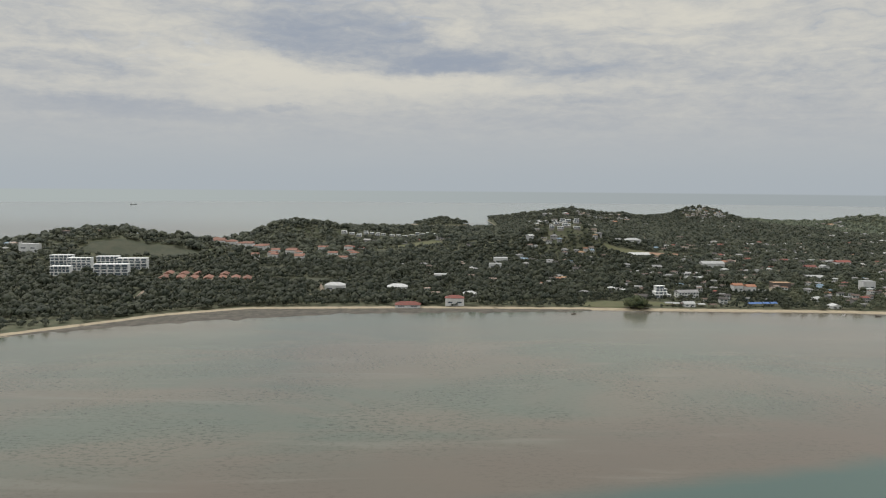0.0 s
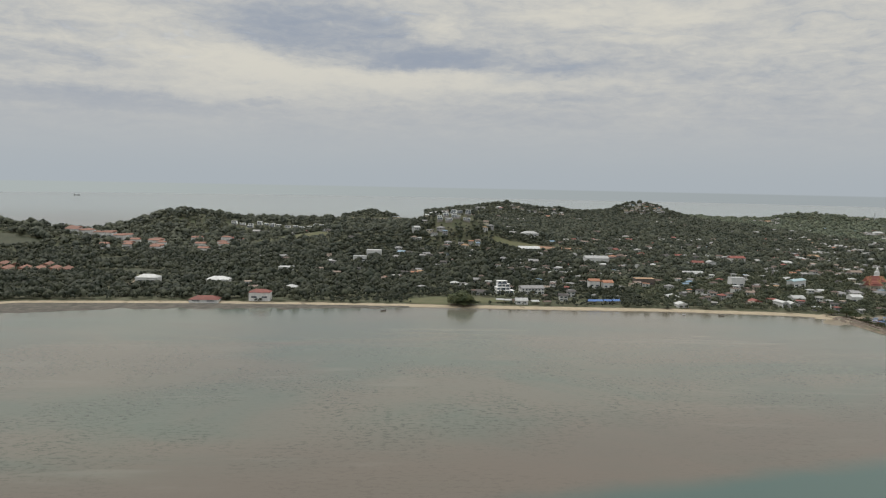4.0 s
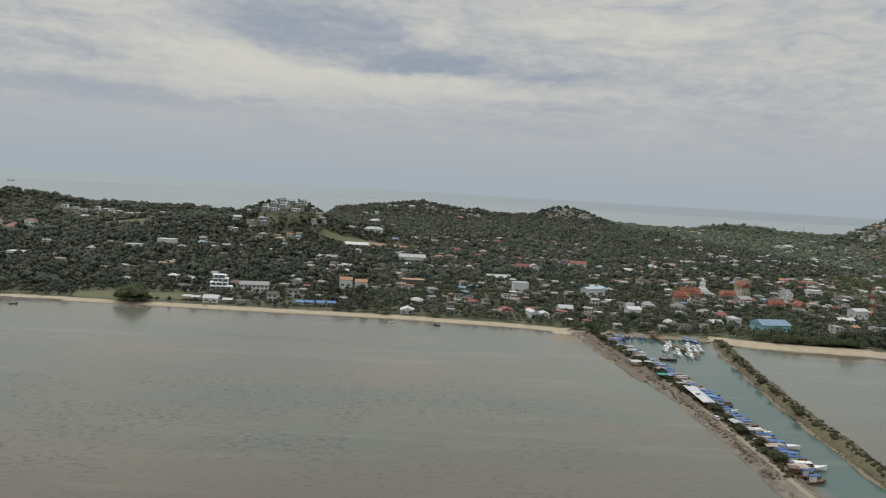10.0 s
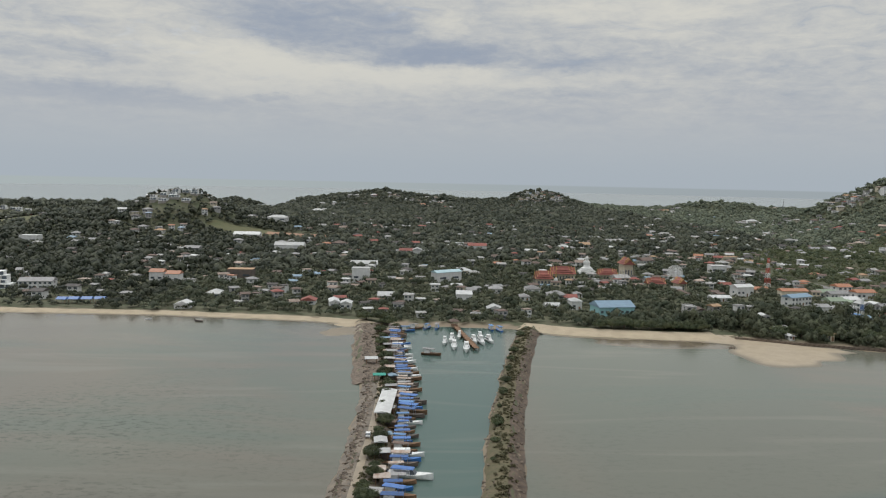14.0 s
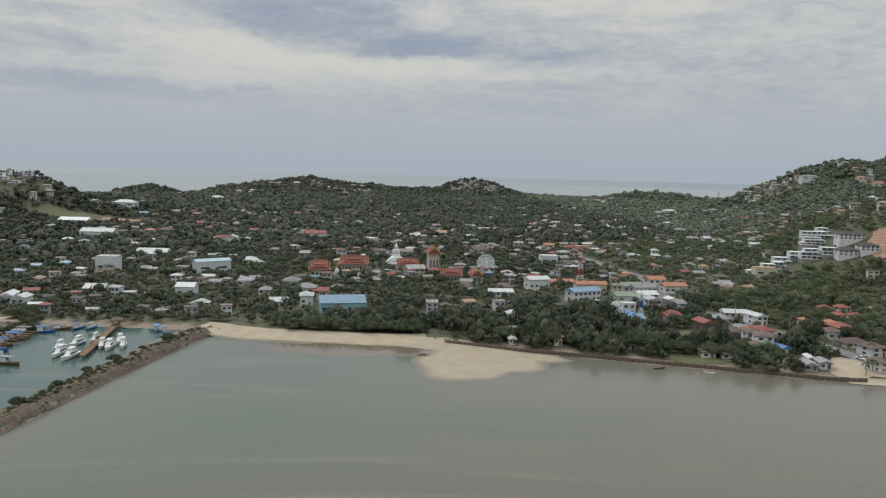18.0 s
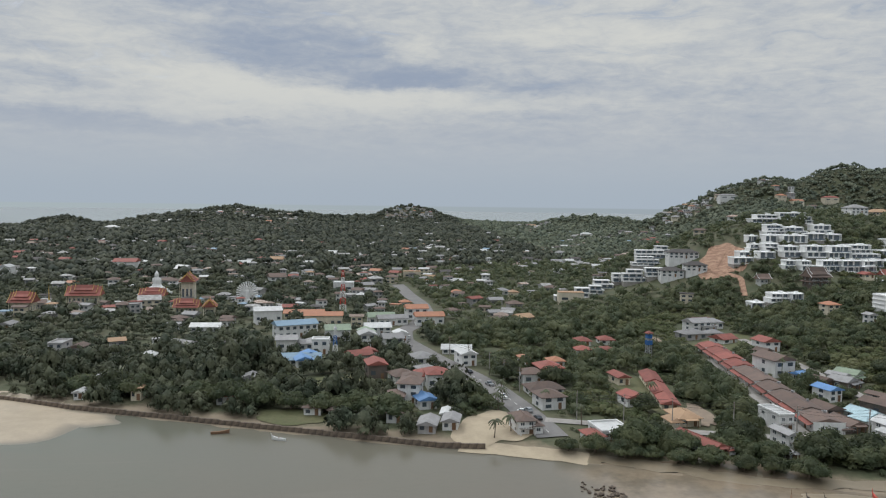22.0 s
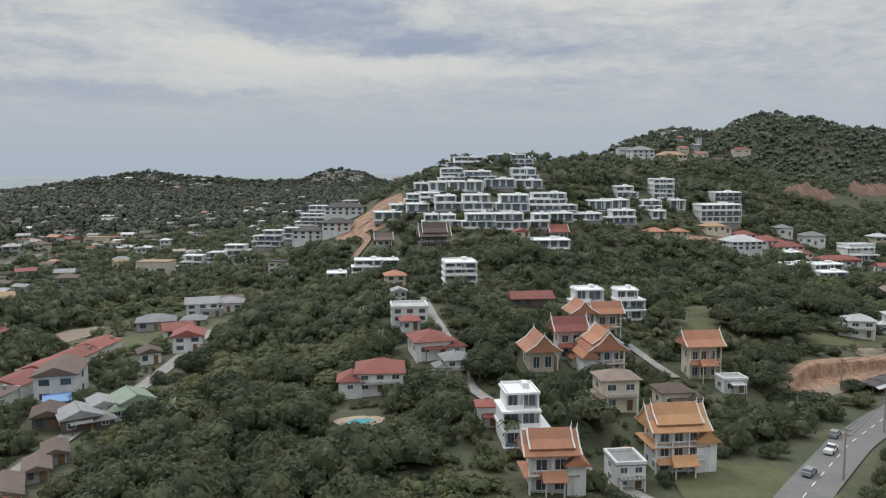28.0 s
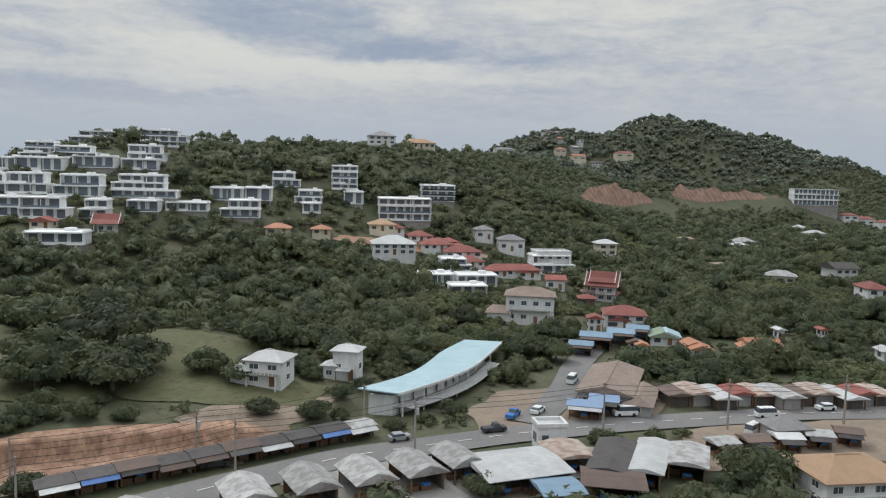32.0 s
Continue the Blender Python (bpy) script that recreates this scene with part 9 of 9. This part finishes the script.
def trees():
    """Single trees: a forked trunk under a crown of leafy lobes."""
    rng = np.random.default_rng(17)
    crowns = []
    for k in range(8):
        v, f = crown_form(rng, 9, 1, 1500, 0.66, 0.62, 0.075, 0.75)
        me = bpy.data.meshes.new("crown")
        me.from_pydata((v * (1, 1, 0.98) + (0, 0, 0.2)).tolist(), [], f.tolist())
        me.shade_smooth()
        me.materials.append(crown_leaves)
        crowns.append(me)
    trunks = []
    for k in range(3):
        f = Form().tube((0, 0, -0.2), (0.03, 0.02, 0.6), 0.085, 0.06, 8)
        for i in range(4):
            a = 1.6 * i + k
            f.tube((0.03, 0.02, 0.5), (0.4 * math.cos(a), 0.4 * math.sin(a), 0.95), 0.045, 0.02, 6)
        trunks.append(f.mesh("trunk", bark))
    spots = [(1040.6, 688.9, 6.5), (1058, 676, 7.0), (1052, 662, 5.5), (1066, 664, 5), (1077, 668, 3.5), (1140, 698, 4.2), (1146, 696, 3.6), (1134, 702, 4), (1157, 626, 4.6), (1074, 610, 2.6), (1067, 603, 3.0), (1097.5, 613, 3.6), (1108, 611.5, 4.8), (1104, 606, 3.4), (1064, 627, 2.4), (1082, 608, 3.0), (1090, 607, 3.2), (1121, 625.5, 2.4), (1065, 656, 5.5), (1061, 659, 5.0), (1054, 654, 5.0), (1083, 665, 3.2), (1089, 652, 2.4), (1097, 654, 2.4), (1031, 678, 5), (1046, 702, 5.5), (1035, 664, 4.5)]
    for k in range(22):                              # the clump above the shore east of the road's end
        x, y = 811 + 3.3 * k, 556 - 1.0 * k + (0, 5.0, 9.0)[k % 3]
        if not taken(x, y):
            spots.append((x, y, 3.4 + 0.55 * (k % 4)))
    for k in range(9):                               # a lower row along the beach's edge
        spots.append((804 + 6.2 * k, 553.5 - 2.6 * k + 0.9 * (k % 2), 2.6 + 0.5 * (k % 3)))
    spots += [(180, 668, 8.5), (174, 667, 4.5), (187, 668, 4.5), (181, 664, 4.0), (466, 634, 4.5), (470, 629, 4), (474, 620, 3), (458, 640, 4)]
    for k in range(30):                              # on the harbour arm
        y = 412 + 7.0 * k
        spots.append((float(np.interp(y, PIER[1], PIER[0])) + (3.4, 2.2, 4.0)[k % 3], y, (2.6, 1.6, 2.1, 1.3)[k % 4]))
    for k in range(16):                              # on the breakwater
        y = 436 + 11 * k + 4 * (k % 3)
        spots.append((float(np.interp(y, MOLE[1], MOLE[0])) - 2.6, y, 0.9 + 0.35 * (k % 4)))
    for k in range(12):                              # behind the sea wall
        spots.append((656 + 9.5 * k, 616 - 3.2 * k, 4.0 + 0.5 * (k % 4)))
    for k in range(9):
        spots.append((578 + 6.3 * k, 626 - 0.5 * k, 3.6 + 0.5 * (k % 3)))
    for k in range(70):
        for _ in range(20):
            x, y = rng.uniform(680, 1180), rng.uniform(560, 760)
            if 100 < off(x, y) < 270 and not taken(x, y) and float(ground(x, y)) > 1.5:
                spots.append((x, y, rng.uniform(2.8, 5.0)))
                break
    words = ("broad dark green tree with a rounded crown", "spreading green tree with uneven branches", "leafy tropical tree with a dense crown")
    for k, (x, y, r) in enumerate(spots):
        ob = thing("tree", x, y, height(x, y), float(rng.uniform(0, 360)), words[k % 3], "tree", "trees near the shore and road")
        for child in (part("trunk", trunks[k % 3], bark, ob), part("crown", crowns[k % 8], crown_leaves, ob)):
            child.scale = (r, r, r * float(rng.uniform(0.9, 1.2)))


def palms():
    rng = random.Random(4)
    fronds = []
    for k in range(3):
        f = Form()
        for i in range(13):
            a, lift = i * 2.4 + k, rng.uniform(-0.2, 0.9)
            way = Vector((math.cos(a), math.sin(a), 0))
            side = Vector((-math.sin(a), math.cos(a), 0))
            spine = [way * (2.3 * t) + Vector((0, 0, lift * t * 1.6 - 1.9 * t * t)) for t in (0, 0.25, 0.5, 0.75, 1.0)]
            for p, q, w in zip(spine, spine[1:], (0.26, 0.34, 0.28, 0.14)):
                for s in (-1, 1):
                    f.add([tuple(p), tuple(q), tuple(q + side * s * w - Vector((0, 0, 0.16))), tuple(p + side * s * w - Vector((0, 0, 0.16)))], [(0, 1, 2, 3)])
        fronds.append(f.mesh("fronds", palm_leaves))
    for x, y, tall in ((787, 563, 5.0), (792, 567, 4.5), (793.5, 592, 5.5), (791.5, 588, 5), (795, 604, 5), (806, 590, 5), (812, 572, 5.5), (840, 600, 5), (830, 630, 6), (1069.6, 695.3, 6), (1065.3, 701.8, 5), (1084.7, 666.3, 4.5), (955, 560, 5), (985, 590, 5), (742, 590, 5), (900, 536, 5), (700, 600, 5), (1000, 560, 5)):
        ob = thing("palm_tree", x, y, height(x, y), rng.uniform(0, 360), "slender coconut palm with drooping fronds", "palm tree", "palms by the shore")
        part("trunk", Form().tube((0, 0, -0.3), (0.2, 0.1, tall * 0.5), 0.16, 0.12).tube((0.2, 0.1, tall * 0.5), (0.5, 0.2, tall), 0.12, 0.09), bark, ob)
        part("fronds", fronds[int(x) % 3], palm_leaves, ob, at=(0.5, 0.2, tall))


def rocks():
    """Loose stones along the harbour arm, the breakwater and the tidal flat."""
    rng = random.Random(12)
    shapes = []
    for k in range(4):
        v, f = BALLS[1]
        w = v * (1 + 0.3 * np.array([rng.uniform(-1, 1) for _ in v])[:, None]) * (1, 0.8, 0.6)
        me = bpy.data.meshes.new("stone")
        me.from_pydata(w.tolist(), [], f.tolist())
        me.shade_flat()
        me.materials.append(rock)
        shapes.append(me)
    for line, side, y0, y1, count in ((PIER, -1, 395, 625, 110), (MOLE, 1, 400, 615, 30)):
        ob = thing("rubble", 0, 0, 0, 0, "loose brown stones tipped along the bank", "stones", kind="structure")
        for _ in range(count):
            y = rng.uniform(y0, y1)
            x = float(np.interp(y, line[1], line[0])) + side * rng.uniform(3.2, 5.6)
            r = rng.uniform(0.35, 0.9)
            part("stone", shapes[rng.randrange(4)], rock, ob, at=(x, y, max(0.05, height(x, y)) + 0.1), turn=rng.uniform(0, 360)).scale = (r, r, r)
    ob = thing("rock_outcrop", 806, 530, 0.1, 0, "dark rocks on the tidal flat", "stones", kind="structure")
    for _ in range(24):
        t = rng.random()
        r = rng.uniform(0.3, 0.9)
        part("stone", shapes[rng.randrange(4)], rock, ob, at=(rng.gauss(0, 1.6) - 2 + 6 * t, rng.gauss(0, 1.4) - 12 * t + 2, 0.1), turn=rng.uniform(0, 360)).scale = (r, r, r)
    ob = thing("rock_outcrop", 803, 520, 0.1, 0, "dark stones strewn along the edge of the tidal flat", "stones", kind="structure")
    for k in range(46):
        r = rng.uniform(0.18, 0.55)
        part("stone", shapes[rng.randrange(4)], rock, ob, at=(rng.gauss(0, 1.3), rng.uniform(-16, 14), 0.08), turn=rng.uniform(0, 360)).scale = (r, r, r)
    ob = thing("rock_outcrop", 632, 588.5, 0.15, 0, "dark rocks off the sandbank", "stones", kind="structure")
    for _ in range(16):
        r = rng.uniform(0.3, 0.8)
        part("stone", shapes[rng.randrange(4)], rock, ob, at=(rng.gauss(0, 1.5), rng.gauss(0, 1.0), 0.05), turn=rng.uniform(0, 360)).scale = (r, r, r)


def bank_scrub():
    rng = np.random.default_rng(31)
    forms = [crown_form(rng, 2, 1, 60, leaf=0.2) for _ in range(5)]
    y = rng.uniform(300, 622, 900)
    x = np.interp(y, MOLE[1], MOLE[0]) + rng.normal(-0.2, 1.5, len(y))
    yy = rng.uniform(396, 628, 620)
    xx = np.interp(yy, PIER[1], PIER[0]) + rng.normal(2.6, 1.5, len(yy))
    x, y = np.concatenate([x, xx]), np.concatenate([y, yy])
    size = 0.35 + 0.8 * rng.random(len(x)) ** 2
    plant("bank_scrub", (x, y), size, size * 0.7, forms, bank_scrub_leaves, "low bushes and weeds along the harbour banks", "shrubs", rng)


def grass_tufts():
    """Rough grass on the open slopes above the road and round the Thai houses."""
    rng = np.random.default_rng(44)
    v, f = [], []
    for k in range(6):
        a = rng.random() * 6.283
        b, g = (0.5 * math.cos(a), 0.5 * math.sin(a)), k * 3
        w = (0.22 * math.cos(a + 1.6), 0.22 * math.sin(a + 1.6))
        v += [(b[0] - w[0], b[1] - w[1], 0), (b[0] + w[0], b[1] + w[1], 0), (b[0] * 1.7, b[1] * 1.7, 0.6 + 0.4 * rng.random())]
        f.append((g, g + 1, g + 2))
    x, y = rng.uniform(960, 1130, 26000), rng.uniform(560, 715, 26000)
    road = np.interp(x, [p[0] for p in HIGHWAY], [p[1] for p in HIGHWAY])
    ok = (np.abs(y - road) > 6) & (ground(x, y) > 1.55) & (off(x, y) > 40) & (off(x, y) < 230) & (np.abs(y - bank_toe(x) - 2) > 5.5) & (wobble(x, y, 11, 3.0) > -0.35)
    x, y = x[ok], y[ok]
    size = 0.3 + 0.5 * rng.random(len(x))
    plant("rough_grass", (x, y), size, size * 0.14, [(np.array(v), np.array(f))], meadow, "rough yellow-green grass on the open slope", "grass", rng, -0.2)


def rubble():
    """Small stones tipped over the sides of the harbour arm and the breakwater."""
    rng = np.random.default_rng(71)
    v, f = BALLS[0]
    forms = [(v * (1 + 0.35 * rng.standard_normal(len(v))[:, None]) * (1, 0.8, 0.7), f) for _ in range(5)]
    for line, y0, y1, spread, count in ((PIER, 395, 632, ((-1, 3.4),), 1500), (MOLE, 385, 620, ((-1, 4.4), (1, 4.6)), 900)):
        y = rng.uniform(y0, y1, count)
        side = np.array([spread[k % len(spread)][0] for k in range(count)])
        x = np.interp(y, line[1], line[0]) + side * (spread[0][1] + rng.normal(0, 1.0, count))
        ok = ground(x, y) > -0.35
        size = 0.22 + 0.5 * rng.random(count) ** 2
        plant("rubble_stones", (x[ok], y[ok]), size[ok], size[ok], forms, rock, "small brown stones tipped along the bank", "stones", rng, 0.05)


rubble()
grass_tufts()
bank_scrub()
trees()
palms()
rocks()
woods()
